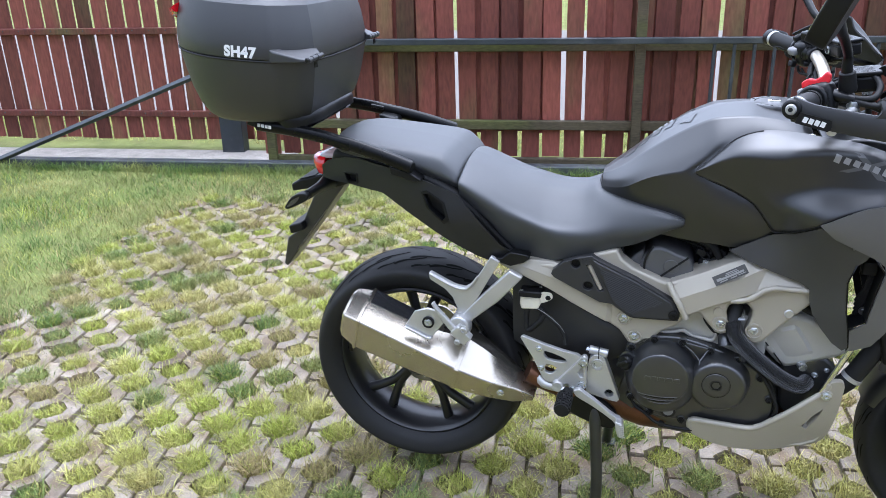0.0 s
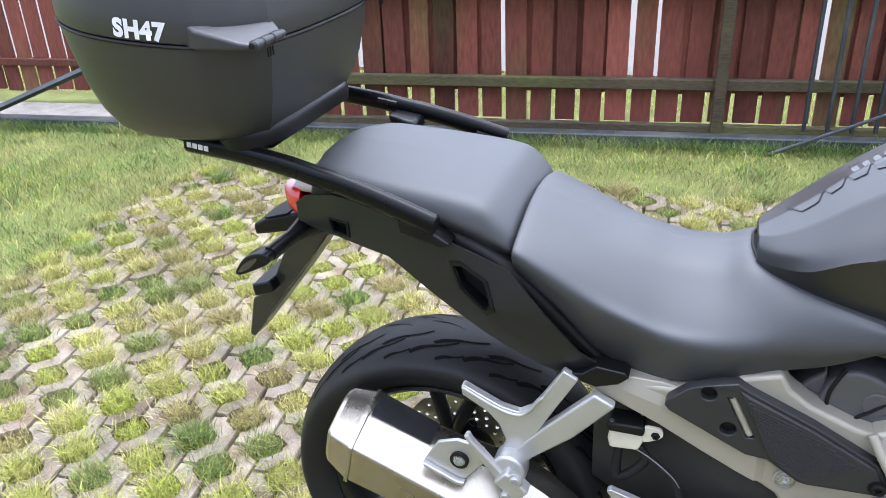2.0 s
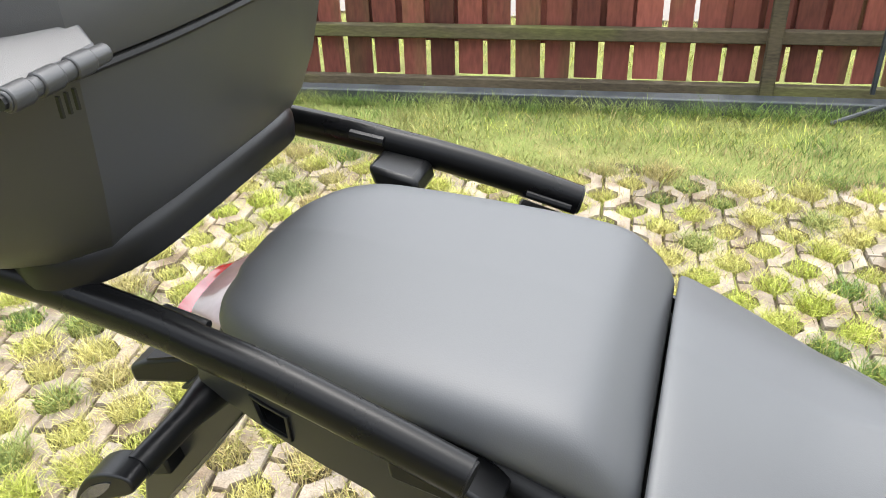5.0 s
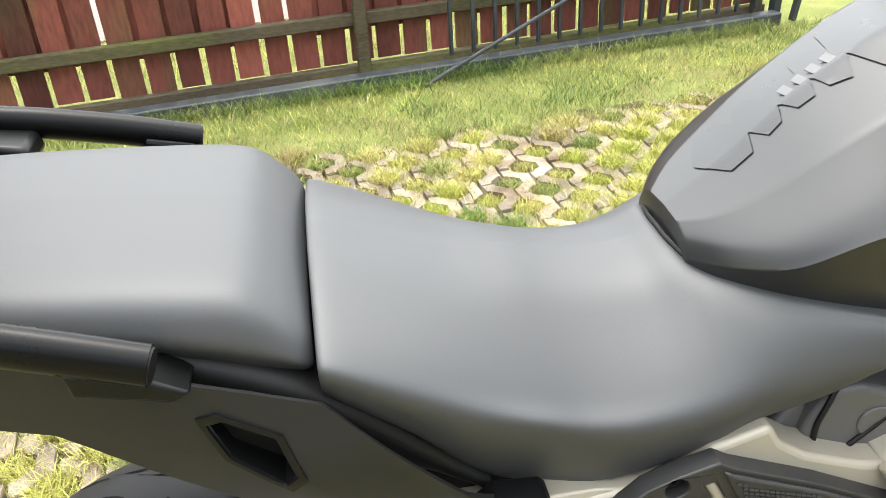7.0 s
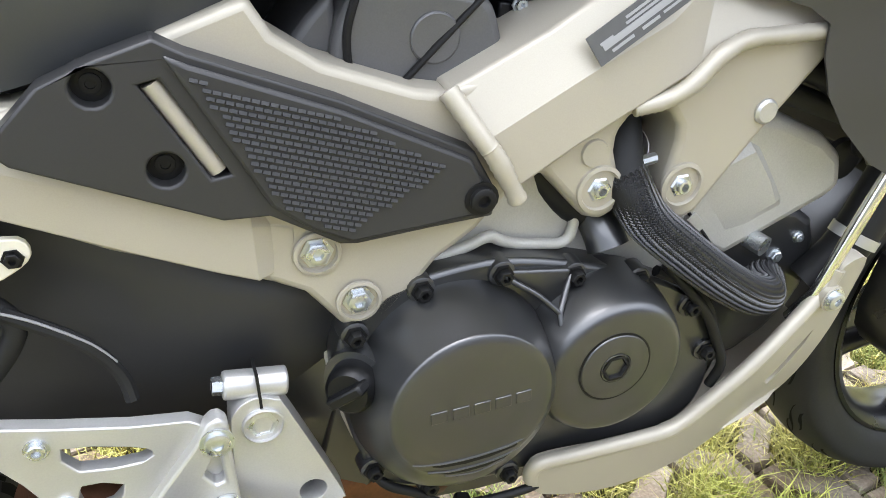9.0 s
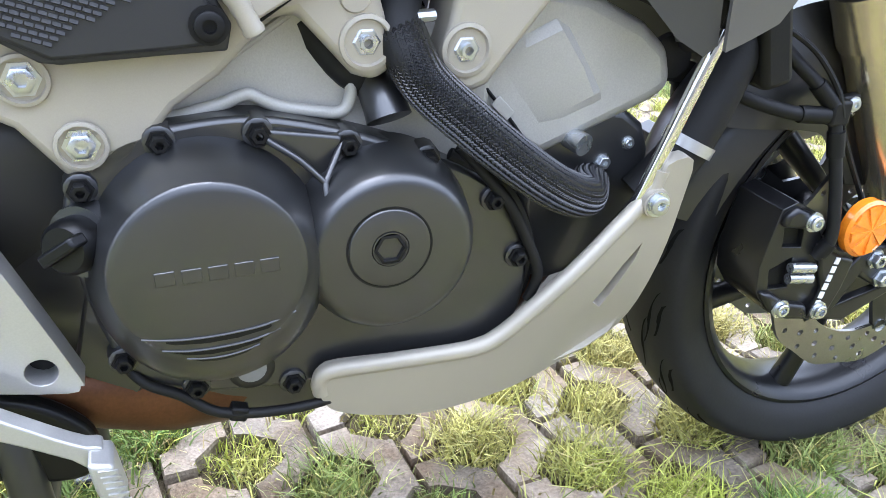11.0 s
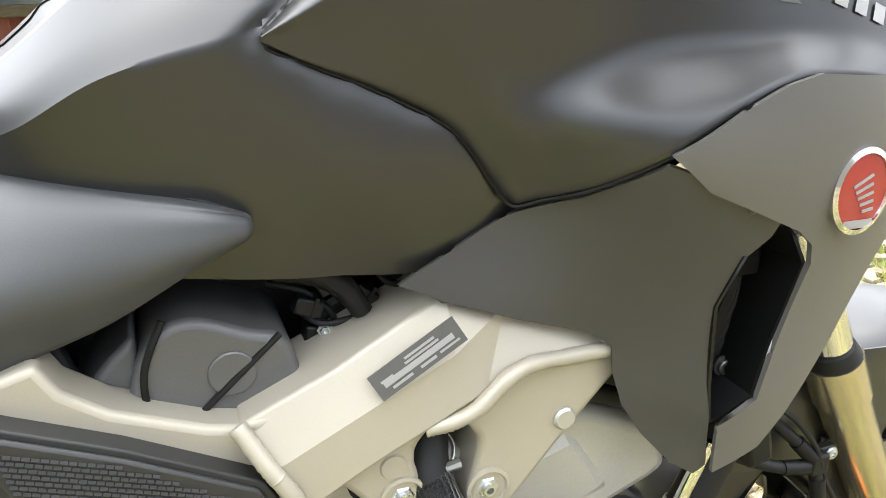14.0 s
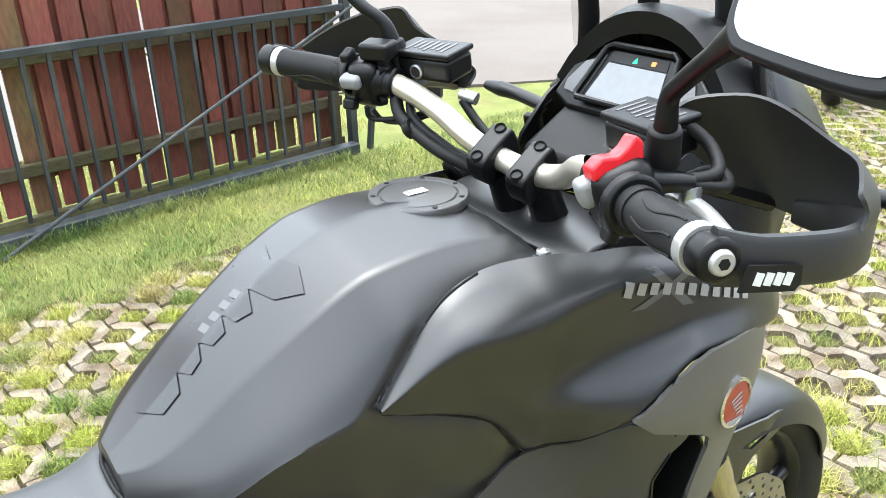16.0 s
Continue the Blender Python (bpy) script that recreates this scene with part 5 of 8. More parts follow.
for k in range(7):
    a = k * 0.898
    part("cap_bolt", lathe([(0.0028, 0), (0.0028, 0.0016), (0.0001, 0.0016)], (0.808 + 0.0485 * math.cos(a), 0.017 + 0.0485 * math.sin(a), 1.0612), "z", 10), M_DARK, cap)


def on_mesh(ob, origin, way):
    """Where a ray meets a part's mesh, in the model's coordinates."""
    base = BASE.get(ob.name, Vector((0, 0, 0)))
    bm = bmesh.new()
    bm.from_mesh(ob.data)
    tree = BVHTree.FromBMesh(bm)
    bm.free()
    return lambda o: (lambda hit: hit + base if hit else None)(tree.ray_cast(Vector(o) - base, Vector(way))[0])


tank_hit = on_mesh(tank, None, (0, 0, -1))


# pad on the tank's back: a spine with side barbs
pad_half = [(0.634, 0.0), (0.646, -0.040), (0.634, -0.074), (0.613, -0.052), (0.603, -0.014), (0.594, -0.042), (0.580, -0.034), (0.575, -0.010), (0.569, -0.033), (0.556, -0.032), (0.549, -0.012), (0.543, -0.032), (0.532, -0.034), (0.524, -0.014), (0.518, -0.037), (0.500, -0.038), (0.488, -0.014), (0.484, 0.0)]
outline = [(x, y + 0.017) for x, y in pad_half + [(x, -y) for x, y in pad_half[-2:0:-1]]]
bm = flat(outline)
for axis in (0, 2):
    for k in range(-8, 90):
        co, no = [0, 0, 0], [0, 0, 0]
        co[axis], no[axis] = k * 0.0085, 1
        bmesh.ops.bisect_plane(bm, geom=bm.verts[:] + bm.edges[:] + bm.faces[:], plane_co=co, plane_no=no)
for v in bm.verts:
    v.co = tank_hit((v.co.x, v.co.z, 1.3)) + Vector((-0.0008, 0, 0.0010))
bmesh.ops.recalc_face_normals(bm, faces=bm.faces)
if sum(f.normal.z for f in bm.faces) < 0:
    bmesh.ops.reverse_faces(bm, faces=bm.faces)
pad = part("tank_pad", bm, M_TANKPAD, tank, "glossy dark tank protector pad", smooth=180)
for k in range(4):
    c = tank_hit((0.560 + 0.0115 * k, 0.012, 1.3))
    n = (tank_hit((0.570 + 0.0115 * k, 0.012, 1.3)) - c).normalized()
    part("print_bar", moved(block((0.0085, 0.016, 0.0008), pose(0, 0, 0)), Matrix.Translation(c + Vector((-0.0012, 0, 0.0016))) @ pose(0, 0, 0, 0, -math.degrees(math.atan2(n.z, n.x)), 12)), M_GREYPRINT, pad, smooth=0)

lower = [(0.737, 0.768), (0.777, 0.788), (0.819, 0.812), (0.862, 0.830), (0.899, 0.860), (0.926, 0.850), (0.962, 0.835), (0.998, 0.818), (0.992, 0.800), (0.975, 0.780), (0.967, 0.74), (0.975, 0.668), (0.984, 0.631), (0.992, 0.584), (0.983, 0.575), (0.962, 0.588), (0.936, 0.617), (0.918, 0.645), (0.908, 0.675), (0.905, 0.700), (0.888, 0.712), (0.83, 0.730), (0.77, 0.752)]
greyp = [(0.896, 0.868), (0.945, 0.897), (0.975, 0.911), (1.00, 0.917), (1.07, 0.911), (1.135, 0.896), (1.190, 0.886), (1.160, 0.830), (1.122, 0.775), (1.085, 0.700), (1.052, 0.632), (1.033, 0.600), (0.994, 0.580), (0.987, 0.631), (1.015, 0.655), (1.020, 0.70), (1.030, 0.775), (1.024, 0.792), (1.008, 0.805), (0.962, 0.826), (0.926, 0.842)]
for s in (-1, 1):
    fl = (lambda b: flip_y(b)) if s > 0 else (lambda b: b)
    top_panel = part("side_fairing", fl(upper_sheet()), M_SATIN, bike, "satin black upper side fairing", solid=0.004, smooth=60)
    low_panel = part("lower_fairing", fl(panel(lower, lambda x, z: fair_y(x, z) + 0.005, (), 0.007)), M_LOWFAIR, bike, "matt dark grey plastic lower fairing", solid=0.004, smooth=60)
    grey_panel = part("grey_fairing", fl(panel(greyp, lambda x, z: fair_y(x, z) - 0.002, (), 0.007)), M_GREYPAINT, bike, "matt grey metallic front fairing", solid=0.005, smooth=60)
    part("fairing_liner", fl(panel([(0.87, 0.845), (0.90, 0.885), (0.945, 0.91), (1.00, 0.925), (1.07, 0.915), (1.135, 0.90), (1.19, 0.895), (1.17, 0.855), (1.135, 0.86), (1.07, 0.875), (1.00, 0.885), (0.945, 0.868), (0.905, 0.842), (0.885, 0.830)], lambda x, z: fair_y(x, z) + 0.034, (), 0.02)), M_DARK, top_panel, "dark inner flange", solid=0.003)
    rim_pts = [(x, s * (abs(upper_y(x, z)) - 0.0045), z) for x, z in UP_LOW[::-1] + UP_TOP[1:5]]
    part("panel_gap", tube(rim_pts, 0.0016, 6, 4), M_DARK, top_panel)
    # inner return of the opening
    part("duct_wall", grid_mesh([[(x, s * abs(fair_y(x, z)) - s * d, z) for d in (0.0035, 0.06)] for x, z in [(0.975, 0.785), (0.967, 0.74), (0.975, 0.668), (0.984, 0.631), (1.015, 0.655), (1.020, 0.70), (1.030, 0.775), (1.008, 0.805)]]), M_PLASTIC, low_panel, solid=0.003)
    by = fair_y(1.052, 0.832)
    bs = s * (abs(by) + 0.003)
    badge = part("round_badge", moved(lathe([(0.0275, 0.0), (0.0275, 0.004), (0.024, 0.0055), (0.0235, 0.003), (0.0001, 0.0035)], (0, 0, 0), "z", 32), Matrix.Translation((1.052, bs, 0.832)) @ pose(0, 0, 0, 90 if s < 0 else -90, 0, 0) @ Matrix.Diagonal((0.95, 1.18, 1, 1))), M_CHROME, grey_panel, "oval chrome-rimmed badge")
    part("badge_face", moved(lathe([(0.0235, 0.0036), (0.0001, 0.0042)], (0, 0, 0), "z", 32), Matrix.Translation((1.052, bs, 0.832)) @ pose(0, 0, 0, 90 if s < 0 else -90, 0, 0) @ Matrix.Diagonal((0.95, 1.18, 1, 1))), M_BADGE, badge, "red enamel")
    wing = [moved(block((0.018 - 0.002 * k, 0.0006, 0.0022), pose(0.002 * k, 0, 0, 0, -28 + 5 * k, 0)), Matrix.Translation((1.051, bs + s * 0.0046, 0.840 - 0.0055 * k))) for k in range(5)]
    wing.append(moved(block((0.026, 0.0006, 0.006), pose(0, 0, 0)), Matrix.Translation((1.052, bs + s * 0.0046, 0.808))))
    part("emblem", join(*wing), M_SILVERPRINT, badge, "pale wing-like strokes", smooth=0)
    part("fairing_screw", moved(lathe([(0.008, 0), (0.007, 0.003), (0.003, 0.004), (0.0001, 0.002)], (0, 0, 0), "z", 16), Matrix.Translation((0.873, s * 0.112, 1.0195))), M_ZINC, top_panel)
    # plain slanted blocks for the model lettering, over an X-shaped emblem
    for k in range(11):
        x = 0.914 + 0.0176 * k
        z = 0.9965 - 0.22 * (x - 0.914) - 0.45 * (x - 0.914) ** 2
        w, h, sl = 0.0054, (0.0078 if k == 0 else 0.0058), 0.0022
        ring = [(x - w + sl, z + h + 0.002), (x + w + sl, z + h - 0.002), (x + w - sl, z - h - 0.002), (x - w - sl, z - h + 0.002)]
        part("letter_bar", fl(panel(ring, lambda px, pz: upper_y(px, pz) - 0.0034, (), 0.01)), M_SILVERPRINT, top_panel, smooth=0)
    arms = [panel([(0.942, 1.010), (0.958, 1.008), (1.004, 0.958), (0.988, 0.960)], lambda px, pz: upper_y(px, pz) - 0.0026, (), 0.01),
            panel([(0.918, 0.972), (0.936, 0.970), (1.012, 0.993), (0.996, 0.996)], lambda px, pz: upper_y(px, pz) - 0.0030, (), 0.01)]
    part("cross_emblem", fl(join(*arms)), M_GREYPRINT, top_panel, "grey printed cross emblem", smooth=0)

# engine
engine = part("engine", loft([(0.47, [(0.08, 0.33), (0.10, 0.40), (0.09, 0.52), (0, 0.54)]), (0.56, [(0.10, 0.285), (0.112, 0.40), (0.10, 0.54), (0, 0.56)]), (0.70, [(0.10, 0.262), (0.115, 0.40), (0.10, 0.52), (0, 0.55)]), (0.84, [(0.09, 0.28), (0.110, 0.40), (0.10, 0.49), (0, 0.52)]), (0.90, [(0.06, 0.34), (0.09, 0.41), (0.08, 0.46), (0, 0.48)])], 4, 4), M_ENGBLACK, bike, "black painted crankcase")
cov_out = soft([(0.533, 0.45), (0.536, 0.506), (0.566, 0.535), (0.610, 0.545), (0.662, 0.546), (0.725, 0.530), (0.785, 0.506), (0.842, 0.470), (0.869, 0.415), (0.866, 0.362), (0.842, 0.335), (0.79, 0.320), (0.70, 0.324), (0.610, 0.332), (0.555, 0.364)], 4)
part("cover_flange", slab(cov_out, -0.148, -0.10), M_ENGBLACK, engine, "black engine side cover", bevel=0.004)
part("case_gasket", slab([(0.70 + 1.014 * (x - 0.70), 0.42 + 1.014 * (z - 0.42)) for x, z in cov_out], -0.114, -0.106), M_CAST, engine)


def dome(cx, cz, r, y0, prof, sx=1.0, seg=56):
    bm = lathe([(a * r, -b) for a, b in prof], (0, 0, 0), "y", seg)
    return moved(bm, Matrix.Translation((cx, y0, cz)) @ Matrix.Diagonal((sx, 1, 1, 1)))


def swell(rings, seg=64):
    """A cover of oval rings (centre x, centre z, half width, half height, depth), closed at the last."""
    return grid_mesh([[(cx + a * math.cos(2 * math.pi * k / seg), y, cz + b * math.sin(2 * math.pi * k / seg)) for k in range(seg)] for cx, cz, a, b, y in rings], True, True)


clutch = part("clutch_cover", swell([(0.621, 0.441, 0.0845, 0.097, -0.130), (0.621, 0.441, 0.0835, 0.0955, -0.147), (0.621, 0.443, 0.0805, 0.0915, -0.161), (0.620, 0.447, 0.0762, 0.0850, -0.177), (0.6195, 0.4505, 0.0728, 0.0795, -0.186), (0.619, 0.455, 0.0692, 0.0735, -0.1935), (0.618, 0.460, 0.0655, 0.0672, -0.1995), (0.617, 0.463, 0.0632, 0.0638, -0.2025),
                                     (0.617, 0.4635, 0.0625, 0.0630, -0.2042), (0.617, 0.464, 0.0610, 0.0614, -0.2053), (0.617, 0.464, 0.0560, 0.0565, -0.2068), (0.617, 0.464, 0.040, 0.040, -0.2085), (0.617, 0.464, 0.020, 0.020, -0.2092), (0.617, 0.464, 0.0003, 0.0003, -0.2094)]), M_ENGBLACK, engine, "domed black clutch cover", smooth=50)
alt = part("generator_cover", swell([(0.745, 0.449, 0.073, 0.073, -0.130), (0.745, 0.449, 0.0700, 0.0705, -0.150), (0.744, 0.450, 0.0668, 0.0672, -0.167), (0.744, 0.450, 0.0640, 0.0645, -0.178), (0.7435, 0.451, 0.0610, 0.0612, -0.1850), (0.743, 0.452, 0.0575, 0.0578, -0.1895), (0.743, 0.452, 0.0545, 0.0548, -0.1912), (0.743, 0.452, 0.0520, 0.0522, -0.1918),
                                     (0.742, 0.453, 0.0430, 0.0430, -0.1930), (0.742, 0.453, 0.0003, 0.0003, -0.1930)]), M_ENGBLACK, engine, "round black generator cover", smooth=50)
part("cap_groove", dome(0.739, 0.4585, 0.0315, -0.1925, [(1.0, 0.0), (1.0, 0.0009), (0.95, 0.0009), (0.945, -0.0008)], 1.0, 64), M_DARK, alt, "dark ring groove")
part("cover_disc", dome(0.739, 0.4585, 0.0297, -0.1925, [(1.0, 0.0), (1.0, 0.0010), (0.985, 0.0018), (0.96, 0.0022), (0.46, 0.0022), (0.445, 0.0012), (0.43, 0.0026), (0.40, 0.0026)], 1.0, 64), M_ENGBLACK, alt, "screwed centre cap")
part("cap_hexagon", lathe([(0.0122, 0.002), (0.0122, -0.0020), (0.0100, -0.0024), (0.0092, 0.0), (0.0090, 0.006), (0.0001, 0.006)], (0.739, -0.1935, 0.4585), "y", 6), M_DARK, alt, "black hexagon socket")
# bridge between both covers, ribs and raised bars in place of the maker's mark
part("cover_bridge", slab([(0.656, 0.540), (0.664, 0.532), (0.699, 0.500), (0.699, 0.484), (0.706, 0.492), (0.722, 0.518), (0.716, 0.530)], -0.154, -0.13), M_ENGBLACK, engine, bevel=0.003, segs=3)
for pts in ([(0.656, -0.151, 0.541), (0.665, -0.1555, 0.532), (0.684, -0.163, 0.519), (0.700, -0.170, 0.503)], [(0.720, -0.150, 0.527), (0.711, -0.158, 0.517), (0.700, -0.170, 0.503)], [(0.700, -0.170, 0.503), (0.6995, -0.175, 0.494), (0.699, -0.177, 0.484)]):
    part("cover_ridge", tube(pts, 0.0024, 10), M_ENGBLACK, engine, "rounded cast ridge")
clutch_hit = on_mesh(clutch, None, (0, 1, 0))
for k, (half, zc) in enumerate(((0.0500, 0.4245), (0.0385, 0.4135), (0.0240, 0.4030))):
    line = [(0.6195 + half * f, -0.30, zc + 0.001 * f - 0.0045 * (1 - f * f) * half / 0.05) for f in (-1, -0.6, -0.2, 0.2, 0.6, 1)]
    up = [clutch_hit(q) for q in line]
    low = [clutch_hit((q[0], q[1], q[2] - 0.0050 * (1 - abs(f) ** 3))) for q, f in zip(line, (-1, -0.6, -0.2, 0.2, 0.6, 1))]
    # the highlight on each stripe's upper edge, put in as a paler rod
    part("cover_stripe", tube([q + Vector((0, -0.0003, 0)) for q in up if q], 0.0009, 6), M_CAP, clutch, "paler line for the highlight on a cut stripe's edge")
    part("stripe_field", grid_mesh([[tuple(a + Vector((0, -0.0005, 0))), tuple(b + Vector((0, -0.0005, 0)))] for a, b in zip(up, low) if a and b]), M_DARK, clutch, solid=0.0006)
mark = []
for k in range(5):
    q = clutch_hit((0.589 + 0.0162 * k, -0.30, 0.4668))
    mark.append(moved(block((0.0125, 0.0016, 0.0100), pose(0, 0, 0, 0, -1, 0)), Matrix.Translation(q)))
part("maker_mark", join(*mark), M_ENGBLACK, clutch, "raised plain bars", bevel=0.0006)
for x, z in ((0.597, 0.536), (0.660, 0.536), (0.721, 0.522), (0.780, 0.505), (0.835, 0.466), (0.859, 0.413), (0.546, 0.509), (0.553, 0.375), (0.60, 0.342), (0.672, 0.330)):
    lug = part("cover_lug", lathe([(0.0115, 0.012), (0.0105, -0.003), (0.0088, -0.004), (0.0001, -0.004)], (x, -0.148, z), "y", 14), M_ENGBLACK, engine)
    part("cover_bolt", bolt_mesh(x, -0.152, z, 0.0064, True, 0.008), M_DARK, lug)
filler = part("oil_filler", tube([(0.566, -0.130, 0.470), (0.548, -0.152, 0.475), (0.541, -0.162, 0.477)], [0.030, 0.025, 0.024], 20), M_ENGBLACK, engine, "black oil filler neck")
cap_m = Matrix.Translation((0.539, -0.166, 0.478)) @ Vector((-0.5, -0.82, 0.16)).to_track_quat("Z", "Y").to_matrix().to_4x4()
part("filler_cap", moved(lathe([(0.0001, 0.014), (0.0145, 0.014), (0.0175, 0.011), (0.0185, 0.004), (0.0185, -0.006)], (0, 0, 0), "z", 28), cap_m), M_PLASTIC, filler, "black screw cap")
part("cap_grip", moved(slab([(-0.018, 0.010), (-0.014, 0.022), (0.014, 0.022), (0.018, 0.010)], -0.0042, 0.0042), cap_m @ pose(0, 0, 0, 0, 0, 35)), M_PLASTIC, filler, bevel=0.002)
part("sight_glass", lathe([(0.018, 0), (0.018, -0.006), (0.014, -0.008), (0.0001, -0.006)], (0.641, -0.146, 0.350), "y", 20), M_RIM, engine, "oil sight glass in a black ring")
part("sight_pane", lathe([(0.0130, -0.0075), (0.0001, -0.0085)], (0.641, -0.146, 0.350), "y", 20), M_GREYSW, engine, "pale oil sight pane")

# upper crankcase and cylinders in cast aluminium
part("upper_crankcase", slab([(0.585, 0.530), (0.600, 0.565), (0.655, 0.614), (0.70, 0.640), (0.80, 0.600), (0.842, 0.552), (0.840, 0.500), (0.80, 0.47), (0.585, 0.49)], -0.121, -0.02), M_CAST, engine, "bare cast aluminium", bevel=0.006)
part("case_rib", tube([(0.603, -0.124, 0.542), (0.621, -0.126, 0.546), (0.641, -0.127, 0.5505), (0.652, -0.128, 0.5550), (0.660, -0.128, 0.5560), (0.668, -0.128, 0.5510), (0.681, -0.127, 0.5450), (0.705, -0.127, 0.5400), (0.720, -0.127, 0.5380), (0.728, -0.127, 0.5440), (0.731, -0.126, 0.562), (0.729, -0.123, 0.590)], 0.0046, 10), M_CAST, engine)
part("drain_hose", tube([(0.552, -0.140, 0.366), (0.565, -0.150, 0.352), (0.588, -0.153, 0.338), (0.614, -0.156, 0.318), (0.657, -0.156, 0.309), (0.700, -0.154, 0.309), (0.74, -0.14, 0.312)], 0.0042, 10), M_RUBBER, engine, "thin black drain hose")
part("hose_clip", block((0.014, 0.012, 0.012), pose(0.628, -0.154, 0.314, 0, 20, 0)), M_DARK, engine, bevel=0.002)
part("breather_hose", tube([(0.806, -0.150, 0.512), (0.828, -0.154, 0.486), (0.849, -0.156, 0.459), (0.866, -0.156, 0.425), (0.877, -0.155, 0.396), (0.872, -0.150, 0.370)], 0.0046, 10), M_RUBBER, engine, "thin black breather hose")
part("filler_neck", tube([(0.748, -0.118, 0.560), (0.752, -0.135, 0.545), (0.754, -0.142, 0.535)], [0.014, 0.016, 0.017], 16, 3), M_ENGBLACK, engine)
part("case_rib", tube([(0.625, -0.1215, 0.565), (0.690, -0.1215, 0.607)], 0.003, 8), M_CAST, engine)
head = part("front_cylinder_head", slab([(0.812, 0.550), (0.835, 0.582), (0.869, 0.622), (0.923, 0.613), (0.978, 0.586), (1.002, 0.565), (1.010, 0.532), (0.990, 0.520), (0.887, 0.480), (0.868, 0.492)], -0.118, 0.02), M_CAST, engine, "cast aluminium cylinder head cover", bevel=0.012, segs=3)
part("head_panel", grid_mesh([[(0.842, -0.1165, 0.568), (0.868, -0.1180, 0.583), (0.893, -0.1165, 0.596), (0.903, -0.1165, 0.596)], [(0.845, -0.1172, 0.560), (0.868, -0.1215, 0.574), (0.896, -0.1255, 0.587), (0.906, -0.1175, 0.587)], [(0.864, -0.1172, 0.533), (0.888, -0.1215, 0.545), (0.917, -0.1255, 0.557), (0.926, -0.1175, 0.557)],
                              [(0.880, -0.1172, 0.510), (0.903, -0.1205, 0.520), (0.931, -0.1225, 0.533), (0.940, -0.1175, 0.534)], [(0.884, -0.1165, 0.502), (0.907, -0.1165, 0.511), (0.936, -0.1165, 0.522), (0.944, -0.1165, 0.526)]]), M_CAST, head, "raised cast field", smooth=20)
part("head_joint", tube([(0.823, -0.1185, 0.562), (0.858, -0.1190, 0.520), (0.885, -0.118, 0.484)], 0.0016, 6), M_DARK, head)
part("head_plug", lathe([(0.020, 0), (0.019, -0.006), (0.0001, -0.008)], (1.008, -0.105, 0.556), "y", 18), M_DARK, head)
part("cast_mark", block((0.020, 0.002, 0.010), pose(0.852, -0.1210, 0.528, 0, 45, 0)), M_CAST, head, bevel=0.001)
rear = part("rear_cylinder_head", slab(soft([(0.548, 0.660), (0.553, 0.712), (0.566, 0.738), (0.580, 0.751), (0.602, 0.752), (0.634, 0.738), (0.658, 0.730), (0.668, 0.706), (0.672, 0.665), (0.640, 0.635), (0.58, 0.635)], 3), -0.1205, 0.05), M_GREYCOVER, engine, "dark grey rear cylinder cover", bevel=0.007, segs=3)
part("cover_cap", lathe([(0.0172, 0.002), (0.0172, -0.0012), (0.0160, -0.0022), (0.0001, -0.0018)], (0.620, -0.1205, 0.708), "y", 28), M_GREYCOVER, rear)
part("cover_rib", tube([(0.6555, -0.119, 0.7325), (0.620, -0.1222, 0.7025), (0.588, -0.1222, 0.6735)], 0.0026, 8, 1, False), M_DARK, rear, "dark seal in a groove")
part("cover_seam", tube([(0.577, -0.117, 0.754), (0.567, -0.1215, 0.735), (0.561, -0.1222, 0.715), (0.562, -0.1222, 0.690), (0.570, -0.1222, 0.668)], 0.0028, 8), M_DARK, rear, "dark seal")
part("cover_wing", slab([(0.512, 0.694), (0.540, 0.726), (0.558, 0.742), (0.560, 0.700), (0.556, 0.672), (0.535, 0.672)], -0.108, 0.02), M_GREYCOVER, rear, bevel=0.006, segs=3)
part("throttle_body", lathe([(0.026, 0.03), (0.026, -0.01), (0.020, -0.012), (0.018, -0.004), (0.0001, -0.004)], (0.715, -0.07, 0.715), "y", 20), M_DARK, engine)
for pts, r in (([(0.66, -0.08, 0.765), (0.70, -0.09, 0.755), (0.735, -0.09, 0.715), (0.76, -0.08, 0.70)], 0.008), ([(0.50, -0.08, 0.735), (0.515, -0.09, 0.70), (0.53, -0.09, 0.66)], 0.008), ([(0.74, -0.05, 0.76), (0.76, -0.07, 0.74), (0.80, -0.07, 0.75)], 0.006), ([(0.90, -0.12, 0.665), (0.95, -0.13, 0.645), (1.0, -0.13, 0.60), (1.02, -0.12, 0.57)], 0.012), ([(0.89, -0.12, 0.645), (0.94, -0.12, 0.625), (1.0, -0.12, 0.60)], 0.010), ([(0.70, -0.11, 0.60), (0.73, -0.12, 0.565), (0.77, -0.12, 0.545)], 0.012)):
    part("rubber_hose", tube(pts, r, 10), M_RUBBER, engine)
for k, pts in enumerate(([(0.640, -0.060, 0.775), (0.672, -0.092, 0.772), (0.706, -0.098, 0.756), (0.722, -0.095, 0.730)], [(0.655, -0.07, 0.752), (0.680, -0.085, 0.748), (0.700, -0.085, 0.728), (0.705, -0.08, 0.705)], [(0.700, -0.08, 0.785), (0.730, -0.09, 0.772), (0.760, -0.085, 0.768)], [(0.672, -0.075, 0.735), (0.690, -0.09, 0.722), (0.716, -0.09, 0.722)], [(0.735, -0.07, 0.775), (0.742, -0.085, 0.750), (0.760, -0.085, 0.742)])):
    part("wire", tube(pts, 0.0085 if k == 0 else 0.0028, 10), M_RUBBER, engine)
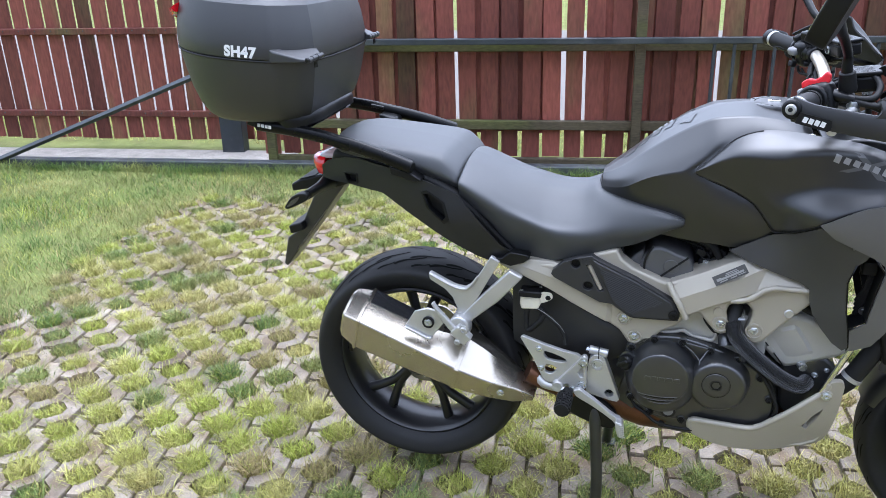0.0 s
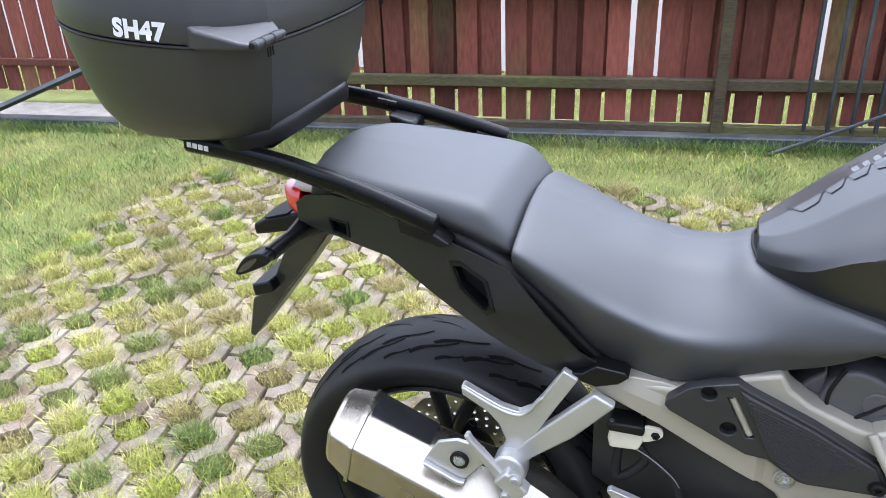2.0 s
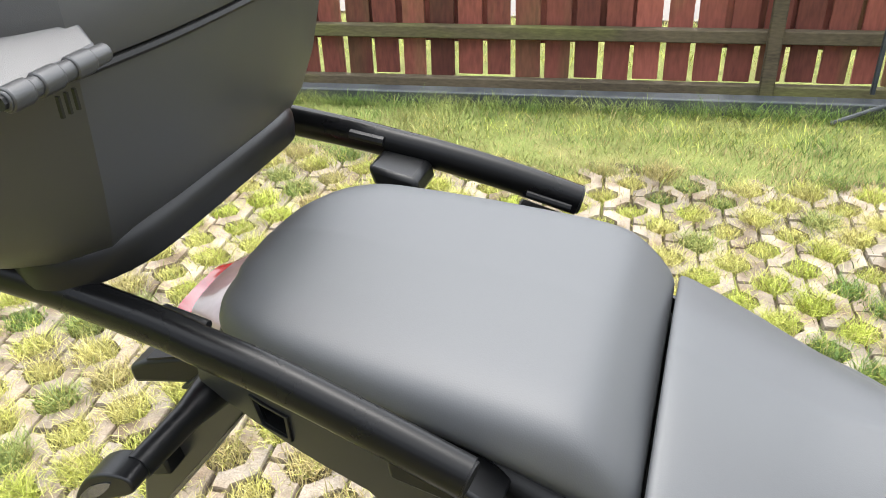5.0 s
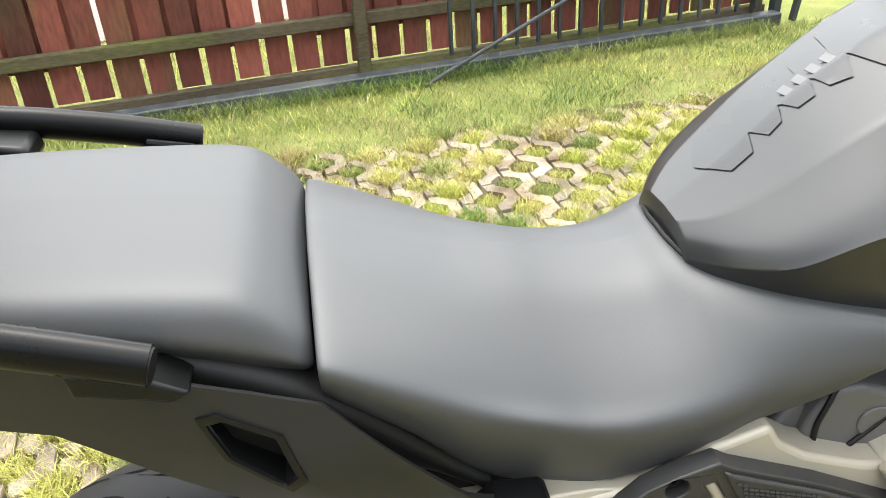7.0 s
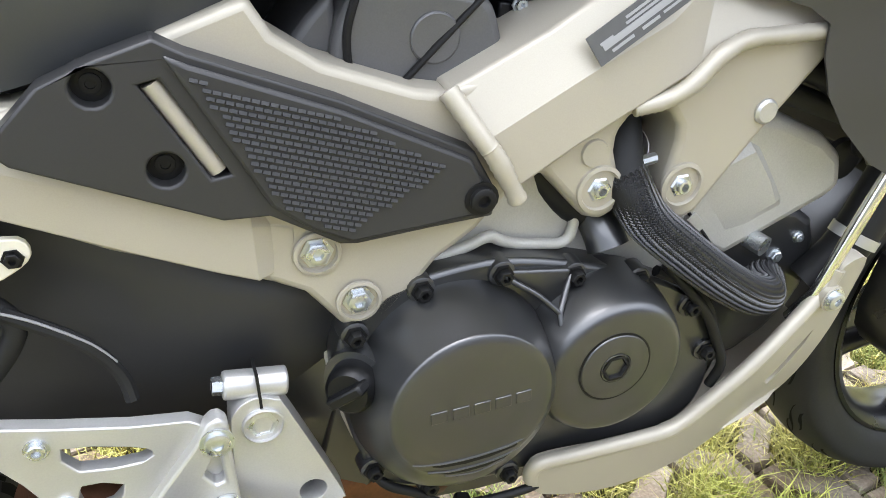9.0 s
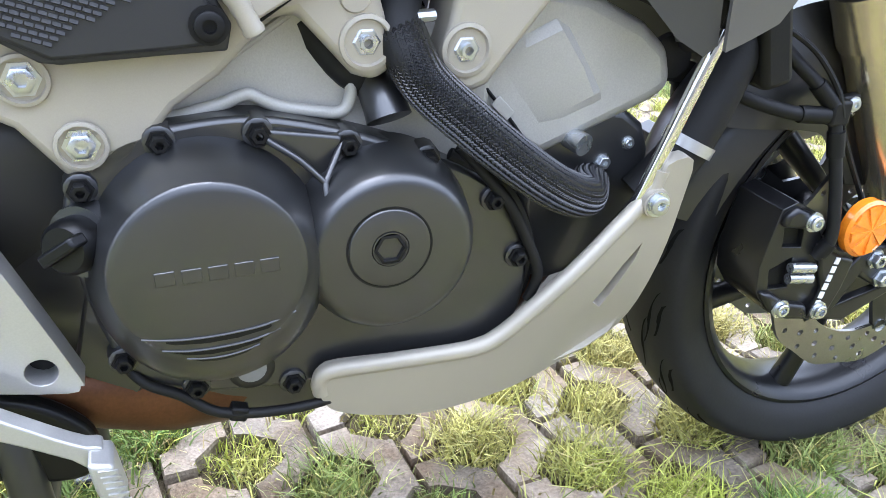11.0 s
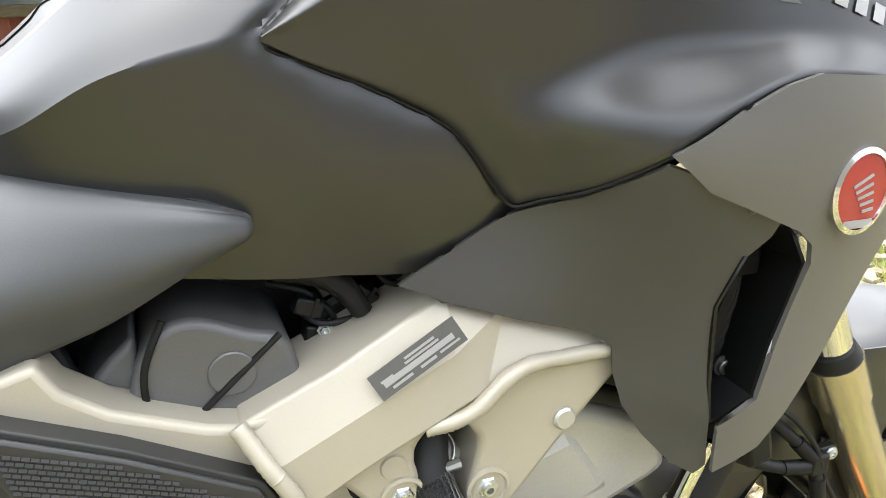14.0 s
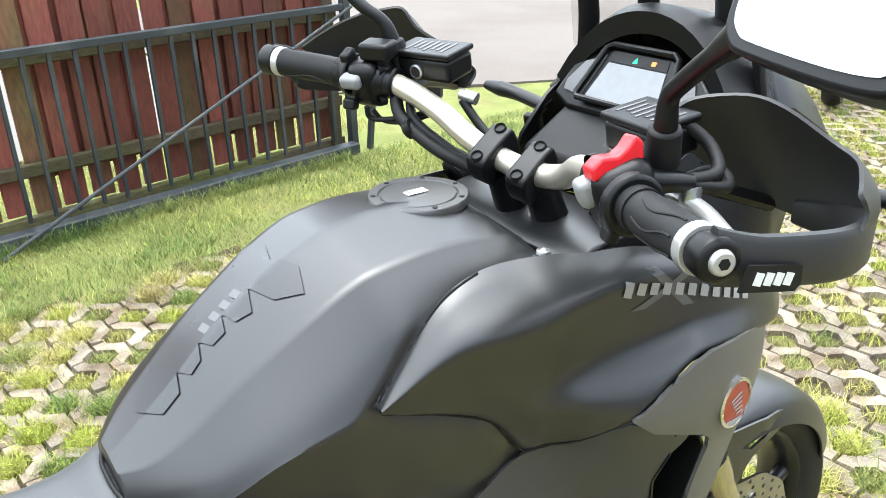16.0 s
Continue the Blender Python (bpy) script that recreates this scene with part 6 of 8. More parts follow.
for x, y, z, r in ((0.682, -0.088, 0.738, 20), (0.700, -0.082, 0.752, -25), (0.727, -0.080, 0.738, 40), (0.690, -0.078, 0.710, 10)):
    plug = part("connector", block((0.022, 0.018, 0.014), pose(x, y, z, 0, r, 0)), M_PLASTIC, engine, "black cable connector", bevel=0.002)
    part("connector_rib", block((0.003, 0.020, 0.016), pose(x + 0.004, y, z, 0, r, 0)), M_DARK, plug)
for x, z in ((0.702, 0.777), (0.694, 0.716), (0.716, 0.764)):
    part("small_bolt", bolt_mesh(x, -0.09, z, 0.0048, True, 0.005), M_ZINC, engine)
part("inner_shroud", slab(soft([(0.42, 0.60), (0.50, 0.77), (0.66, 0.80), (0.86, 0.78), (0.94, 0.70), (0.90, 0.60), (0.74, 0.56), (0.6, 0.56)], 3), -0.03, 0.10), M_DARK, engine, "dark airbox and wiring behind the frame")

# braided coolant hose
HOSE = [(0.772, -0.085, 0.660), (0.768, -0.115, 0.630), (0.762, -0.140, 0.596), (0.774, -0.156, 0.566), (0.806, -0.164, 0.535), (0.846, -0.164, 0.501), (0.886, -0.158, 0.472), (0.918, -0.145, 0.456), (0.936, -0.120, 0.456)]
hose = part("coolant_hose", tube(HOSE[1:], 0.0172, 18, 6), M_RUBBER, engine, "black braided sleeve hose")
path = curve_pts(HOSE[2:], 40)
ats, gone, last = [], 0.0, path[0]
for i, q in enumerate(path[:-1]):
    gone += (q - last).length
    last = q
    if gone >= 0.0021 * len(ats):
        ats.append((q, (path[i + 1] - q).normalized()))
weave = bmesh.new()
for i, (q, t) in enumerate(ats):
    u = t.cross(Vector((0, 1, 0))).normalized()
    v = u.cross(t)
    for k in range(44):
        a = 2 * math.pi * k / 44
        out, side = math.cos(a) * u + math.sin(a) * v, math.cos(a) * v - math.sin(a) * u
        way = (t * 0.78 + side * (0.62 if k % 2 else -0.62)).normalized()
        wide = way.cross(out)
        mid = q + out * 0.0174
        ring = [weave.verts.new(mid + way * (0.0019 * l) + wide * (0.00058 * w) + out * h) for l, w, h in ((-1, -1, -0.0003), (1, -1, -0.0003), (1, 1, -0.0003), (-1, 1, -0.0003), (-0.6, 0, 0.0007), (0.6, 0, 0.0007))]
        for f in ((0, 1, 5, 4), (2, 3, 4, 5), (1, 2, 5), (3, 0, 4)):
            weave.faces.new([ring[j] for j in f])
tagged(part("braid", weave, M_BRAID, hose, "raised glossy braid strands"), kind="stuff")
clampm = part("hose_clamp", moved(lathe([(0.0215, -0.005), (0.0225, -0.005), (0.0225, 0.005), (0.0215, 0.005)], (0, 0, 0), "z", 24), Matrix.Translation((0.767, -0.127, 0.613)) @ pose(0, 0, 0, 40, 0, 0) @ Matrix.Diagonal((0.86, 0.86, 1, 1))), M_ALU, hose, "steel hose clamp")
part("clamp_screw", tube([(0.764, -0.146, 0.606), (0.786, -0.142, 0.606)], 0.0045, 8, 1, False), M_ZINC, hose)
part("pipe_union", tube([(0.915, -0.10, 0.497), (0.924, -0.128, 0.493)], 0.0095, 16, 1, False), M_ZINC, engine, "aluminium pipe union")
part("water_pump", slab(soft([(0.885, 0.500), (0.945, 0.520), (0.990, 0.500), (1.000, 0.450), (0.985, 0.405), (0.930, 0.365), (0.885, 0.375)], 2), -0.112, 0.06), M_ENGBLACK, engine, "black water pump housing", bevel=0.008, segs=3)
part("pump_bolt", bolt_mesh(0.952, -0.112, 0.470, 0.006, True, 0.006), M_ZINC, engine)
part("pump_bolt", bolt_mesh(0.975, -0.112, 0.485, 0.0045, False, 0.005), M_ZINC, engine)
part("cable_sheath", tube([(0.80, -0.145, 0.505), (0.842, -0.150, 0.478), (0.868, -0.148, 0.43), (0.872, -0.14, 0.385), (0.868, -0.13, 0.36)], 0.005, 8), M_RUBBER, engine)
part("front_header_pipe", tube([(0.96, -0.03, 0.50), (0.955, -0.06, 0.44), (0.92, -0.07, 0.37), (0.86, -0.06, 0.30)], 0.024, 14), M_PIPE, engine, "dark exhaust header")
# radiators and dark parts behind the fairing
rad = part("radiator", block((0.03, 0.30, 0.26), pose(1.06, 0, 0.66, 0, -14, 0)), M_DARK, bike, "black radiator core", bevel=0.006)
part("fan_ring", moved(lathe([(0.075, -0.012), (0.08, -0.012), (0.08, 0.012), (0.075, 0.012)], (0, 0, 0), "x", 32), Matrix.Translation((1.03, -0.06, 0.68)) @ pose(0, 0, 0, 0, -14, 0)), M_DARK, rad)
for k in range(6):
    part("wiring", tube([(1.0, -0.14 + 0.01 * k, 0.80), (1.015 + 0.004 * k, -0.16, 0.74), (1.0, -0.15, 0.68 - 0.01 * k)], 0.004, 6), M_RUBBER, rad)
part("connector", block((0.03, 0.03, 0.03), pose(1.01, -0.165, 0.765)), M_DARK, rad, bevel=0.004)
part("fairing_bolt", bolt_mesh(1.014, -0.165, 0.664, 0.007, False), M_CAP, rad)
part("lower_radiator_hose", tube([(1.085, -0.115, 0.600), (1.055, -0.125, 0.545), (1.020, -0.130, 0.480), (0.985, -0.125, 0.44)], 0.021, 16), M_RUBBER, bike, "thick black radiator hose")
part("hose_clamp", moved(lathe([(0.0215, -0.005), (0.023, -0.005), (0.023, 0.005), (0.0215, 0.005)], (0, 0, 0), "z", 24), Matrix.Translation((1.024, -0.130, 0.486)) @ pose(0, 0, 0, 0, 27, 0)), M_ALU, bike)
part("fairing_stay", tube([(1.012, -0.165, 0.590), (0.962, -0.160, 0.455), (0.948, -0.150, 0.425)], 0.0062, 10, 1, False), M_CHROME, bike, "bright steel fairing stay")

# skid plate
skid_y = spline_depth([(0.692, 0.33, -0.162), (0.84, 0.34, -0.166), (0.975, 0.475, -0.168), (1.005, 0.48, -0.165), (0.99, 0.33, -0.130), (0.96, 0.29, -0.120), (0.86, 0.27, -0.142), (0.73, 0.30, -0.158), (0.92, 0.40, -0.17)])
skid = part("skid_plate", panel(soft([(0.690, 0.327), (0.697, 0.343), (0.74, 0.343), (0.820, 0.340), (0.850, 0.353), (0.90, 0.398), (0.970, 0.460), (0.978, 0.485), (1.004, 0.486), (1.006, 0.444), (1.003, 0.38), (0.992, 0.318), (0.970, 0.292), (0.935, 0.284), (0.892, 0.276), (0.84, 0.272), (0.785, 0.272), (0.735, 0.284), (0.704, 0.297), (0.693, 0.312)], 3), skid_y,
                                  [[(0.972, 0.412), (0.955, 0.393), (0.934, 0.357), (0.946, 0.346), (0.953, 0.362), (0.969, 0.396)]], 0.02), M_SILVER, bike, "champagne silver engine guard plate", solid=0.012, smooth=60)
part("skid_rim", tube([(x, skid_y(x, z) + 0.0052, z) for x, z in [(0.693, 0.318), (0.692, 0.330), (0.700, 0.3405), (0.74, 0.3410), (0.815, 0.3385), (0.840, 0.345), (0.862, 0.362), (0.90, 0.396), (0.940, 0.432), (0.968, 0.457), (0.976, 0.480)]], 0.0072, 12, 5), M_SILVER, skid, "rolled edge")
part("skid_belly", loft([(0.75, [(0.02, 0.282), (0.110, 0.290), (0.115, 0.297), (0, 0.298)]), (0.85, [(0.02, 0.262), (0.115, 0.270), (0.125, 0.285), (0, 0.285)]), (0.97, [(0.02, 0.285), (0.11, 0.292), (0.12, 0.31), (0, 0.31)]), (1.0, [(0.02, 0.36), (0.10, 0.37), (0.11, 0.39), (0, 0.39)])], 4, 3), M_SILVER, skid)
part("skid_plate_side", flip_y(panel(soft([(0.690, 0.327), (0.74, 0.343), (0.820, 0.340), (0.90, 0.398), (0.970, 0.460), (1.004, 0.486), (0.996, 0.38), (0.965, 0.294), (0.892, 0.273), (0.735, 0.294)], 3), skid_y, (), 0.03)), M_SILVER, skid, solid=0.008)
part("skid_boss", lathe([(0.0130, 0.01), (0.0125, -0.001), (0.0001, -0.001)], (0.972, -0.1705, 0.453), "y", 20), M_SILVER, skid)
part("skid_bolt", bolt_mesh(0.972, -0.1715, 0.453, 0.0080, False, 0.006), M_ZINC, skid)
part("skid_bolt", bolt_mesh(0.765, -0.148, 0.291, 0.008, False, 0.006), M_ZINC, skid)

# rider foot-rest bracket, brake pedal
brk = part("footrest_bracket", slab(soft([(0.4505, 0.462), (0.455, 0.477), (0.463, 0.4835), (0.472, 0.485), (0.484, 0.480), (0.491, 0.469), (0.524, 0.379), (0.524, 0.370), (0.515, 0.3655), (0.455, 0.3795), (0.447, 0.386)], 3), -0.166, -0.142, [circle(0.502, 0.386, 0.0105, 18)]), M_ALU, bike, "satin aluminium footrest plate", bevel=0.0025, segs=3)
part("hole_shade", lathe([(0.0112, 0.0), (0.0112, 0.01), (0.0001, 0.01)], (0.502, -0.156, 0.386), "y", 16), M_DARK, brk)
part("pinch_boss", tube([(0.450, -0.153, 0.4925), (0.494, -0.153, 0.4855)], 0.0105, 18, 1, False), M_ALU, brk, bevel=0.002)
part("pinch_bolt", tube([(0.443, -0.153, 0.4937), (0.451, -0.153, 0.4923)], 0.0066, 6, 1, False), M_ZINC, brk)
part("pinch_slot", slab([(0.4722, 0.504), (0.4742, 0.504), (0.4742, 0.476), (0.4722, 0.476)], -0.1668, -0.1440), M_DARK, brk)
part("pivot_cup", lathe([(0.0150, 0.004), (0.0150, -0.0022), (0.0138, -0.003), (0.0132, 0.008), (0.0001, 0.008)], (0.4725, -0.166, 0.461), "y", 24), M_ALU, brk)
part("cup_nut", lathe([(0.0118, 0.006), (0.0112, 0.0), (0.0080, -0.001), (0.0072, 0.006), (0.0001, 0.006)], (0.4725, -0.166, 0.461), "y", 6), M_ZINC, brk)
arm = part("heel_plate", slab([(0.286, 0.512), (0.292, 0.516), (0.345, 0.500), (0.390, 0.488), (0.425, 0.482), (0.441, 0.470), (0.448, 0.452), (0.446, 0.405), (0.430, 0.395), (0.400, 0.392), (0.372, 0.398), (0.350, 0.400), (0.340, 0.412), (0.318, 0.460)], -0.170, -0.158,
                             [soft([(0.345, 0.483), (0.385, 0.472), (0.398, 0.464), (0.392, 0.457), (0.352, 0.461)], 2), soft([(0.350, 0.448), (0.376, 0.441), (0.366, 0.424), (0.348, 0.426)], 2)]), M_ALU, brk, "satin aluminium heel guard", bevel=0.003, segs=3)
joint = part("heel_joint", slab([(0.434, 0.482), (0.439, 0.4865), (0.445, 0.4865), (0.4495, 0.480), (0.4485, 0.457), (0.449, 0.411), (0.445, 0.401), (0.435, 0.399), (0.426, 0.394), (0.421, 0.383), (0.411, 0.383), (0.406, 0.406), (0.391, 0.400), (0.376, 0.404), (0.382, 0.415), (0.429, 0.472)], -0.181, -0.166,
                               [[(0.435, 0.455), (0.4405, 0.454), (0.4405, 0.431), (0.434, 0.429), (0.427, 0.441)]]), M_ALU, brk, "cast aluminium joint with bolts", bevel=0.003, segs=3)
part("joint_shade", slab([(0.424, 0.458), (0.4435, 0.458), (0.4435, 0.426), (0.424, 0.426)], -0.1600, -0.1560), M_DARK, joint)
for x, z, r in ((0.440, 0.4685, 0.0088), (0.438, 0.4085, 0.0088), (0.417, 0.394, 0.0065)):
    part("seat_ring", lathe([(r + 0.0026, 0.001), (r + 0.0024, -0.0012), (r + 0.0004, -0.0008), (r, 0.002)], (x, -0.181, z), "y", 20), M_ALU, joint)
    part("bolt", bolt_mesh(x, -0.1815, z, r, False, 0.004), M_ZINC, joint)
for x, z in ((0.332, 0.488), (0.338, 0.436)):
    part("bolt", bolt_mesh(x, -0.170, z, 0.006, False, 0.005), M_ZINC, arm)
part("hinge_disc", lathe([(0.0135, 0.02), (0.0135, -0.004), (0.012, -0.006), (0.002, -0.006), (0.0001, -0.0055)], (0.381, -0.182, 0.398), "y", 24), M_ALU, joint)
part("hinge_spring", join(*[lathe([(0.0075, -0.0012), (0.0088, 0), (0.0075, 0.0012)], (0.398, -0.186 - 0.003 * k, 0.392), "y", 12) for k in range(4)]), M_ZINC, joint)
rest = part("footrest", tube([(0.405, -0.186, 0.388), (0.404, -0.205, 0.387), (0.403, -0.265, 0.384)], [0.0135, 0.0155, 0.0165], 18, 4), M_RUBBER, brk, "folding footrest with ribbed rubber")
cleats = []
for k in range(6):
    for q in range(11):
        a = 2 * math.pi * q / 11 + 0.15 * (k % 2)
        cleats.append(moved(block((0.0072, 0.0072, 0.004), pose(0, 0, 0)), Matrix.Translation((0.4035 + 0.0172 * math.sin(a), -0.209 - 0.0095 * k, 0.3865 - 0.0004 * k + 0.0172 * math.cos(a))) @ pose(0, 0, 0, 0, math.degrees(a), 0)))
for piece in cleats:
    part("cleat", piece, M_RUBBER, rest, smooth=0)
pedal = part("brake_pedal", slab(soft([(0.422, 0.401), (0.434, 0.407), (0.440, 0.4045), (0.473, 0.382), (0.505, 0.357), (0.524, 0.344), (0.534, 0.341), (0.531, 0.322), (0.524, 0.322), (0.514, 0.335), (0.463, 0.369), (0.430, 0.386)], 2), -0.201, -0.186), M_ALU, bike, "aluminium rear brake pedal", bevel=0.004, segs=3)
part("toe_pad", slab([(0.524, 0.342), (0.540, 0.338), (0.545, 0.298), (0.531, 0.300), (0.526, 0.318)], -0.218, -0.188), M_ALU, pedal, bevel=0.003)
part("toe_grip", join(*[block((0.013, 0.0016, 0.0022), pose(0.5365 + 0.0009 * k, -0.2185, 0.3345 - 0.0052 * k, 0, 6, 0)) for k in range(7)]), M_ALU, pedal)
part("heat_shield", slab(soft([(0.408, 0.372), (0.440, 0.366), (0.480, 0.352), (0.505, 0.335), (0.523, 0.312), (0.524, 0.290), (0.512, 0.272), (0.476, 0.276), (0.408, 0.304), (0.380, 0.340)], 3), -0.146, -0.128), M_PLASTIC, bike, "matt black shield under the pedal", bevel=0.006, segs=3)
cyl = part("master_cylinder", tube([(0.330, -0.15, 0.40), (0.345, -0.16, 0.388), (0.372, -0.16, 0.383)], 0.012, 12, 3), M_ALU, brk, "rear brake master cylinder")
resb = part("brake_reservoir", slab([(0.281, 0.612), (0.328, 0.612), (0.331, 0.598), (0.324, 0.580), (0.283, 0.577), (0.279, 0.592)], -0.148, -0.118), M_RESERVOIR, bike, "cloudy cream brake fluid reservoir", bevel=0.004, segs=3)
lid = part("reservoir_lid", slab([(0.278, 0.611), (0.276, 0.622), (0.281, 0.626), (0.328, 0.627), (0.332, 0.622), (0.330, 0.611)], -0.153, -0.113), M_DARK, resb, "black screwed lid", bevel=0.003)
for x, y in ((0.284, -0.147), (0.325, -0.121)):
    part("lid_screw", lathe([(0.0035, 0), (0.0035, 0.0015), (0.0001, 0.0015)], (x, y, 0.6265), "z", 10), M_ZINC, lid)
part("reservoir_tab", slab(soft([(0.328, 0.622), (0.352, 0.624), (0.357, 0.612), (0.345, 0.602), (0.328, 0.598)], 3), -0.146, -0.140, [circle(0.347, 0.612, 0.005, 10)]), M_RESERVOIR, resb, bevel=0.001)
part("tab_bolt", bolt_mesh(0.347, -0.146, 0.612, 0.0050, True, 0.004), M_DARK, resb)
part("brake_hose", tube([(0.296, -0.135, 0.580), (0.294, -0.138, 0.545), (0.298, -0.140, 0.520), (0.318, -0.142, 0.535), (0.336, -0.140, 0.562), (0.322, -0.135, 0.582)], 0.0072, 10), M_RUBBER, resb)
part("brake_line", tube([(0.33, -0.142, 0.575), (0.37, -0.145, 0.545), (0.388, -0.145, 0.515), (0.392, -0.15, 0.495)], 0.005, 8), M_RUBBER, bike, "black brake line")
part("wire", tube([(0.315, -0.146, 0.585), (0.345, -0.148, 0.57), (0.375, -0.148, 0.545), (0.388, -0.146, 0.525)], 0.0010, 6), M_GREYSW, bike)
part("side_bracket", slab([(0.505, 0.50), (0.545, 0.515), (0.548, 0.47), (0.515, 0.35), (0.54, 0.30), (0.56, 0.32), (0.575, 0.42), (0.565, 0.51), (0.52, 0.53)], -0.112, -0.10), M_ENGBLACK, bike, bevel=0.003)

# centre stand
stand = part("centre_stand", tube([(0.46, -0.10, 0.37), (0.47, -0.14, 0.30), (0.485, -0.17, 0.12), (0.48, -0.178, 0.012)], 0.0145, 12), M_SATIN, bike, "black tubular centre stand")
part("stand_leg", tube([(0.46, 0.10, 0.37), (0.47, 0.14, 0.30), (0.485, 0.17, 0.12), (0.48, 0.178, 0.012)], 0.0145, 12), M_SATIN, stand)
part("stand_bar", tube([(0.475, -0.15, 0.24), (0.475, 0.15, 0.24)], 0.012, 10, 1, False), M_SATIN, stand)
for s in (-1, 1):
    part("stand_foot", block((0.055, 0.035, 0.012), pose(0.478, s * 0.178, 0.0075)), M_SATIN, stand, bevel=0.003)
part("stand_lever", tube([(0.49, 0.16, 0.24), (0.515, 0.19, 0.20), (0.518, 0.20, 0.13), (0.50, 0.21, 0.10), (0.478, 0.215, 0.12), (0.482, 0.21, 0.18), (0.49, 0.17, 0.22)], 0.009, 10), M_SATIN, stand)

# front fork, fender, caliper
AX = (1.372, 0.293)
for s in (-1, 1):
    fk = part("fork_leg", tube([(1.205, s * 0.103, 0.605), (1.222, s * 0.103, 0.570), (1.336, s * 0.103, 0.350)], [0.0275, 0.0268, 0.026], 20, 6, False), M_FORKGOLD, bike, "pale gold fork outer tube")
    part("fork_tube", tube([(1.10, s * 0.103, 0.835), (1.205, s * 0.103, 0.610)], 0.0215, 20, 1, False), M_CHROME, fk, "chromed fork tube")
    part("dust_seal", tube([(1.199, s * 0.103, 0.619), (1.206, s * 0.103, 0.605)], [0.0245, 0.0290], 20, 1, False), M_RUBBER, fk)
    part("seal_ring", tube([(1.205, s * 0.103, 0.606), (1.228, s * 0.103, 0.558)], 0.0300, 20, 1, False), M_FORKGOLD, fk)
    part("fork_bottom", tube([(1.330, s * 0.103, 0.362), (1.352, s * 0.106, 0.318), (1.372, s * 0.106, 0.285), (1.378, s * 0.106, 0.262)], [0.027, 0.030, 0.032, 0.02], 16, 4), M_RIM, fk, "black fork bottom")
    part("axle_bolt", bolt_mesh(1.366, s * 0.132, 0.282, 0.014, True, 0.012, -1 if s < 0 else 1), M_ZINC, fk)
    cal = part("brake_caliper", slab([(1.163, 0.413), (1.146, 0.407), (1.141, 0.385), (1.133, 0.346), (1.136, 0.318), (1.151, 0.296), (1.174, 0.281), (1.229, 0.269), (1.245, 0.309), (1.253, 0.342), (1.233, 0.350), (1.202, 0.372), (1.189, 0.399)], s * 0.130, s * 0.066,
                                    [[(1.153, 0.388), (1.178, 0.382), (1.180, 0.362), (1.156, 0.366)], [(1.146, 0.342), (1.170, 0.352), (1.172, 0.352), (1.174, 0.318), (1.150, 0.320)]]), M_RIM, fk, "black four-piston brake caliper", bevel=0.006, segs=3)
    part("caliper_arm", slab([(1.196, 0.366), (1.233, 0.346), (1.250, 0.340), (1.243, 0.309), (1.228, 0.272), (1.204, 0.277), (1.216, 0.310), (1.205, 0.335)], s * 0.136, s * 0.12), M_RIM, cal, bevel=0.004, segs=3)
    part("caliper_end", slab([(1.136, 0.320), (1.151, 0.298), (1.176, 0.283), (1.206, 0.278), (1.200, 0.296), (1.170, 0.304), (1.150, 0.318)], s * 0.138, s * 0.12), M_RIM, cal, bevel=0.005, segs=3)
    part("caliper_top", slab([(1.160, 0.410), (1.148, 0.404), (1.146, 0.390), (1.180, 0.384), (1.186, 0.398)], s * 0.137, s * 0.12), M_RIM, cal, bevel=0.005, segs=3)
    part("pad_pack", block((0.034, 0.05, 0.085), pose(1.166, s * 0.098, 0.350, 0, 8, 0)), M_DARK, cal)
    for x, z in ((1.164, 0.299), (1.180, 0.393), (1.215, 0.288)):
        part("caliper_bolt", bolt_mesh(x, s * 0.137, z, 0.0075, False, 0.007, -1 if s < 0 else 1), M_ZINC, cal)
    for z in (0.342, 0.330):
        part("pad_pin", tube([(1.168, s * 0.134, z + 0.001), (1.196, s * 0.136, z - 0.002)], 0.0055, 10, 1, False), M_ZINC, cal)
    part("caliper_bracket", slab([(1.236, 0.262), (1.262, 0.318), (1.288, 0.345), (1.318, 0.338), (1.345, 0.300), (1.337, 0.280), (1.275, 0.252)], s * 0.119, s * 0.106, [[(1.262, 0.274), (1.282, 0.306), (1.316, 0.286)]]), M_RIM, fk, "black caliper bracket", bevel=0.003)
    for x, z in ((1.297, 0.326), (1.313, 0.301)):
        part("bracket_bolt", bolt_mesh(x, s * 0.119, z, 0.0085, True, 0.010, -1 if s < 0 else 1), M_ZINC, fk)
    for k in range(6):
        part("print_bar", block((0.0075, 0.0008, 0.0062), pose(1.213 + 0.0023 * k, s * 0.1367, 0.296 + 0.0095 * k, 0, -76, 0)), M_WHITE, cal, smooth=0)
    rf = part("side_reflector", moved(lathe([(0.029, 0.006), (0.029, -0.003), (0.026, -0.006), (0.025, -0.0045), (0.0001, -0.0075)], (0, 0, 0), "y", 28), Matrix.Translation((1.246, s * 0.140, 0.379)) @ Matrix.Diagonal((0.98, -s, 1.06, 1))), M_AMBER, fk, "oval amber reflector")
    for k in range(8):
        a = k * math.pi / 4
        facet = [(1.246 + 0.024 * math.cos(a + q) * f, 0.379 + 0.026 * math.sin(a + q) * f) for q, f in ((0, 1), (math.pi / 8, 1.02), (0.2, 0.08))]
        part("facet", slab(facet, s * 0.1476, s * 0.143), M_AMBER, rf, smooth=0)
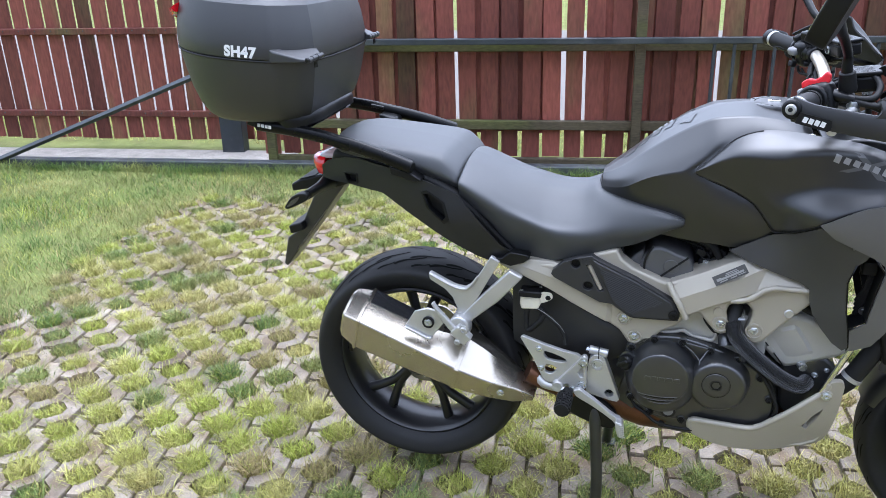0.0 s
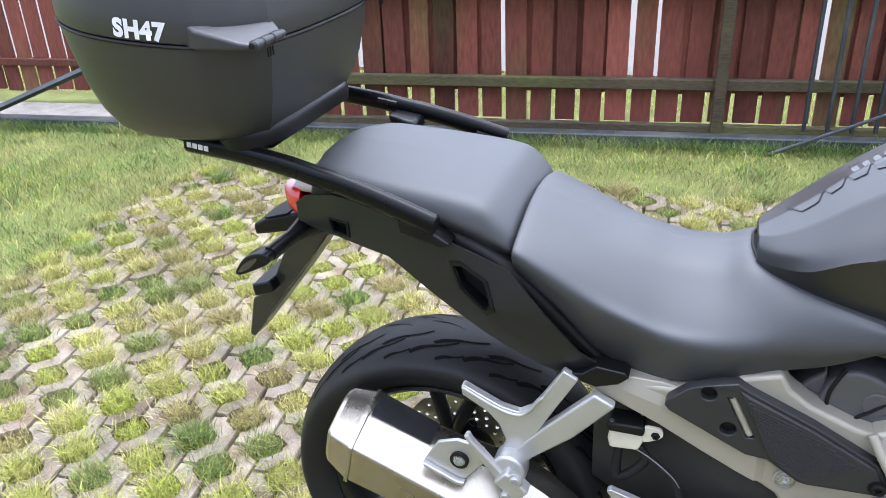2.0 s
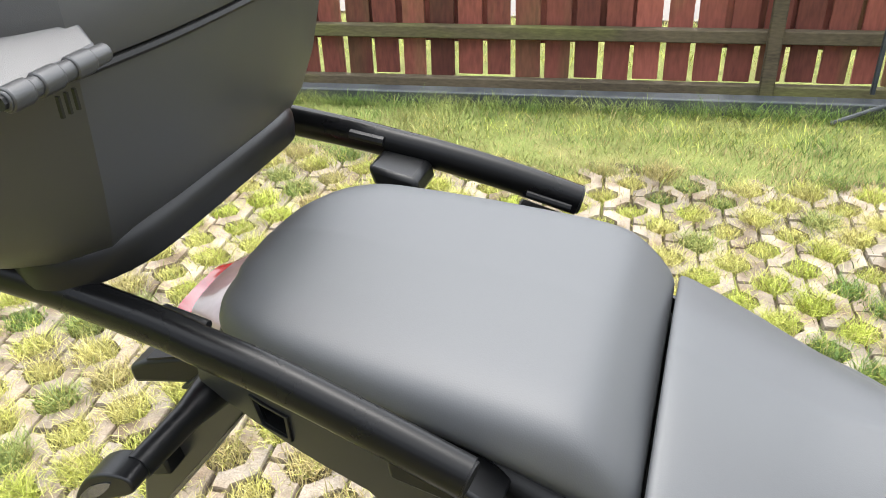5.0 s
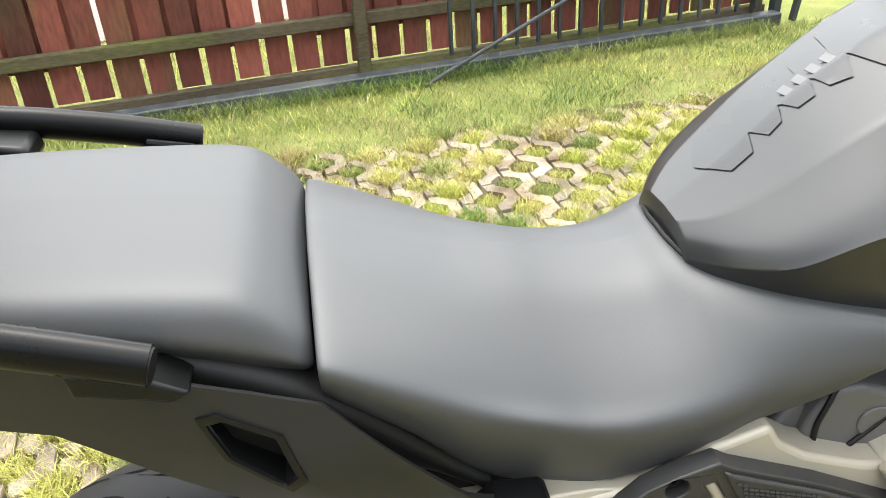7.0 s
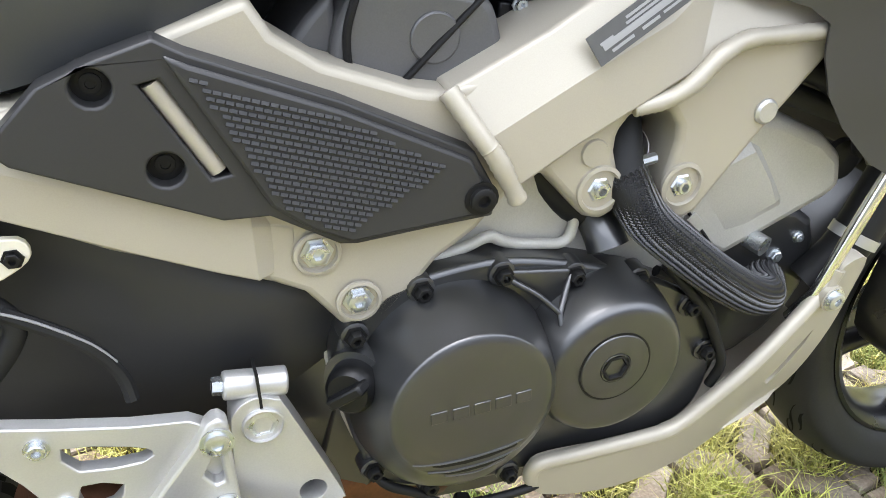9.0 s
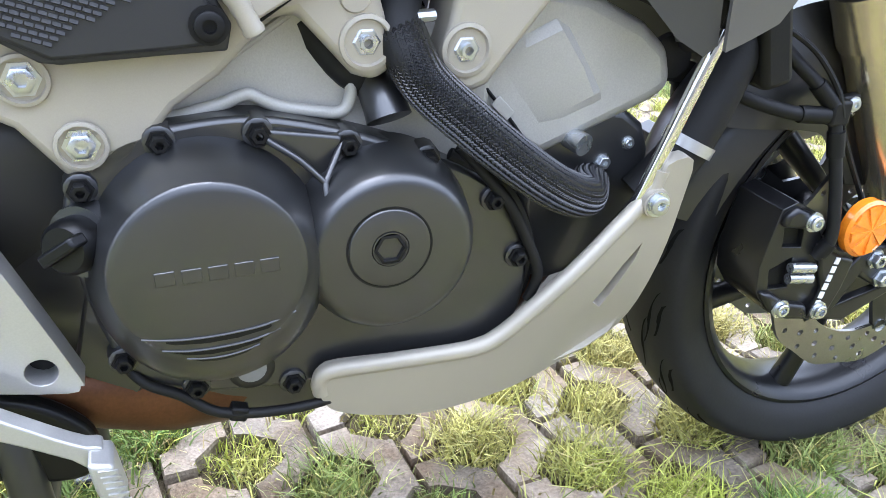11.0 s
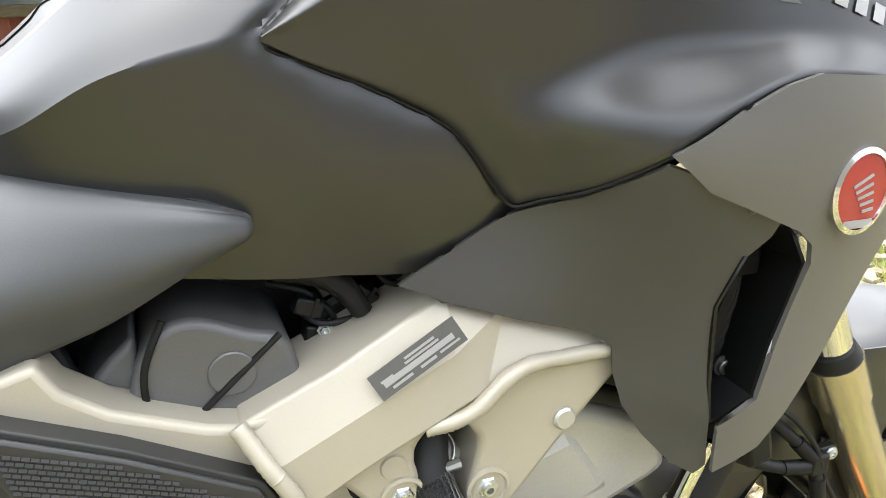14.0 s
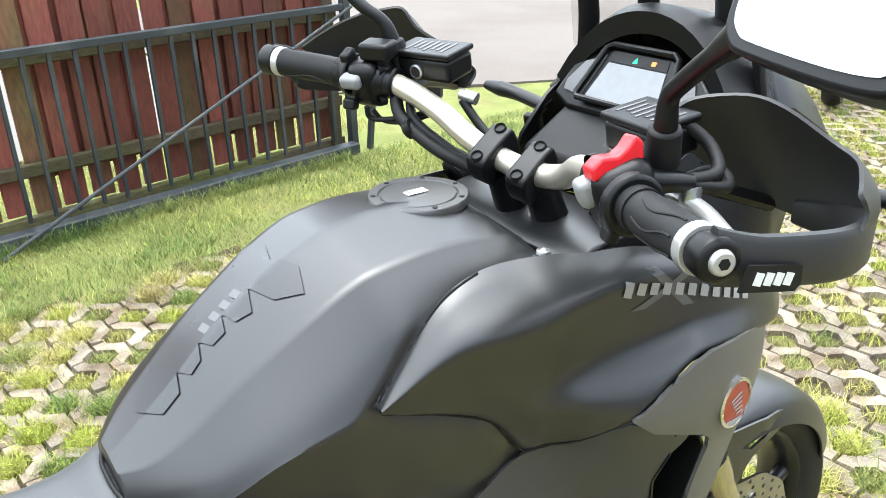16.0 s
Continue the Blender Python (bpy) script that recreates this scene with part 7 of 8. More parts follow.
    part("reflector_stay", slab([(1.262, 0.40), (1.29, 0.405), (1.292, 0.36), (1.262, 0.358)], s * 0.134, s * 0.128), M_RIM, fk, bevel=0.002)
    part("brake_line", tube([(1.187, s * 0.125, 0.494), (1.192, s * 0.128, 0.466), (1.201, s * 0.134, 0.42), (1.206, s * 0.138, 0.372), (1.198, s * 0.132, 0.350)], 0.0062, 10), M_RUBBER, fk, "black brake line")
    part("brake_line", tube([(1.06, s * 0.08, 0.535), (1.102, s * 0.10, 0.511), (1.148, s * 0.12, 0.498), (1.185, s * 0.125, 0.496)], 0.0066, 10), M_RUBBER, fk, "black brake line")
    part("brake_line", tube([(1.10, s * 0.09, 0.60), (1.131, s * 0.10, 0.557), (1.163, s * 0.118, 0.524), (1.183, s * 0.125, 0.503)], 0.0066, 10), M_RUBBER, fk, "black brake line")
    for p0, p1 in (((1.148, 0.120, 0.498), (1.176, 0.125, 0.496)), ((1.163, 0.118, 0.524), (1.180, 0.124, 0.506)), ((1.190, 0.127, 0.480), (1.194, 0.129, 0.456)), ((1.206, 0.138, 0.368), (1.201, 0.134, 0.354))):
        part("line_ferrule", tube([(p0[0], s * p0[1], p0[2]), (p1[0], s * p1[1], p1[2])], 0.0082, 10, 1, False), M_DARK, fk)
    part("line_junction", block((0.022, 0.016, 0.024), pose(1.187, s * 0.124, 0.498)), M_DARK, fk, bevel=0.003)
    part("junction_stay", slab([(1.190, 0.510), (1.215, 0.512), (1.218, 0.496), (1.190, 0.490)], s * 0.122, s * 0.112), M_DARK, fk, bevel=0.002)
    part("stay_bolt", bolt_mesh(1.208, s * 0.122, 0.503, 0.0055, False, 0.004, -1 if s < 0 else 1), M_ZINC, fk)
    part("sensor_wire", tube([(1.12, s * 0.11, 0.576), (1.153, s * 0.118, 0.554), (1.179, s * 0.126, 0.522), (1.188, s * 0.130, 0.500), (1.205, s * 0.125, 0.470), (1.256, s * 0.118, 0.399), (1.285, s * 0.112, 0.36)], 0.0028, 8), M_RUBBER, fk)
# fender: a tapered arch over the front wheel
rows = []
for k in range(25):
    a = radians(20 + 145 * k / 24)
    f = k / 24
    r = 0.300 + 0.003 * math.sin(math.pi * f)
    w = 0.052 + 0.034 * math.sin(math.pi * min(1, 0.15 + 0.8 * f))
    row = []
    for j in range(13):
        v = -1 + j / 6
        rr = r + 0.005 * (1 - v * v) - (0.045 * abs(v) ** 6)
        row.append((AX[0] + rr * math.cos(a) , v * w, AX[1] + rr * math.sin(a)))
    rows.append(row)
fender = part("front_fender", grid_mesh(rows), M_SATIN, bike, "satin black front mudguard", solid=0.004, smooth=60)
for s in (-1, 1):
    part("fender_side", panel(soft([(1.088, 0.482), (1.105, 0.525), (1.14, 0.568), (1.18, 0.586), (1.24, 0.592), (1.33, 0.589), (1.42, 0.574), (1.48, 0.545), (1.44, 0.530), (1.37, 0.530), (1.325, 0.490), (1.310, 0.430), (1.290, 0.402), (1.262, 0.405), (1.235, 0.440), (1.208, 0.464), (1.133, 0.474)], 3),
                              lambda x, z: s * (0.087 - 0.5 * max(0, math.hypot(x - AX[0], z - AX[1]) - 0.30) ** 1.15 - 0.02 * min(1, max(0, (x - 1.38) / 0.1))), [[(1.318, 0.552), (1.37, 0.562), (1.40, 0.552), (1.345, 0.538)]], 0.02), M_SATIN, fender, solid=0.004, smooth=60)
    part("fender_bracket", slab([(1.225, 0.500), (1.262, 0.490), (1.300, 0.420), (1.285, 0.400), (1.255, 0.405), (1.228, 0.445)], s * 0.094, s * 0.089), M_RIM, fender, bevel=0.002)
    for x, z in ((1.24, 0.488), (1.285, 0.418)):
        part("bracket_bolt", bolt_mesh(x, s * 0.094, z, 0.006, False, 0.004, -1 if s < 0 else 1), M_ZINC, fender)

# cockpit
tri = part("top_yoke", slab(soft([(0.90, 1.0), (0.95, 1.02), (1.02, 1.015), (1.03, 0.995), (0.95, 0.985)], 3), -0.13, 0.13), M_SATIN, bike, "black fork yoke", bevel=0.006)
for s in (-1, 1):
    part("fork_cap", lathe([(0.024, -0.03), (0.024, 0.01), (0.019, 0.014), (0.0001, 0.014)], (1.0, s * 0.103, 1.005), "z", 20), M_ALU, tri)


def ribbon(path, heights, thick):
    """An upright band with rounded edges along a path."""
    pts, hs = curve_pts(path, 5), [h for h in heights]
    rows = []
    for i, p in enumerate(pts):
        t = pts[min(i + 1, len(pts) - 1)] - pts[max(i - 1, 0)]
        n = Vector((-t.y, t.x, 0)).normalized()
        f = i / (len(pts) - 1) * (len(hs) - 1)
        k = min(int(f), len(hs) - 2)
        h = 0.5 * (hs[k] + (f - k) * (hs[k + 1] - hs[k]))
        rows.append([p + n * thick * u + Vector((0, 0, h * v)) for u, v in ((0.5, -0.72), (0.5, 0.72), (0.25, 0.95), (-0.25, 0.95), (-0.5, 0.72), (-0.5, -0.72), (-0.25, -0.95), (0.25, -0.95))])
    return grid_mesh(rows, True, True)


bar = part("handlebar", tube([(0.8050, -0.352, 1.1262), (0.842, -0.258, 1.1212), (0.872, -0.190, 1.121), (0.904, -0.128, 1.107), (0.922, -0.085, 1.083), (0.924, -0.034, 1.073), (0.913, 0.021, 1.083), (0.912, 0.070, 1.094), (0.910, 0.13, 1.115), (0.899, 0.21, 1.134), (0.870, 0.275, 1.139), (0.820, 0.38, 1.147)], 0.0135, 16, 8), M_BARALU, bike, "champagne anodised aluminium handlebar")
for c in ((0.924, -0.034, 1.073), (0.913, 0.021, 1.083)):
    m = Matrix.Translation(c) @ pose(0, 0, 0, 10, -32, 8)
    cl = part("bar_clamp", moved(slab(soft([(-0.030, -0.016), (-0.030, 0.016), (-0.016, 0.021), (0.016, 0.021), (0.030, 0.016), (0.030, -0.016), (0.016, -0.023), (-0.016, -0.023)], 2), -0.0135, 0.0135), m), M_PLASTIC, tri, "black two-bolt handlebar clamp", bevel=0.004, segs=3)
    for dx in (-0.022, 0.022):
        part("clamp_bolt", moved(lathe([(0.0072, -0.01), (0.0072, 0.004), (0.0062, 0.0055), (0.005, 0.003), (0.0001, 0.003)], (0, 0, 0), "z", 14), m @ Matrix.Translation((dx, 0, 0.018))), M_DARK, cl)
    part("bar_riser", tube([(c[0] + 0.035, c[1] * 1.0, 1.0), (c[0] + 0.012, c[1], c[2] - 0.02)], [0.022, 0.019], 14, 1, False), M_PLASTIC, tri)
ENDS = {-1: ((0.8066, -0.3474, 1.1267), (0.843, -0.255, 1.1205), (0.858, -0.222, 1.121), (0.876, -0.186, 1.121), -23.5), 1: ((0.824, 0.372, 1.1463), (0.872, 0.272, 1.139), (0.885, 0.243, 1.137), (0.899, 0.212, 1.134), 25.5)}
GUARD_RIM = {-1: [(0.930, -0.410, 1.142), (0.974, -0.385, 1.142), (1.020, -0.355, 1.138), (1.030, -0.325, 1.145), (1.017, -0.285, 1.168), (1.001, -0.255, 1.177), (0.969, -0.222, 1.173), (0.955, -0.208, 1.160)],
             1: [(0.865, 0.400, 1.158), (0.905, 0.385, 1.182), (0.943, 0.360, 1.200), (0.965, 0.335, 1.207), (0.982, 0.310, 1.209), (0.990, 0.288, 1.185), (1.015, 0.260, 1.162), (1.038, 0.233, 1.136)]}
GUARD_BASE = {-1: [(0.900, -0.412, 1.098), (0.957, -0.402, 1.088), (1.015, -0.372, 1.073), (1.050, -0.328, 1.060), (1.058, -0.285, 1.055), (1.052, -0.250, 1.062), (1.030, -0.215, 1.085), (0.985, -0.198, 1.120)],
              1: [(0.860, 0.405, 1.130), (0.920, 0.408, 1.118), (0.980, 0.392, 1.108), (1.020, 0.360, 1.100), (1.050, 0.320, 1.095), (1.060, 0.290, 1.092), (1.055, 0.260, 1.095), (1.035, 0.228, 1.106)]}
for side in (GUARD_RIM, GUARD_BASE):
    side[-1] = [(x, y + 0.018, z + 0.009) for x, y, z in side[-1]]
for s in (-1, 1):
    end, fl_c, sw_c, perch, yaw = ENDS[s]
    end, fl_c, sw_c, perch = Vector(end), Vector(fl_c), Vector(sw_c), Vector(perch)
    d = (end - fl_c).normalized()
    up = Vector((0, 0, 1))
    side = d.cross(up).normalized()
    gp = part("grip", tube([fl_c, fl_c.lerp(end, 0.15), fl_c.lerp(end, 0.5), fl_c.lerp(end, 0.85), end], [0.0200, 0.0182, 0.0186, 0.0182, 0.0192], 20, 5), M_RUBBER, bar, "ribbed black rubber grip")
    for k in range(14):
        q = fl_c.lerp(end, 0.06 + 0.0165 * k)
        if k < 6:
            part("grip_ring", tube([q - d * 0.0008, q + d * 0.0008], 0.0199, 20, 1, False), M_RUBBER, gp)
    for k in range(5):
        a0 = 0.5 + 0.9 * k
        pts = [fl_c.lerp(end, 0.3 + 0.06 * j) + 0.0187 * (math.cos(a0 + 0.22 * math.sin(j * 0.5)) * up + math.sin(a0 + 0.22 * math.sin(j * 0.5)) * side) for j in range(11)]
        part("grip_ridge", tube(pts, 0.0011, 6), M_RUBBER, gp)
    part("grip_flange", tube([fl_c - d * 0.010, fl_c + d * 0.002], [0.0290, 0.0265], 24, 1, False), M_PLASTIC, gp, bevel=0.003)
    part("bar_end_ring", tube([end - d * 0.004, end + d * 0.007], 0.0196, 24, 1, False), M_ALU, gp, "bright aluminium ring", bevel=0.001)
    wt = part("bar_end_weight", tube([end + d * 0.006, end + d * 0.024, end + d * 0.030], [0.0165, 0.0178, 0.0155] if s < 0 else [0.020, 0.021, 0.018], 24, 1, False), M_PLASTIC, bar, bevel=0.003)
    part("end_bolt", tube([end + d * 0.028, end + d * 0.034], [0.0105, 0.0088], 24, 1, False), M_ALU, wt, "bright bar end bolt", bevel=0.0015)
    part("end_socket", tube([end + d * 0.033, end + d * 0.0346], 0.0045, 6, 1, False), M_DARK, wt)
    # switch cluster
    sw = part("switch_housing", block((0.056, 0.048, 0.062), pose(sw_c.x + 0.004, sw_c.y, sw_c.z - 0.002, 0, -18, yaw)), M_PLASTIC, bar, "black switch housing", bevel=0.016, segs=4)
    part("housing_collar", tube([sw_c - d * 0.034, sw_c - d * 0.016], [0.021, 0.025], 18, 1, False), M_PLASTIC, sw, bevel=0.003)
    if s < 0:
        part("kill_switch", moved(slab([(-0.026, -0.012), (0.022, -0.012), (0.026, 0.006), (0.020, 0.014), (0.010, 0.006), (0.0, 0.002), (-0.014, 0.006), (-0.026, 0.0)], -0.010, 0.010), Matrix.Translation((0.852, -0.219, 1.152)) @ pose(0, 0, 0, -8, -14, yaw + 8)), M_REDSW, sw, "red engine stop switch", bevel=0.003, segs=3)
        hz = part("hazard_switch", block((0.018, 0.022, 0.026), pose(0.834, -0.208, 1.122, 0, -20, yaw)), M_GREYSW, sw, "pale grey hazard switch", bevel=0.006, segs=3)
        part("hazard_mark", moved(slab([(-0.005, -0.004), (0.005, -0.004), (0.0, 0.0055)], -0.0006, 0.0006), Matrix.Translation((0.8248, -0.2085, 1.1245)) @ pose(0, 0, 0, 0, -20, yaw) @ pose(0, 0, 0, 0, 0, 90)), M_REDSW, hz, smooth=0)
        part("start_button", block((0.012, 0.018, 0.014), pose(0.836, -0.236, 1.092, 0, 10, yaw)), M_DARK, sw, bevel=0.003)
        part("throttle_elbow", tube([(0.872, -0.225, 1.128), (0.900, -0.245, 1.126), (0.915, -0.252, 1.124)], [0.014, 0.009, 0.008], 12, 4), M_PLASTIC, sw)
    else:
        part("turn_switch", block((0.020, 0.030, 0.018), pose(0.857, 0.240, 1.137, 0, -20, yaw)), M_GREYSW, sw, "grey turn signal switch", bevel=0.006, segs=3)
        mb = part("mode_switch", block((0.030, 0.044, 0.022), pose(0.888, 0.222, 1.175, 0, -10, yaw)), M_PLASTIC, sw, "black add-on switch box", bevel=0.005, segs=3)
        part("switch_stem", tube([(0.893, 0.222, 1.165), (0.897, 0.220, 1.145)], 0.010, 12, 1, False), M_DARK, mb)
        part("beam_switch", block((0.022, 0.014, 0.030), pose(0.868, 0.262, 1.158, 0, -25, yaw)), M_DARK, sw, bevel=0.004, segs=3)
        part("horn_button", block((0.014, 0.018, 0.014), pose(0.858, 0.248, 1.106, 0, 10, yaw)), M_DARK, sw, bevel=0.003)
    pc = part("lever_perch", tube([perch - d * 0.010, perch + d * 0.012], 0.0200, 18, 1, False), M_PLASTIC, bar, "black lever clamp", bevel=0.003)
    part("perch_arm", tube([perch + Vector((0.012, 0, -0.004)), perch + Vector((0.038, s * 0.012, -0.010)), perch + Vector((0.050, s * 0.030, -0.016))], [0.015, 0.013, 0.011], 12, 4), M_PLASTIC, pc)
    for dz in (-0.024, 0.020):
        part("perch_bolt", lathe([(0.006, -0.006), (0.006, 0.004), (0.0001, 0.004)], (perch.x - 0.014, perch.y, perch.z + dz * 0.9), "x", 10), M_DARK, pc)
    if s < 0:
        part("lever", tube([(0.918, -0.214, 1.106), (0.916, -0.248, 1.106), (0.905, -0.278, 1.106), (0.886, -0.315, 1.103), (0.872, -0.358, 1.097), (0.863, -0.388, 1.094)], [0.009, 0.010, 0.009, 0.0075, 0.0075, 0.0085], 12, 5, True, 0.75), M_ALU, bar, "polished aluminium brake lever")
        part("lever_adjuster", lathe([(0.0001, 0.010), (0.009, 0.010), (0.010, 0.006), (0.010, -0.006), (0.0001, -0.008)], (0.915, -0.252, 1.112), "z", 14), M_ZINC, bar)
    else:
        part("lever", tube([(0.945, 0.225, 1.120), (0.944, 0.262, 1.120), (0.935, 0.295, 1.120), (0.915, 0.335, 1.120), (0.895, 0.385, 1.118)], [0.009, 0.010, 0.009, 0.0075, 0.0085], 12, 5, True, 0.75), M_ALU, bar, "polished aluminium clutch lever")
    rx, ry, rz, rr, ln = (0.940, -0.181, 1.146, -8, 0.072) if s < 0 else (0.950, 0.192, 1.154, 19, 0.088)
    rm = Matrix.Translation((rx, ry, rz)) @ pose(0, 0, 0, 0, -8, rr)
    rs = part("fluid_reservoir", moved(block((0.054, ln, 0.030), pose(0, 0, 0)), rm), M_PLASTIC, bar, "black square fluid reservoir", bevel=0.006, segs=3)
    part("reservoir_cap", moved(block((0.058, ln + 0.004, 0.008), pose(0, 0, 0.019)), rm), M_PLASTIC, rs, bevel=0.003, segs=3)
    for k in range(7):
        part("print_bar", moved(block((0.036 - 0.006 * (k % 3), 0.003, 0.0008), pose(0, -0.028 + 0.009 * k, 0.0232)), rm), M_GREYPRINT, rs, smooth=0)
    gl = part("sight_glass", moved(lathe([(0.0095, 0.002), (0.0095, -0.002), (0.0075, -0.003), (0.007, -0.001), (0.0001, -0.001)], (0, 0, 0), "x", 20), rm @ Matrix.Translation((-0.0275, 0.006 if s > 0 else -0.018, -0.002))), M_ZINC, rs)
    part("glass_disc", moved(lathe([(0.0068, -0.0025), (0.0001, -0.0028)], (0, 0, 0), "x", 20), rm @ Matrix.Translation((-0.0275, 0.006 if s > 0 else -0.018, -0.002))), M_DARK, gl)
    ban = Vector((0.958, 0.144, 1.122)) if s > 0 else Vector((0.955, -0.13, 1.118))
    part("banjo_bolt", tube([ban, ban + Vector((0.010, -s * 0.020, -0.004))], 0.008, 12, 1, False), M_ZINC, rs)
    # mirror
    if s < 0:
        stalk = [(0.907, -0.224, 1.135), (0.899, -0.232, 1.172), (0.896, -0.236, 1.198), (0.890, -0.252, 1.214), (0.872, -0.295, 1.245), (0.848, -0.345, 1.276)]
    else:
        stalk = [(0.925, 0.226, 1.145), (0.915, 0.232, 1.182), (0.908, 0.240, 1.205), (0.890, 0.262, 1.225), (0.870, 0.305, 1.262), (0.850, 0.36, 1.295)]
    ms = part("mirror", tube(stalk, [0.015, 0.0105, 0.0085, 0.0085, 0.0090, 0.017], 14, 5), M_PLASTIC, bar, "black mirror on a bent stalk")
    part("stalk_boot", tube([stalk[0], stalk[1]], [0.0165, 0.0145], 16, 1, False), M_RUBBER, ms, bevel=0.003)
    mo = soft([(-0.108, 0.020), (-0.105, -0.028), (-0.090, -0.047), (-0.06, -0.053), (0.05, -0.057), (0.088, -0.046), (0.112, 0.005), (0.115, 0.055), (0.085, 0.082), (-0.04, 0.084), (-0.095, 0.060)], 4)
    mm = Matrix.Translation((0.829, s * 0.412, 1.306 if s < 0 else 1.322)) @ pose(0, 0, 0, 0, 24, s * 12 - 2.4) @ Matrix.Diagonal((1, 0.8, 1, 1)) @ Matrix(((0, 1, 0, 0), (-1 if s < 0 else 1, 0, 0, 0), (0, 0, 1, 0), (0, 0, 0, 1)))
    part("mirror_shell", moved(slab(mo, -0.004, 0.030), mm), M_PLASTIC, ms, bevel=0.004, segs=4)
    part("mirror_glass", moved(slab([(0.90 * x, 0.86 * z + 0.002) for x, z in mo], -0.0052, 0.002), mm), bpy.data.materials.get("mirror_glass") or material("mirror_glass", (0.46, 0.485, 0.49), 0.02, metal=1.0, var=0.0, bump=0.0, rough_var=0.0), ms, "mirror glass")
    # hand guard: a band from the bar's end and a scooped shell in front of the grip
    tip = end + d * 0.018
    band = [tip, tip + Vector((0.035, s * 0.014, -0.008)), Vector(GUARD_BASE[s][0]) + Vector((0, 0, 0.004 if s < 0 else -0.012))] + [Vector(q) + Vector((0, 0, 0.004 if s < 0 else -0.012)) for q in GUARD_BASE[s][1:5]]
    hg = part("hand_guard", ribbon(band, [0.046, 0.040, 0.042, 0.044, 0.042, 0.036, 0.026], 0.013), M_GUARD, bar, "black plastic hand guard", smooth=50)
    rim, low = curve_pts(GUARD_RIM[s], 4), curve_pts(GUARD_BASE[s], 4)
    rws = []
    for p, q in zip(rim, low):
        out = Vector((0.016, s * 0.006, 0))
        rws.append([q.lerp(p, j / 7) + out * math.sin(math.pi * j / 7) for j in range(8)])
    part("guard_shell", grid_mesh(rws), M_GUARD, hg, solid=0.0035, smooth=60)
    part("guard_stay", tube([perch + Vector((0.03, 0, -0.01)), perch + Vector((0.07, s * 0.02, -0.012)), Vector(low[len(low) * 2 // 3])], [0.009, 0.008, 0.008], 8, 3), M_PLASTIC, hg)
    if s < 0:
        pm = Matrix.Translation((0.8330, -0.3905, 1.1115)) @ pose(0, 0, 0, 0, 12, -9)
        lb = part("maker_plate", moved(slab([(-0.029, -0.010), (-0.026, 0.010), (0.026, 0.010), (0.030, -0.004), (0.026, -0.010)], -0.001, 0.001), pm), M_DARK, hg, "small black plate with pale bars")
        for k in range(4):
            part("print_bar", moved(block((0.0075, 0.0008, 0.0095), pose(-0.0145 + 0.0098 * k, -0.0016, 0, 0, 8, 0)), pm), M_WHITE, lb, smooth=0)
for pts, r in (([(0.900, 0.205, 1.118), (0.893, 0.18, 1.094), (0.905, 0.12, 1.066), (0.925, 0.06, 1.050), (0.965, 0.02, 1.02)], 0.0085), ([(0.912, 0.19, 1.115), (0.902, 0.165, 1.094), (0.915, 0.11, 1.068), (0.935, 0.05, 1.045), (0.97, 0.01, 1.01)], 0.006), ([(0.868, 0.225, 1.105), (0.876, 0.226, 1.088), (0.905, 0.19, 1.092), (0.94, 0.165, 1.104)], 0.0035), ([(0.876, 0.222, 1.100), (0.888, 0.215, 1.085), (0.905, 0.185, 1.088), (0.93, 0.16, 1.10)], 0.003),
               ([(0.958, 0.140, 1.115), (0.965, 0.11, 1.085), (0.975, 0.06, 1.05), (1.0, 0.03, 1.0)], 0.006), ([(0.913, -0.250, 1.126), (0.945, -0.255, 1.128), (0.958, -0.235, 1.145), (0.950, -0.215, 1.160), (0.935, -0.210, 1.165)], 0.0062), ([(0.915, -0.252, 1.122), (0.950, -0.262, 1.115), (0.968, -0.240, 1.120), (0.975, -0.20, 1.10), (0.99, -0.14, 1.04)], 0.0062), ([(0.955, -0.125, 1.112), (0.968, -0.11, 1.085), (0.98, -0.08, 1.04), (1.0, -0.05, 0.99)], 0.006)):
    part("control_cable", tube(pts, r, 10), M_RUBBER, bike, "black control cable")
part("cable_tie", tube([(0.893, 0.168, 1.082), (0.897, 0.160, 1.088)], 0.0125, 12, 1, False), M_DARK, bike)
key = part("ignition_lock", lathe([(0.02, -0.03), (0.02, 0.0), (0.016, 0.004), (0.0001, 0.004)], (1.035, 0.02, 0.975), "z", 20), M_ALU, bike, "ignition lock with key")
part("key_blade", block((0.012, 0.003, 0.03), pose(1.036, 0.025, 0.985, 0, 20, 30)), M_ALU, key)
part("key_tag", block((0.024, 0.003, 0.03), pose(1.03, 0.012, 0.965, 20, 0, 60)), M_WHITE, key, "white key tag")
part("key_head", tube([(1.045, 0.042, 0.978), (1.05, 0.047, 0.992)], [0.006, 0.008], 10, 1, False), M_REDSW, key, "red key head")
part("power_socket", moved(lathe([(0.022, -0.02), (0.022, 0.006), (0.018, 0.009), (0.0001, 0.007)], (0, 0, 0), "x", 20), Matrix.Translation((0.957, 0.153, 1.018)) @ pose(0, 0, 0, 0, 30, 180)), M_DARK, bike, "capped power socket")

key = part("ignition_key", block((0.004, 0.022, 0.026), pose(1.003, 0.015, 0.966, 0, 25, 20)), M_WHITE, tri, "white key tag", bevel=0.001)
part("key_knob", lathe([(0.0001, 0.012), (0.005, 0.010), (0.007, 0.004), (0.006, -0.004), (0.0001, -0.006)], (0.995, 0.012, 0.986), "z", 16), M_REDSW, key, "red key knob")
# instrument panel and cowl

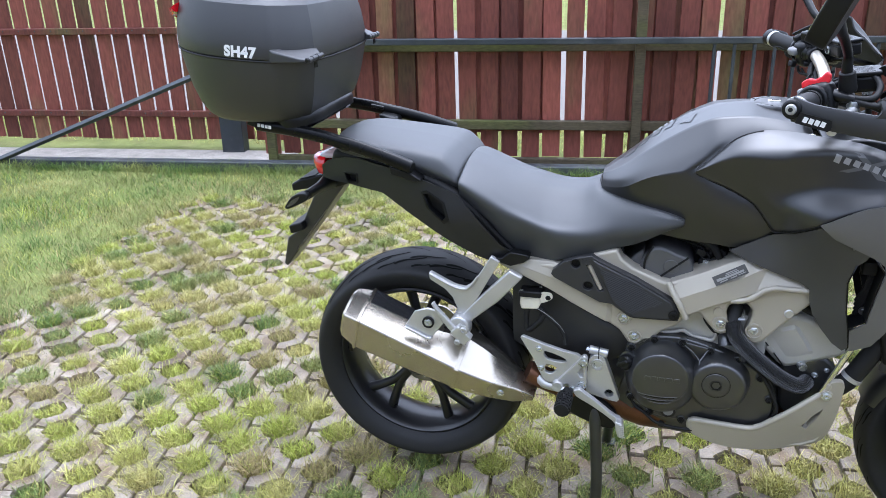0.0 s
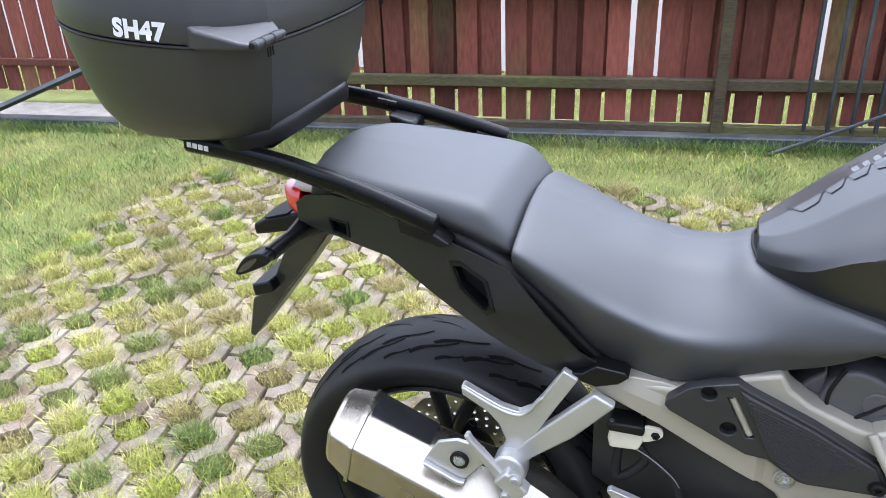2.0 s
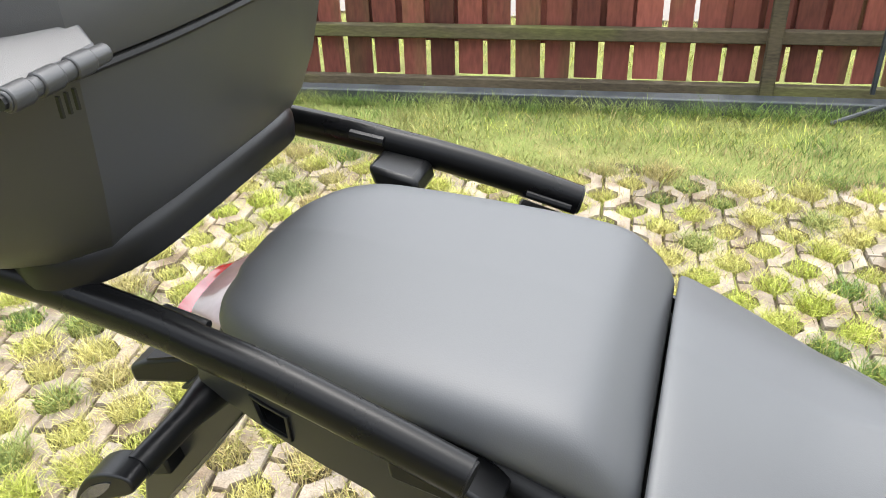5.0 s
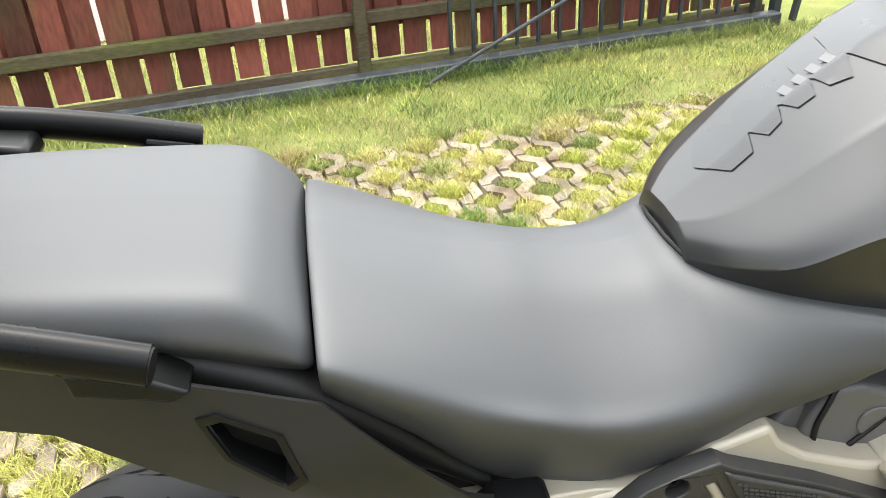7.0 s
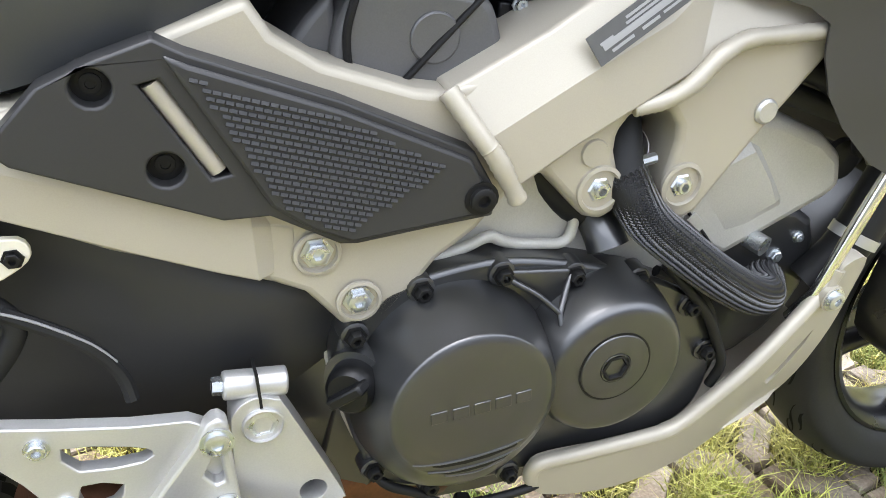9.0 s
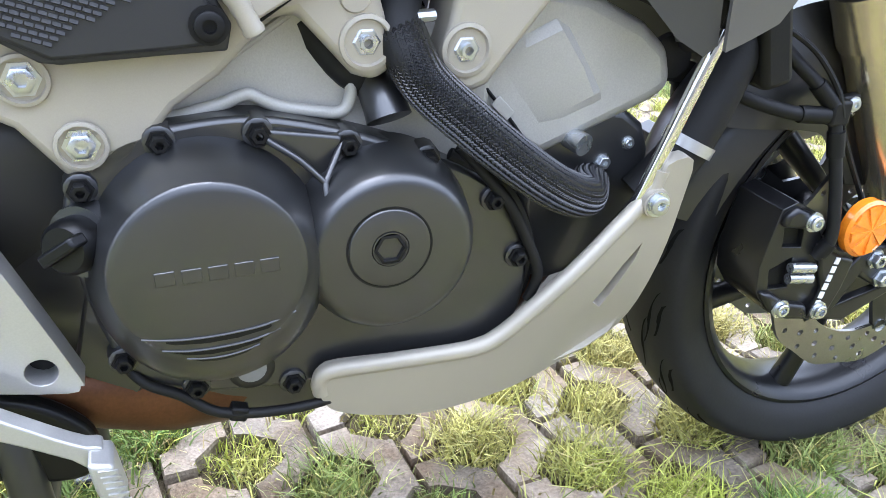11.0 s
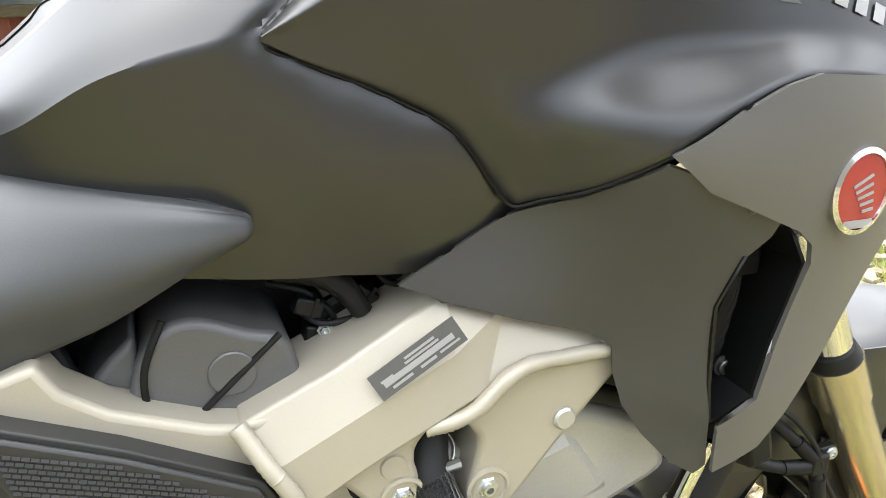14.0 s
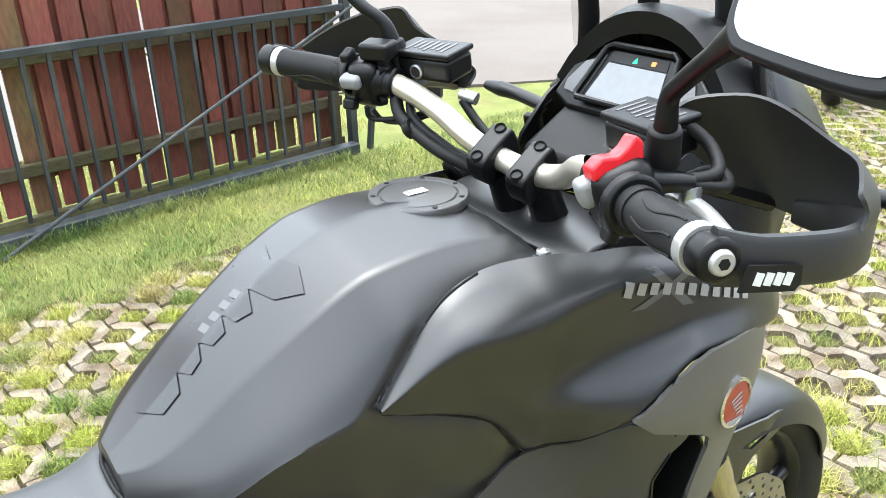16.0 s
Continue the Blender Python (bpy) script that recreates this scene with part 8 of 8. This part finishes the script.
def dash_pt(u, v, d=0.0):
    """u across to the left, v up the leaning panel, d towards the rider."""
    return Vector((1.112 + 0.0285 * v / 0.06 - 0.82 * d, 0.005 + 0.96 * u, 1.1310 + 0.039 * v / 0.06 + 0.5 * d))


def dash_slab(outline, d0, d1):
    bm = bmesh.new()
    f = [bm.verts.new(dash_pt(u, v, d0)) for u, v in outline]
    b = [bm.verts.new(dash_pt(u, v, d1)) for u, v in outline]
    bm.faces.new(b)
    bm.faces.new(f[::-1])
    for i in range(len(f)):
        j = (i + 1) % len(f)
        bm.faces.new((f[i], f[j], b[j], b[i]))
    bmesh.ops.recalc_face_normals(bm, faces=bm.faces)
    return bm


dash = part("instrument_panel", dash_slab([(-0.125, -0.035), (-0.115, 0.02), (-0.085, 0.052), (0.085, 0.052), (0.115, 0.02), (0.125, -0.035), (0.09, -0.055), (-0.09, -0.055)], -0.03, 0.0), M_PLASTIC, bike, "black instrument panel", bevel=0.006, segs=3)
part("display_frame", dash_slab([(-0.066, -0.038), (-0.072, -0.030), (-0.058, 0.050), (-0.050, 0.056), (0.050, 0.056), (0.058, 0.050), (0.072, -0.030), (0.066, -0.038)], -0.004, 0.006), M_PLASTIC, dash, bevel=0.005, segs=3)
part("display", dash_slab([(-0.060, -0.032), (-0.048, 0.030), (0.048, 0.030), (0.060, -0.032)], 0.005, 0.0072), M_SCREEN, dash, "dull grey LCD behind glass")
bez = [(-0.070, -0.036), (-0.074, -0.028), (-0.060, 0.052), (-0.050, 0.059), (0.050, 0.059), (0.060, 0.052), (0.074, -0.028), (0.070, -0.036), (-0.070, -0.036)]
part("display_bezel", tube([dash_pt(u, v, 0.010) for u, v in bez], 0.0042, 8, 2, False), M_PLASTIC, dash, "raised black bezel")
for s in (-1, 1):
    part("side_display", dash_slab([(s * 0.080, -0.030), (s * 0.070, 0.036), (s * 0.092, 0.026), (s * 0.108, -0.010), (s * 0.105, -0.026)], 0.0, 0.003), M_PAD, dash, "glossy black side window")
part("warning_strip", dash_slab([(-0.048, 0.032), (-0.045, 0.049), (0.045, 0.049), (0.048, 0.032)], 0.005, 0.0070), M_DARK, dash)
part("neutral_light", dash_slab([(0.010, 0.036), (0.006, 0.045), (0.002, 0.036)], 0.0068, 0.0076), glow("green_glow", (0.02, 0.9, 0.35), 0.7), dash)
part("abs_light", dash_slab([(-0.020, 0.037), (-0.020, 0.044), (-0.027, 0.044), (-0.027, 0.037)], 0.0068, 0.0076), glow("amber_glow", (0.9, 0.30, 0.04), 0.5), dash)
# visor over the instruments and cowl round them
rows = []
for k in range(17):
    f = -1 + k / 8
    u = 0.155 * f
    zt = 1.228 - 0.065 * f * f - 0.03 * f ** 4
    rows.append([(1.135 - 0.02 * f * f, u * 0.86, zt - 0.035), (1.130 - 0.015 * f * f, u * 0.9, zt - 0.008), (1.150, u * 0.95, zt), (1.21, u, zt - 0.012), (1.30, u * 0.95, zt - 0.06), (1.345, u * 0.85, zt - 0.12)])
cowl = part("front_cowl", grid_mesh([[Vector(p) for p in r] for r in rows]), M_PLASTIC, bike, "black cockpit visor and nose cowl", solid=0.004, smooth=50)
for s in (-1, 1):
    part("cowl_side", grid_mesh([[(1.03, s * 0.115, 1.065), (1.05, s * 0.150, 1.02), (1.035, s * 0.185, 0.992)], [(1.09, s * 0.135, 1.105), (1.11, s * 0.165, 1.04), (1.10, s * 0.182, 0.968)], [(1.15, s * 0.140, 1.140), (1.17, s * 0.165, 1.06), (1.16, s * 0.178, 0.940)], [(1.25, s * 0.135, 1.125), (1.26, s * 0.145, 1.04), (1.25, s * 0.13, 0.92)], [(1.33, s * 0.11, 1.07), (1.345, s * 0.09, 1.0), (1.33, s * 0.08, 0.90)]]), M_PLASTIC, cowl, solid=0.004, smooth=60)
    part("inner_panel", grid_mesh([[(0.86, s * 0.118, 1.012), (0.87, s * 0.10, 0.99)], [(0.95, s * 0.135, 1.013), (0.96, s * 0.105, 0.97)], [(1.03, s * 0.180, 0.990), (1.05, s * 0.12, 0.96)], [(1.10, s * 0.18, 0.968), (1.12, s * 0.10, 0.98)]]), M_DARK, cowl, solid=0.003)
    for k in range(5):
        part("vent_slat", block((0.03, 0.004, 0.003), pose(1.083 + 0.008 * k, s * 0.137, 1.075 + 0.011 * k, s * 20, -30, 0)), M_DARK, cowl)
part("dash_shelf", block((0.10, 0.21, 0.05), pose(1.075, 0, 1.055, 0, -30, 0)), M_DARK, cowl, bevel=0.012, segs=3)
part("nose", loft([(1.18, [(0.11, 0.86), (0.13, 0.92), (0.12, 1.0), (0, 1.02)]), (1.28, [(0.08, 0.85), (0.11, 0.92), (0.10, 1.0), (0, 1.02)]), (1.36, [(0.03, 0.86), (0.05, 0.91), (0.04, 0.95), (0, 0.96)])], 4, 4), M_PLASTIC, cowl)
part("lid_button", block((0.012, 0.026, 0.026), pose(1.085, 0.150, 1.062, 0, -20, 20)), M_DARK, cowl, bevel=0.003)
for s in (-1, 1):
    part("front_indicator", tube([(1.19, s * 0.16, 1.045), (1.187, s * 0.24, 1.050), (1.185, s * 0.30, 1.057), (1.176, s * 0.335, 1.062), (1.167, s * 0.362, 1.066)], [0.020, 0.013, 0.013, 0.016, 0.009], 12, 4, True, 0.75), M_PLASTIC, cowl, "black front turn signal on a short stalk")
for s in (-1, 1):
    part("screen_bracket", tube([(1.20, s * 0.06, 1.17), (1.19, s * 0.058, 1.24), (1.17, s * 0.055, 1.33)], [0.018, 0.015, 0.012], 8, 4, True, 0.5), M_PLASTIC, cowl)
    part("screen_stay", tube([(1.17, s * 0.14, 1.12), (1.16, s * 0.13, 1.20), (1.13, s * 0.12, 1.34)], [0.016, 0.014, 0.012], 8, 4, True, 0.5), M_PLASTIC, cowl)
glass = bpy.data.materials.new("clear_screen")
glass.use_nodes = True
gb = glass.node_tree.nodes["Principled BSDF"]
gb.inputs["Transmission Weight"].default_value, gb.inputs["Roughness"].default_value, gb.inputs["IOR"].default_value = 1.0, 0.02, 1.12
rows = []
for k in range(13):
    f = -1 + k / 6
    rows.append([(1.245 - 0.07 * abs(f) ** 2 - 0.03 * q, 0.165 * f * (1 - 0.10 * q), 1.13 + 0.10 * q - 0.02 * f * f) for q in range(4)])
ws = part("windscreen", grid_mesh(rows), glass, bike, "clear windscreen", solid=0.003, smooth=60)
ws.visible_shadow = False

# ---- top case ----
case = thing("top_case", "large matt black plastic top case on the rear rack", "luggage case", (-0.36, 0, 1.012))


def seam_z(x):
    """Height of the lid's seam: it climbs a little towards the back."""
    return 1.158 + 0.026 * min(1, max(0, (-0.20 - x) / 0.36))


# half plans of the case from the middle of the back round to the middle of the front; a point given twice is an edge
FULL = [(-0.592, 0.0), (-0.584, 0.075), (-0.556, 0.145), (-0.505, 0.200), (-0.440, 0.234), (-0.370, 0.245), (-0.305, 0.240), (-0.270, 0.231), (-0.270, 0.231), (-0.228, 0.196), (-0.198, 0.158), (-0.198, 0.158), (-0.188, 0.08), (-0.186, 0.0)]
FOOT = [(-0.520, 0.0), (-0.515, 0.06), (-0.495, 0.105), (-0.460, 0.136), (-0.415, 0.150), (-0.370, 0.152), (-0.330, 0.147), (-0.300, 0.139), (-0.300, 0.139), (-0.272, 0.128), (-0.255, 0.115), (-0.255, 0.115), (-0.248, 0.06), (-0.246, 0.0)]


def case_ring(f, z_of, grow=0.0, n=4):
    """A level ring of the case: f is 1 at the seam's plan and 0 at the foot's."""
    pts = []
    for (ax, ay), (bx, by) in zip(FULL, FOOT):
        x, y = bx + (ax - bx) * f, by + (ay - by) * f
        k = 1 + grow
        pts.append((-0.37 + (x + 0.37) * k, -y * k, 0))
    half = [Vector((p.x, min(0, p.y), z_of(p.x))) for p in curve_pts(pts, n)]
    return half + [Vector((p.x, -p.y, p.z)) for p in half[-2:0:-1]]


rings = [case_ring(f, lambda x, q=q: 1.004 + (seam_z(x) - 1.006) * q) for f, q in ((-0.10, 0.0), (0.08, 0.02), (0.30, 0.09), (0.54, 0.25), (0.74, 0.48), (0.89, 0.76), (0.98, 0.96), (0.985, 1.0))]
shell = part("lower_shell", grid_mesh(rings, True, True), M_CASE, case, "matt black textured lower shell", smooth=22)
rings = [case_ring(1.0, lambda x, q=q: seam_z(x) + 0.003 + q, g) for g, q in ((0.0, 0.0), (0.006, 0.004), (0.004, 0.03), (-0.03, 0.075), (-0.085, 0.115), (-0.20, 0.140), (-0.45, 0.152), (-0.8, 0.156))]
lid = part("lid", grid_mesh(rings, True, True), M_CASE, case, "matt black textured lid", smooth=22)
part("lid_seam", tube([(*p[:2], p[2] - 0.001) for p in case_ring(1.0, seam_z, 0.0)] + [case_ring(1.0, seam_z)[0]], 0.0028, 6, 1, False), M_DARK, case, "black rubber lid seal")
for s in (-1, 1):
    # a shelf on the lid's cut corner carries the hinge
    top = [(-0.282, 0.230, 1.196), (-0.262, 0.236, 1.185), (-0.205, 0.228, 1.171), (-0.190, 0.222, 1.168), (-0.186, 0.150, 1.172), (-0.200, 0.148, 1.190), (-0.235, 0.185, 1.196)]
    bm = bmesh.new()
    upv = [bm.verts.new((x, s * y, z)) for x, y, z in top]
    lov = [bm.verts.new((x, s * y, 1.161)) for x, y, z in top]
    bm.faces.new(upv)
    bm.faces.new(lov[::-1])
    for k in range(len(top)):
        j = (k + 1) % len(top)
        bm.faces.new((upv[k], lov[k], lov[j], upv[j]))
    bmesh.ops.recalc_face_normals(bm, faces=bm.faces)
    part("hinge_shelf", bm, M_CASE, lid, "sloping shelf at the lid's corner", bevel=0.003, segs=3)
    h0, h1 = Vector((-0.187, s * 0.222, 1.166)), Vector((-0.184, s * 0.148, 1.168))
    hg = part("hinge", tube([h0, h1], 0.0056, 12, 1, False), M_CASE, lid, "black hinge barrel", bevel=0.001)
    for q in (0.02, 0.30, 0.62):
        c = h0.lerp(h1, q)
        part("hinge_knuckle", tube([c, c + (h1 - h0) * 0.20], 0.0070, 12, 1, False), M_CASE, hg, bevel=0.001)
    part("hinge_pin", tube([h0 + (h0 - h1) * 0.03, h0], 0.004, 8, 1, False), M_DARK, hg)
    for q in (0.42, 0.50, 0.58):
        c = h0.lerp(h1, q)
        part("hinge_rib", block((0.002, 0.0018, 0.012), pose(c.x + 0.002, c.y, c.z - 0.015)), M_PLASTIC, hg)
part("rear_reflector", loft([(-0.592, [(0.06, 1.232), (0.072, 1.240), (0.07, 1.252), (0, 1.256)]), (-0.574, [(0.125, 1.248), (0.135, 1.256), (0.125, 1.268), (0, 1.276)]), (-0.540, [(0.165, 1.262), (0.175, 1.268), (0.160, 1.280), (0, 1.295)])], 4, 3), M_RED, lid, "red reflector strip")
lid_hit = on_mesh(lid, None, (0, 1, 0))
text = lettering("size_lettering", "SH47", 0.0315, Matrix.Translation((-0.338, -0.30, 1.1850)) @ pose(0, 0, 0, 90, 5, 0), M_WHITE, lid, 0.0, 0.0, 1.10)
base = BASE[text.name]
for v in text.data.vertices:
    p = v.co + base
    q = lid_hit((p.x, -0.5, p.z))
    v.co = (q or p) - base + Vector((0, -0.0012, 0))
part("mounting_plate", moved(loft([(-0.47, [(0.06, 0.998), (0.09, 1.000), (0.09, 1.010), (0, 1.012)]), (-0.36, [(0.10, 0.998), (0.128, 1.000), (0.128, 1.012), (0, 1.014)]), (-0.255, [(0.09, 1.002), (0.108, 1.006), (0.105, 1.020), (0, 1.020)])], 4, 3), Matrix.Translation((0, 0.0, 0))), M_PLASTIC, case, "black mounting plate")
lip = [(-0.306, -0.122, 1.002), (-0.285, -0.130, 1.004), (-0.262, -0.124, 1.008), (-0.245, -0.099, 1.014), (-0.239, -0.05, 1.018), (-0.238, 0.0, 1.019)]
half = curve_pts(lip, 5)
edge = [Vector(q) for q in half] + [Vector((q.x, -q.y, q.z)) for q in half[-2::-1]]
rows = []
for k, q in enumerate(edge):
    t = edge[min(k + 1, len(edge) - 1)] - edge[max(k - 1, 0)]
    n = Vector((-t.y, t.x, 0)).normalized()
    n = n if n.dot(Vector((q.x + 0.36, q.y, 0))) > 0 else -n
    rows.append([tuple(q + n * d + Vector((0, 0, h))) for d, h in ((-0.012, -0.010), (-0.012, 0.024), (-0.002, 0.0245), (0.014, 0.0215), (0.021, 0.0175), (0.0245, 0.011), (0.0252, 0.002), (0.0245, -0.010))])
part("plate_lip", grid_mesh(rows, True, True), M_PLASTIC, case, "broad raised rim of the mounting plate", smooth=50)
part("release_button", block((0.03, 0.012, 0.014), pose(-0.285, -0.125, 1.014, 0, 0, 20)), M_DARK, case, bevel=0.003)

# ---- grass paving: notched concrete pieces round planted openings ----
LAY = Matrix.Translation((-1.659, 3.612, 0)) @ pose(0, 0, 0, 0, 0, 1.85) @ Matrix.Diagonal((0.966, 0.966, 1, 1))


def paver_mesh(seed):
    rng = random.Random(seed)
    g = 0.0052
    # openings: on the left side at mid height, on the right side at both ends
    pts = [(-0.05 + g, -0.10 + g), (-0.05 + g, -0.052), (-0.034, -0.050), (0.004, -0.018), (0.004, 0.018), (-0.034, 0.050), (-0.05 + g, 0.052), (-0.05 + g, 0.10 - g),
           (-0.004, 0.10 - g), (-0.004, 0.082), (0.034, 0.050), (0.05 - g, 0.048), (0.05 - g, -0.048), (0.034, -0.050), (-0.004, -0.082), (-0.004, -0.10 + g)]
    pts = [(x + rng.uniform(-0.002, 0.002), y + rng.uniform(-0.002, 0.002)) for x, y in pts]
    n = len(pts)
    cx, cy = sum(p[0] for p in pts) / n, sum(p[1] for p in pts) / n
    verts = [(cx + (x - cx) * 0.962, cy + (y - cy) * 0.983, rng.uniform(-0.0012, 0.0012)) for x, y in pts] + [(x, y, -0.005) for x, y in pts] + [(x, y, -0.045) for x, y in pts]
    faces = [tuple(range(n))]
    faces += [(i, n + i, n + (i + 1) % n, (i + 1) % n) for i in range(n)] + [(n + i, 2 * n + i, 2 * n + (i + 1) % n, n + (i + 1) % n) for i in range(n)]
    return verts, faces


def build_paving():
    rng = random.Random(11)
    protos = [paver_mesh(s) for s in range(8)]
    bed = tagged(new("paving"), "worn grey concrete grass pavers with planted openings", "paving", kind="structure")
    shared = []
    for verts, faces in protos:
        me = bpy.data.meshes.new("paver")
        me.from_pydata(verts, [], faces)
        bm = bmesh.new()
        bm.from_mesh(me)
        bmesh.ops.recalc_face_normals(bm, faces=bm.faces)
        bm.to_mesh(me)
        bm.free()
        me.materials.append(M_CONCRETE)
        shared.append(me)
    cells = []
    for i in range(-8, 92):
        for j in range(-52, 8):
            lx, ly = 0.05 + 0.1 * i, 0.2 * j + (0.1 if i % 2 else 0.0)
            x, y, _ = LAY @ Vector((lx, ly, 0))
            if is_paved(x - 0.05, y) and is_paved(x + 0.05, y) and -4.9 < y:
                cells.append((x, y, i))
    near = sorted(cells, key=lambda c: abs(c[0] - 0.0) * 0.6 + abs(c[1] - 2.6))[:290]
    chosen = set((c[0], c[1]) for c in near)
    vs, fs = [], []
    for x, y, i in cells:
        k = rng.randrange(8)
        m = pose(x, y, rng.uniform(-0.006, 0.003), rng.uniform(-0.9, 0.9), rng.uniform(-0.9, 0.9), 1.85 + rng.uniform(-0.8, 0.8)) @ Matrix.Diagonal((0.966, 0.966, 1, 1))
        if (x, y) in chosen:
            ob = new("paver", shared[k])
            ob.parent = bed
            ob.matrix_basis = m
        else:
            o = len(vs)
            vs += [tuple(m @ v.co) for v in shared[k].vertices]
            fs += [tuple(q + o for q in p.vertices) for p in shared[k].polygons]
    me = bpy.data.meshes.new("far_pavers")
    me.from_pydata(vs, [], fs)
    me.materials.append(M_CONCRETE)
    ob = new("far_pavers", me)
    ob.parent = bed
    tagged(ob, kind="stuff")
    

def blades(name, spots, mat, label, height, seed):
    """Grass: every blade a bent, tapered strip."""
    r = np.random.default_rng(seed)
    p = np.array(spots, float)
    n = len(p)
    a = r.uniform(0, 2 * math.pi, n)
    h = height * r.uniform(0.45, 1.25, n) * p[:, 3]
    lean = r.uniform(0.3, 1.5, n) * h
    w = r.uniform(0.0007, 0.0017, n)
    b = r.uniform(0, 2 * math.pi, n)
    dx, dy = np.cos(a) * w, np.sin(a) * w
    lx, ly = np.cos(b) * lean, np.sin(b) * lean
    z0 = p[:, 2]
    v = np.empty((n, 5, 3))
    v[:, 0] = np.c_[p[:, 0] - dx, p[:, 1] - dy, z0]
    v[:, 1] = np.c_[p[:, 0] + dx, p[:, 1] + dy, z0]
    v[:, 2] = np.c_[p[:, 0] + dx * 0.8 + lx * 0.35, p[:, 1] + dy * 0.8 + ly * 0.35, z0 + h * 0.6]
    v[:, 3] = np.c_[p[:, 0] - dx * 0.8 + lx * 0.35, p[:, 1] - dy * 0.8 + ly * 0.35, z0 + h * 0.6]
    v[:, 4] = np.c_[p[:, 0] + lx, p[:, 1] + ly, z0 + h]
    o = 5 * np.arange(n)
    loops = np.empty((n, 7), np.int32)
    loops[:, :4] = o[:, None] + np.array([0, 1, 2, 3])
    loops[:, 4:] = o[:, None] + np.array([3, 2, 4])
    me = bpy.data.meshes.new(name)
    me.vertices.add(5 * n)
    me.vertices.foreach_set("co", v.ravel())
    me.loops.add(7 * n)
    me.loops.foreach_set("vertex_index", loops.ravel())
    me.polygons.add(2 * n)
    me.polygons.foreach_set("loop_start", (7 * np.arange(n)[:, None] + np.array([0, 4])).ravel())
    me.polygons.foreach_set("loop_total", np.tile([4, 3], n))
    me.update(calc_edges=True)
    me.materials.append(mat)
    return tagged(new(name, me), label, "grass", kind="stuff")


def plant():
    r = random.Random(3)
    green, yellow, dry = [], [], []
    # tufts in the openings
    for i in range(-8, 92):
        for j in range(-52, 8):
            x, y, _ = LAY @ Vector((0.1 * i, 0.2 * j + (0.1 if i % 2 else 0.0), 0))
            if not is_paved(x, y) or y < -1.2 or x > 6.6:
                continue
            lush = 0.5 + 0.5 * noise.noise(Vector((x * 1.7, y * 1.7, 5))) + r.uniform(-0.35, 0.35)
            near = -1.9 < x < 2.4 and 0.6 < y < 4.5
            count = int((720 if near else 120) * max(0.38, min(1.1, 0.5 + lush * 0.8)))
            dest = green if r.random() < 0.20 + 0.25 * noise.noise(Vector((x, y, 1))) else (dry if r.random() < 0.10 else yellow)
            ox, oy = r.uniform(-0.012, 0.012), r.uniform(-0.012, 0.012)
            for _ in range(count):
                u, v = r.gauss(0, 0.5), r.gauss(0, 0.5)
                if abs(u) + abs(v) > 1.45:
                    continue
                roll = r.random()
                (dest if roll < 0.70 else yellow if roll < 0.92 else dry).append((x + ox + u * 0.064, y + oy + v * 0.060, -0.017, (0.74 if near else 0.95) * max(0.55, min(1.2, 0.55 + lush))))
    # lawn along the fence and left of the paving
    for _ in range(360000):
        x, y = r.uniform(-4.4, 4.2), r.uniform(0.3, 5.06)
        if y > 4.80 + 0.057 * x:
            continue
        if is_paved(x - 0.07, y + 0.05) or y > road_edge(x) - 0.15:
            if r.random() > 0.02:
                continue
        near_edge = is_paved(x + 0.25, y - 0.25)
        fleck = noise.noise(Vector((x * 6.5, y * 6.5, 4)))
        d = 0.72 + 0.5 * noise.noise(Vector((x * 2.2, y * 2.2, 9))) + 0.4 * fleck
        patch = noise.noise(Vector((x * 1.1, y * 1.6, 31)))
        roll = r.random()
        if near_edge and roll < 0.30 + 0.5 * patch:
            dry.append((x, y, -0.005, max(0.3, 0.7 * d)))
        else:
            (dry if roll > 0.94 - 0.25 * max(0, fleck + patch - 0.2) else yellow if roll < 0.26 + 0.6 * patch - 0.6 * fleck else green).append((x, y, -0.005, max(0.35, d)))
    # thin dry growth that creeps over the paving's edge and joints
    for _ in range(60000):
        x, y = r.uniform(-2.0, 2.6), r.uniform(0.6, 4.5)
        if not is_paved(x, y):
            continue
        edge = not is_paved(x - 0.30, y + 0.22)
        n = noise.noise(Vector((x * 2.6, y * 2.6, 17)))
        if noise.noise(Vector((x * 9, y * 9, 2))) > 0.15 and not edge:
            continue
        if r.random() < (0.85 if edge else 0.08 + 0.5 * max(0, n)):
            dry.append((x, y, 0.0 if edge else -0.003, 0.35 + 0.3 * r.random()))
    for _ in range(9000):
        x = r.uniform(-4.5, 2.7)
        y = 4.80 + 0.057 * x - abs(r.gauss(0, 0.02))
        green.append((x, y, 0.0, r.uniform(0.8, 1.5)))
    for _ in range(12000):
        x, y = r.uniform(-5.0, 3.2), r.uniform(5.35, 6.15)
        yellow.append((x, y, 0.0, 1.2))
    blades("grass", green, M_BLADE, "short green lawn and tufts between pavers", 0.050, 21)
    blades("straw", dry, M_STRAW, "dry straw-coloured growth over the paving's edge", 0.05, 23)
    blades("dry_grass", yellow, M_BLADEDRY, "yellow-green grass tufts in the paving", 0.044, 22)


build_paving()
plant()
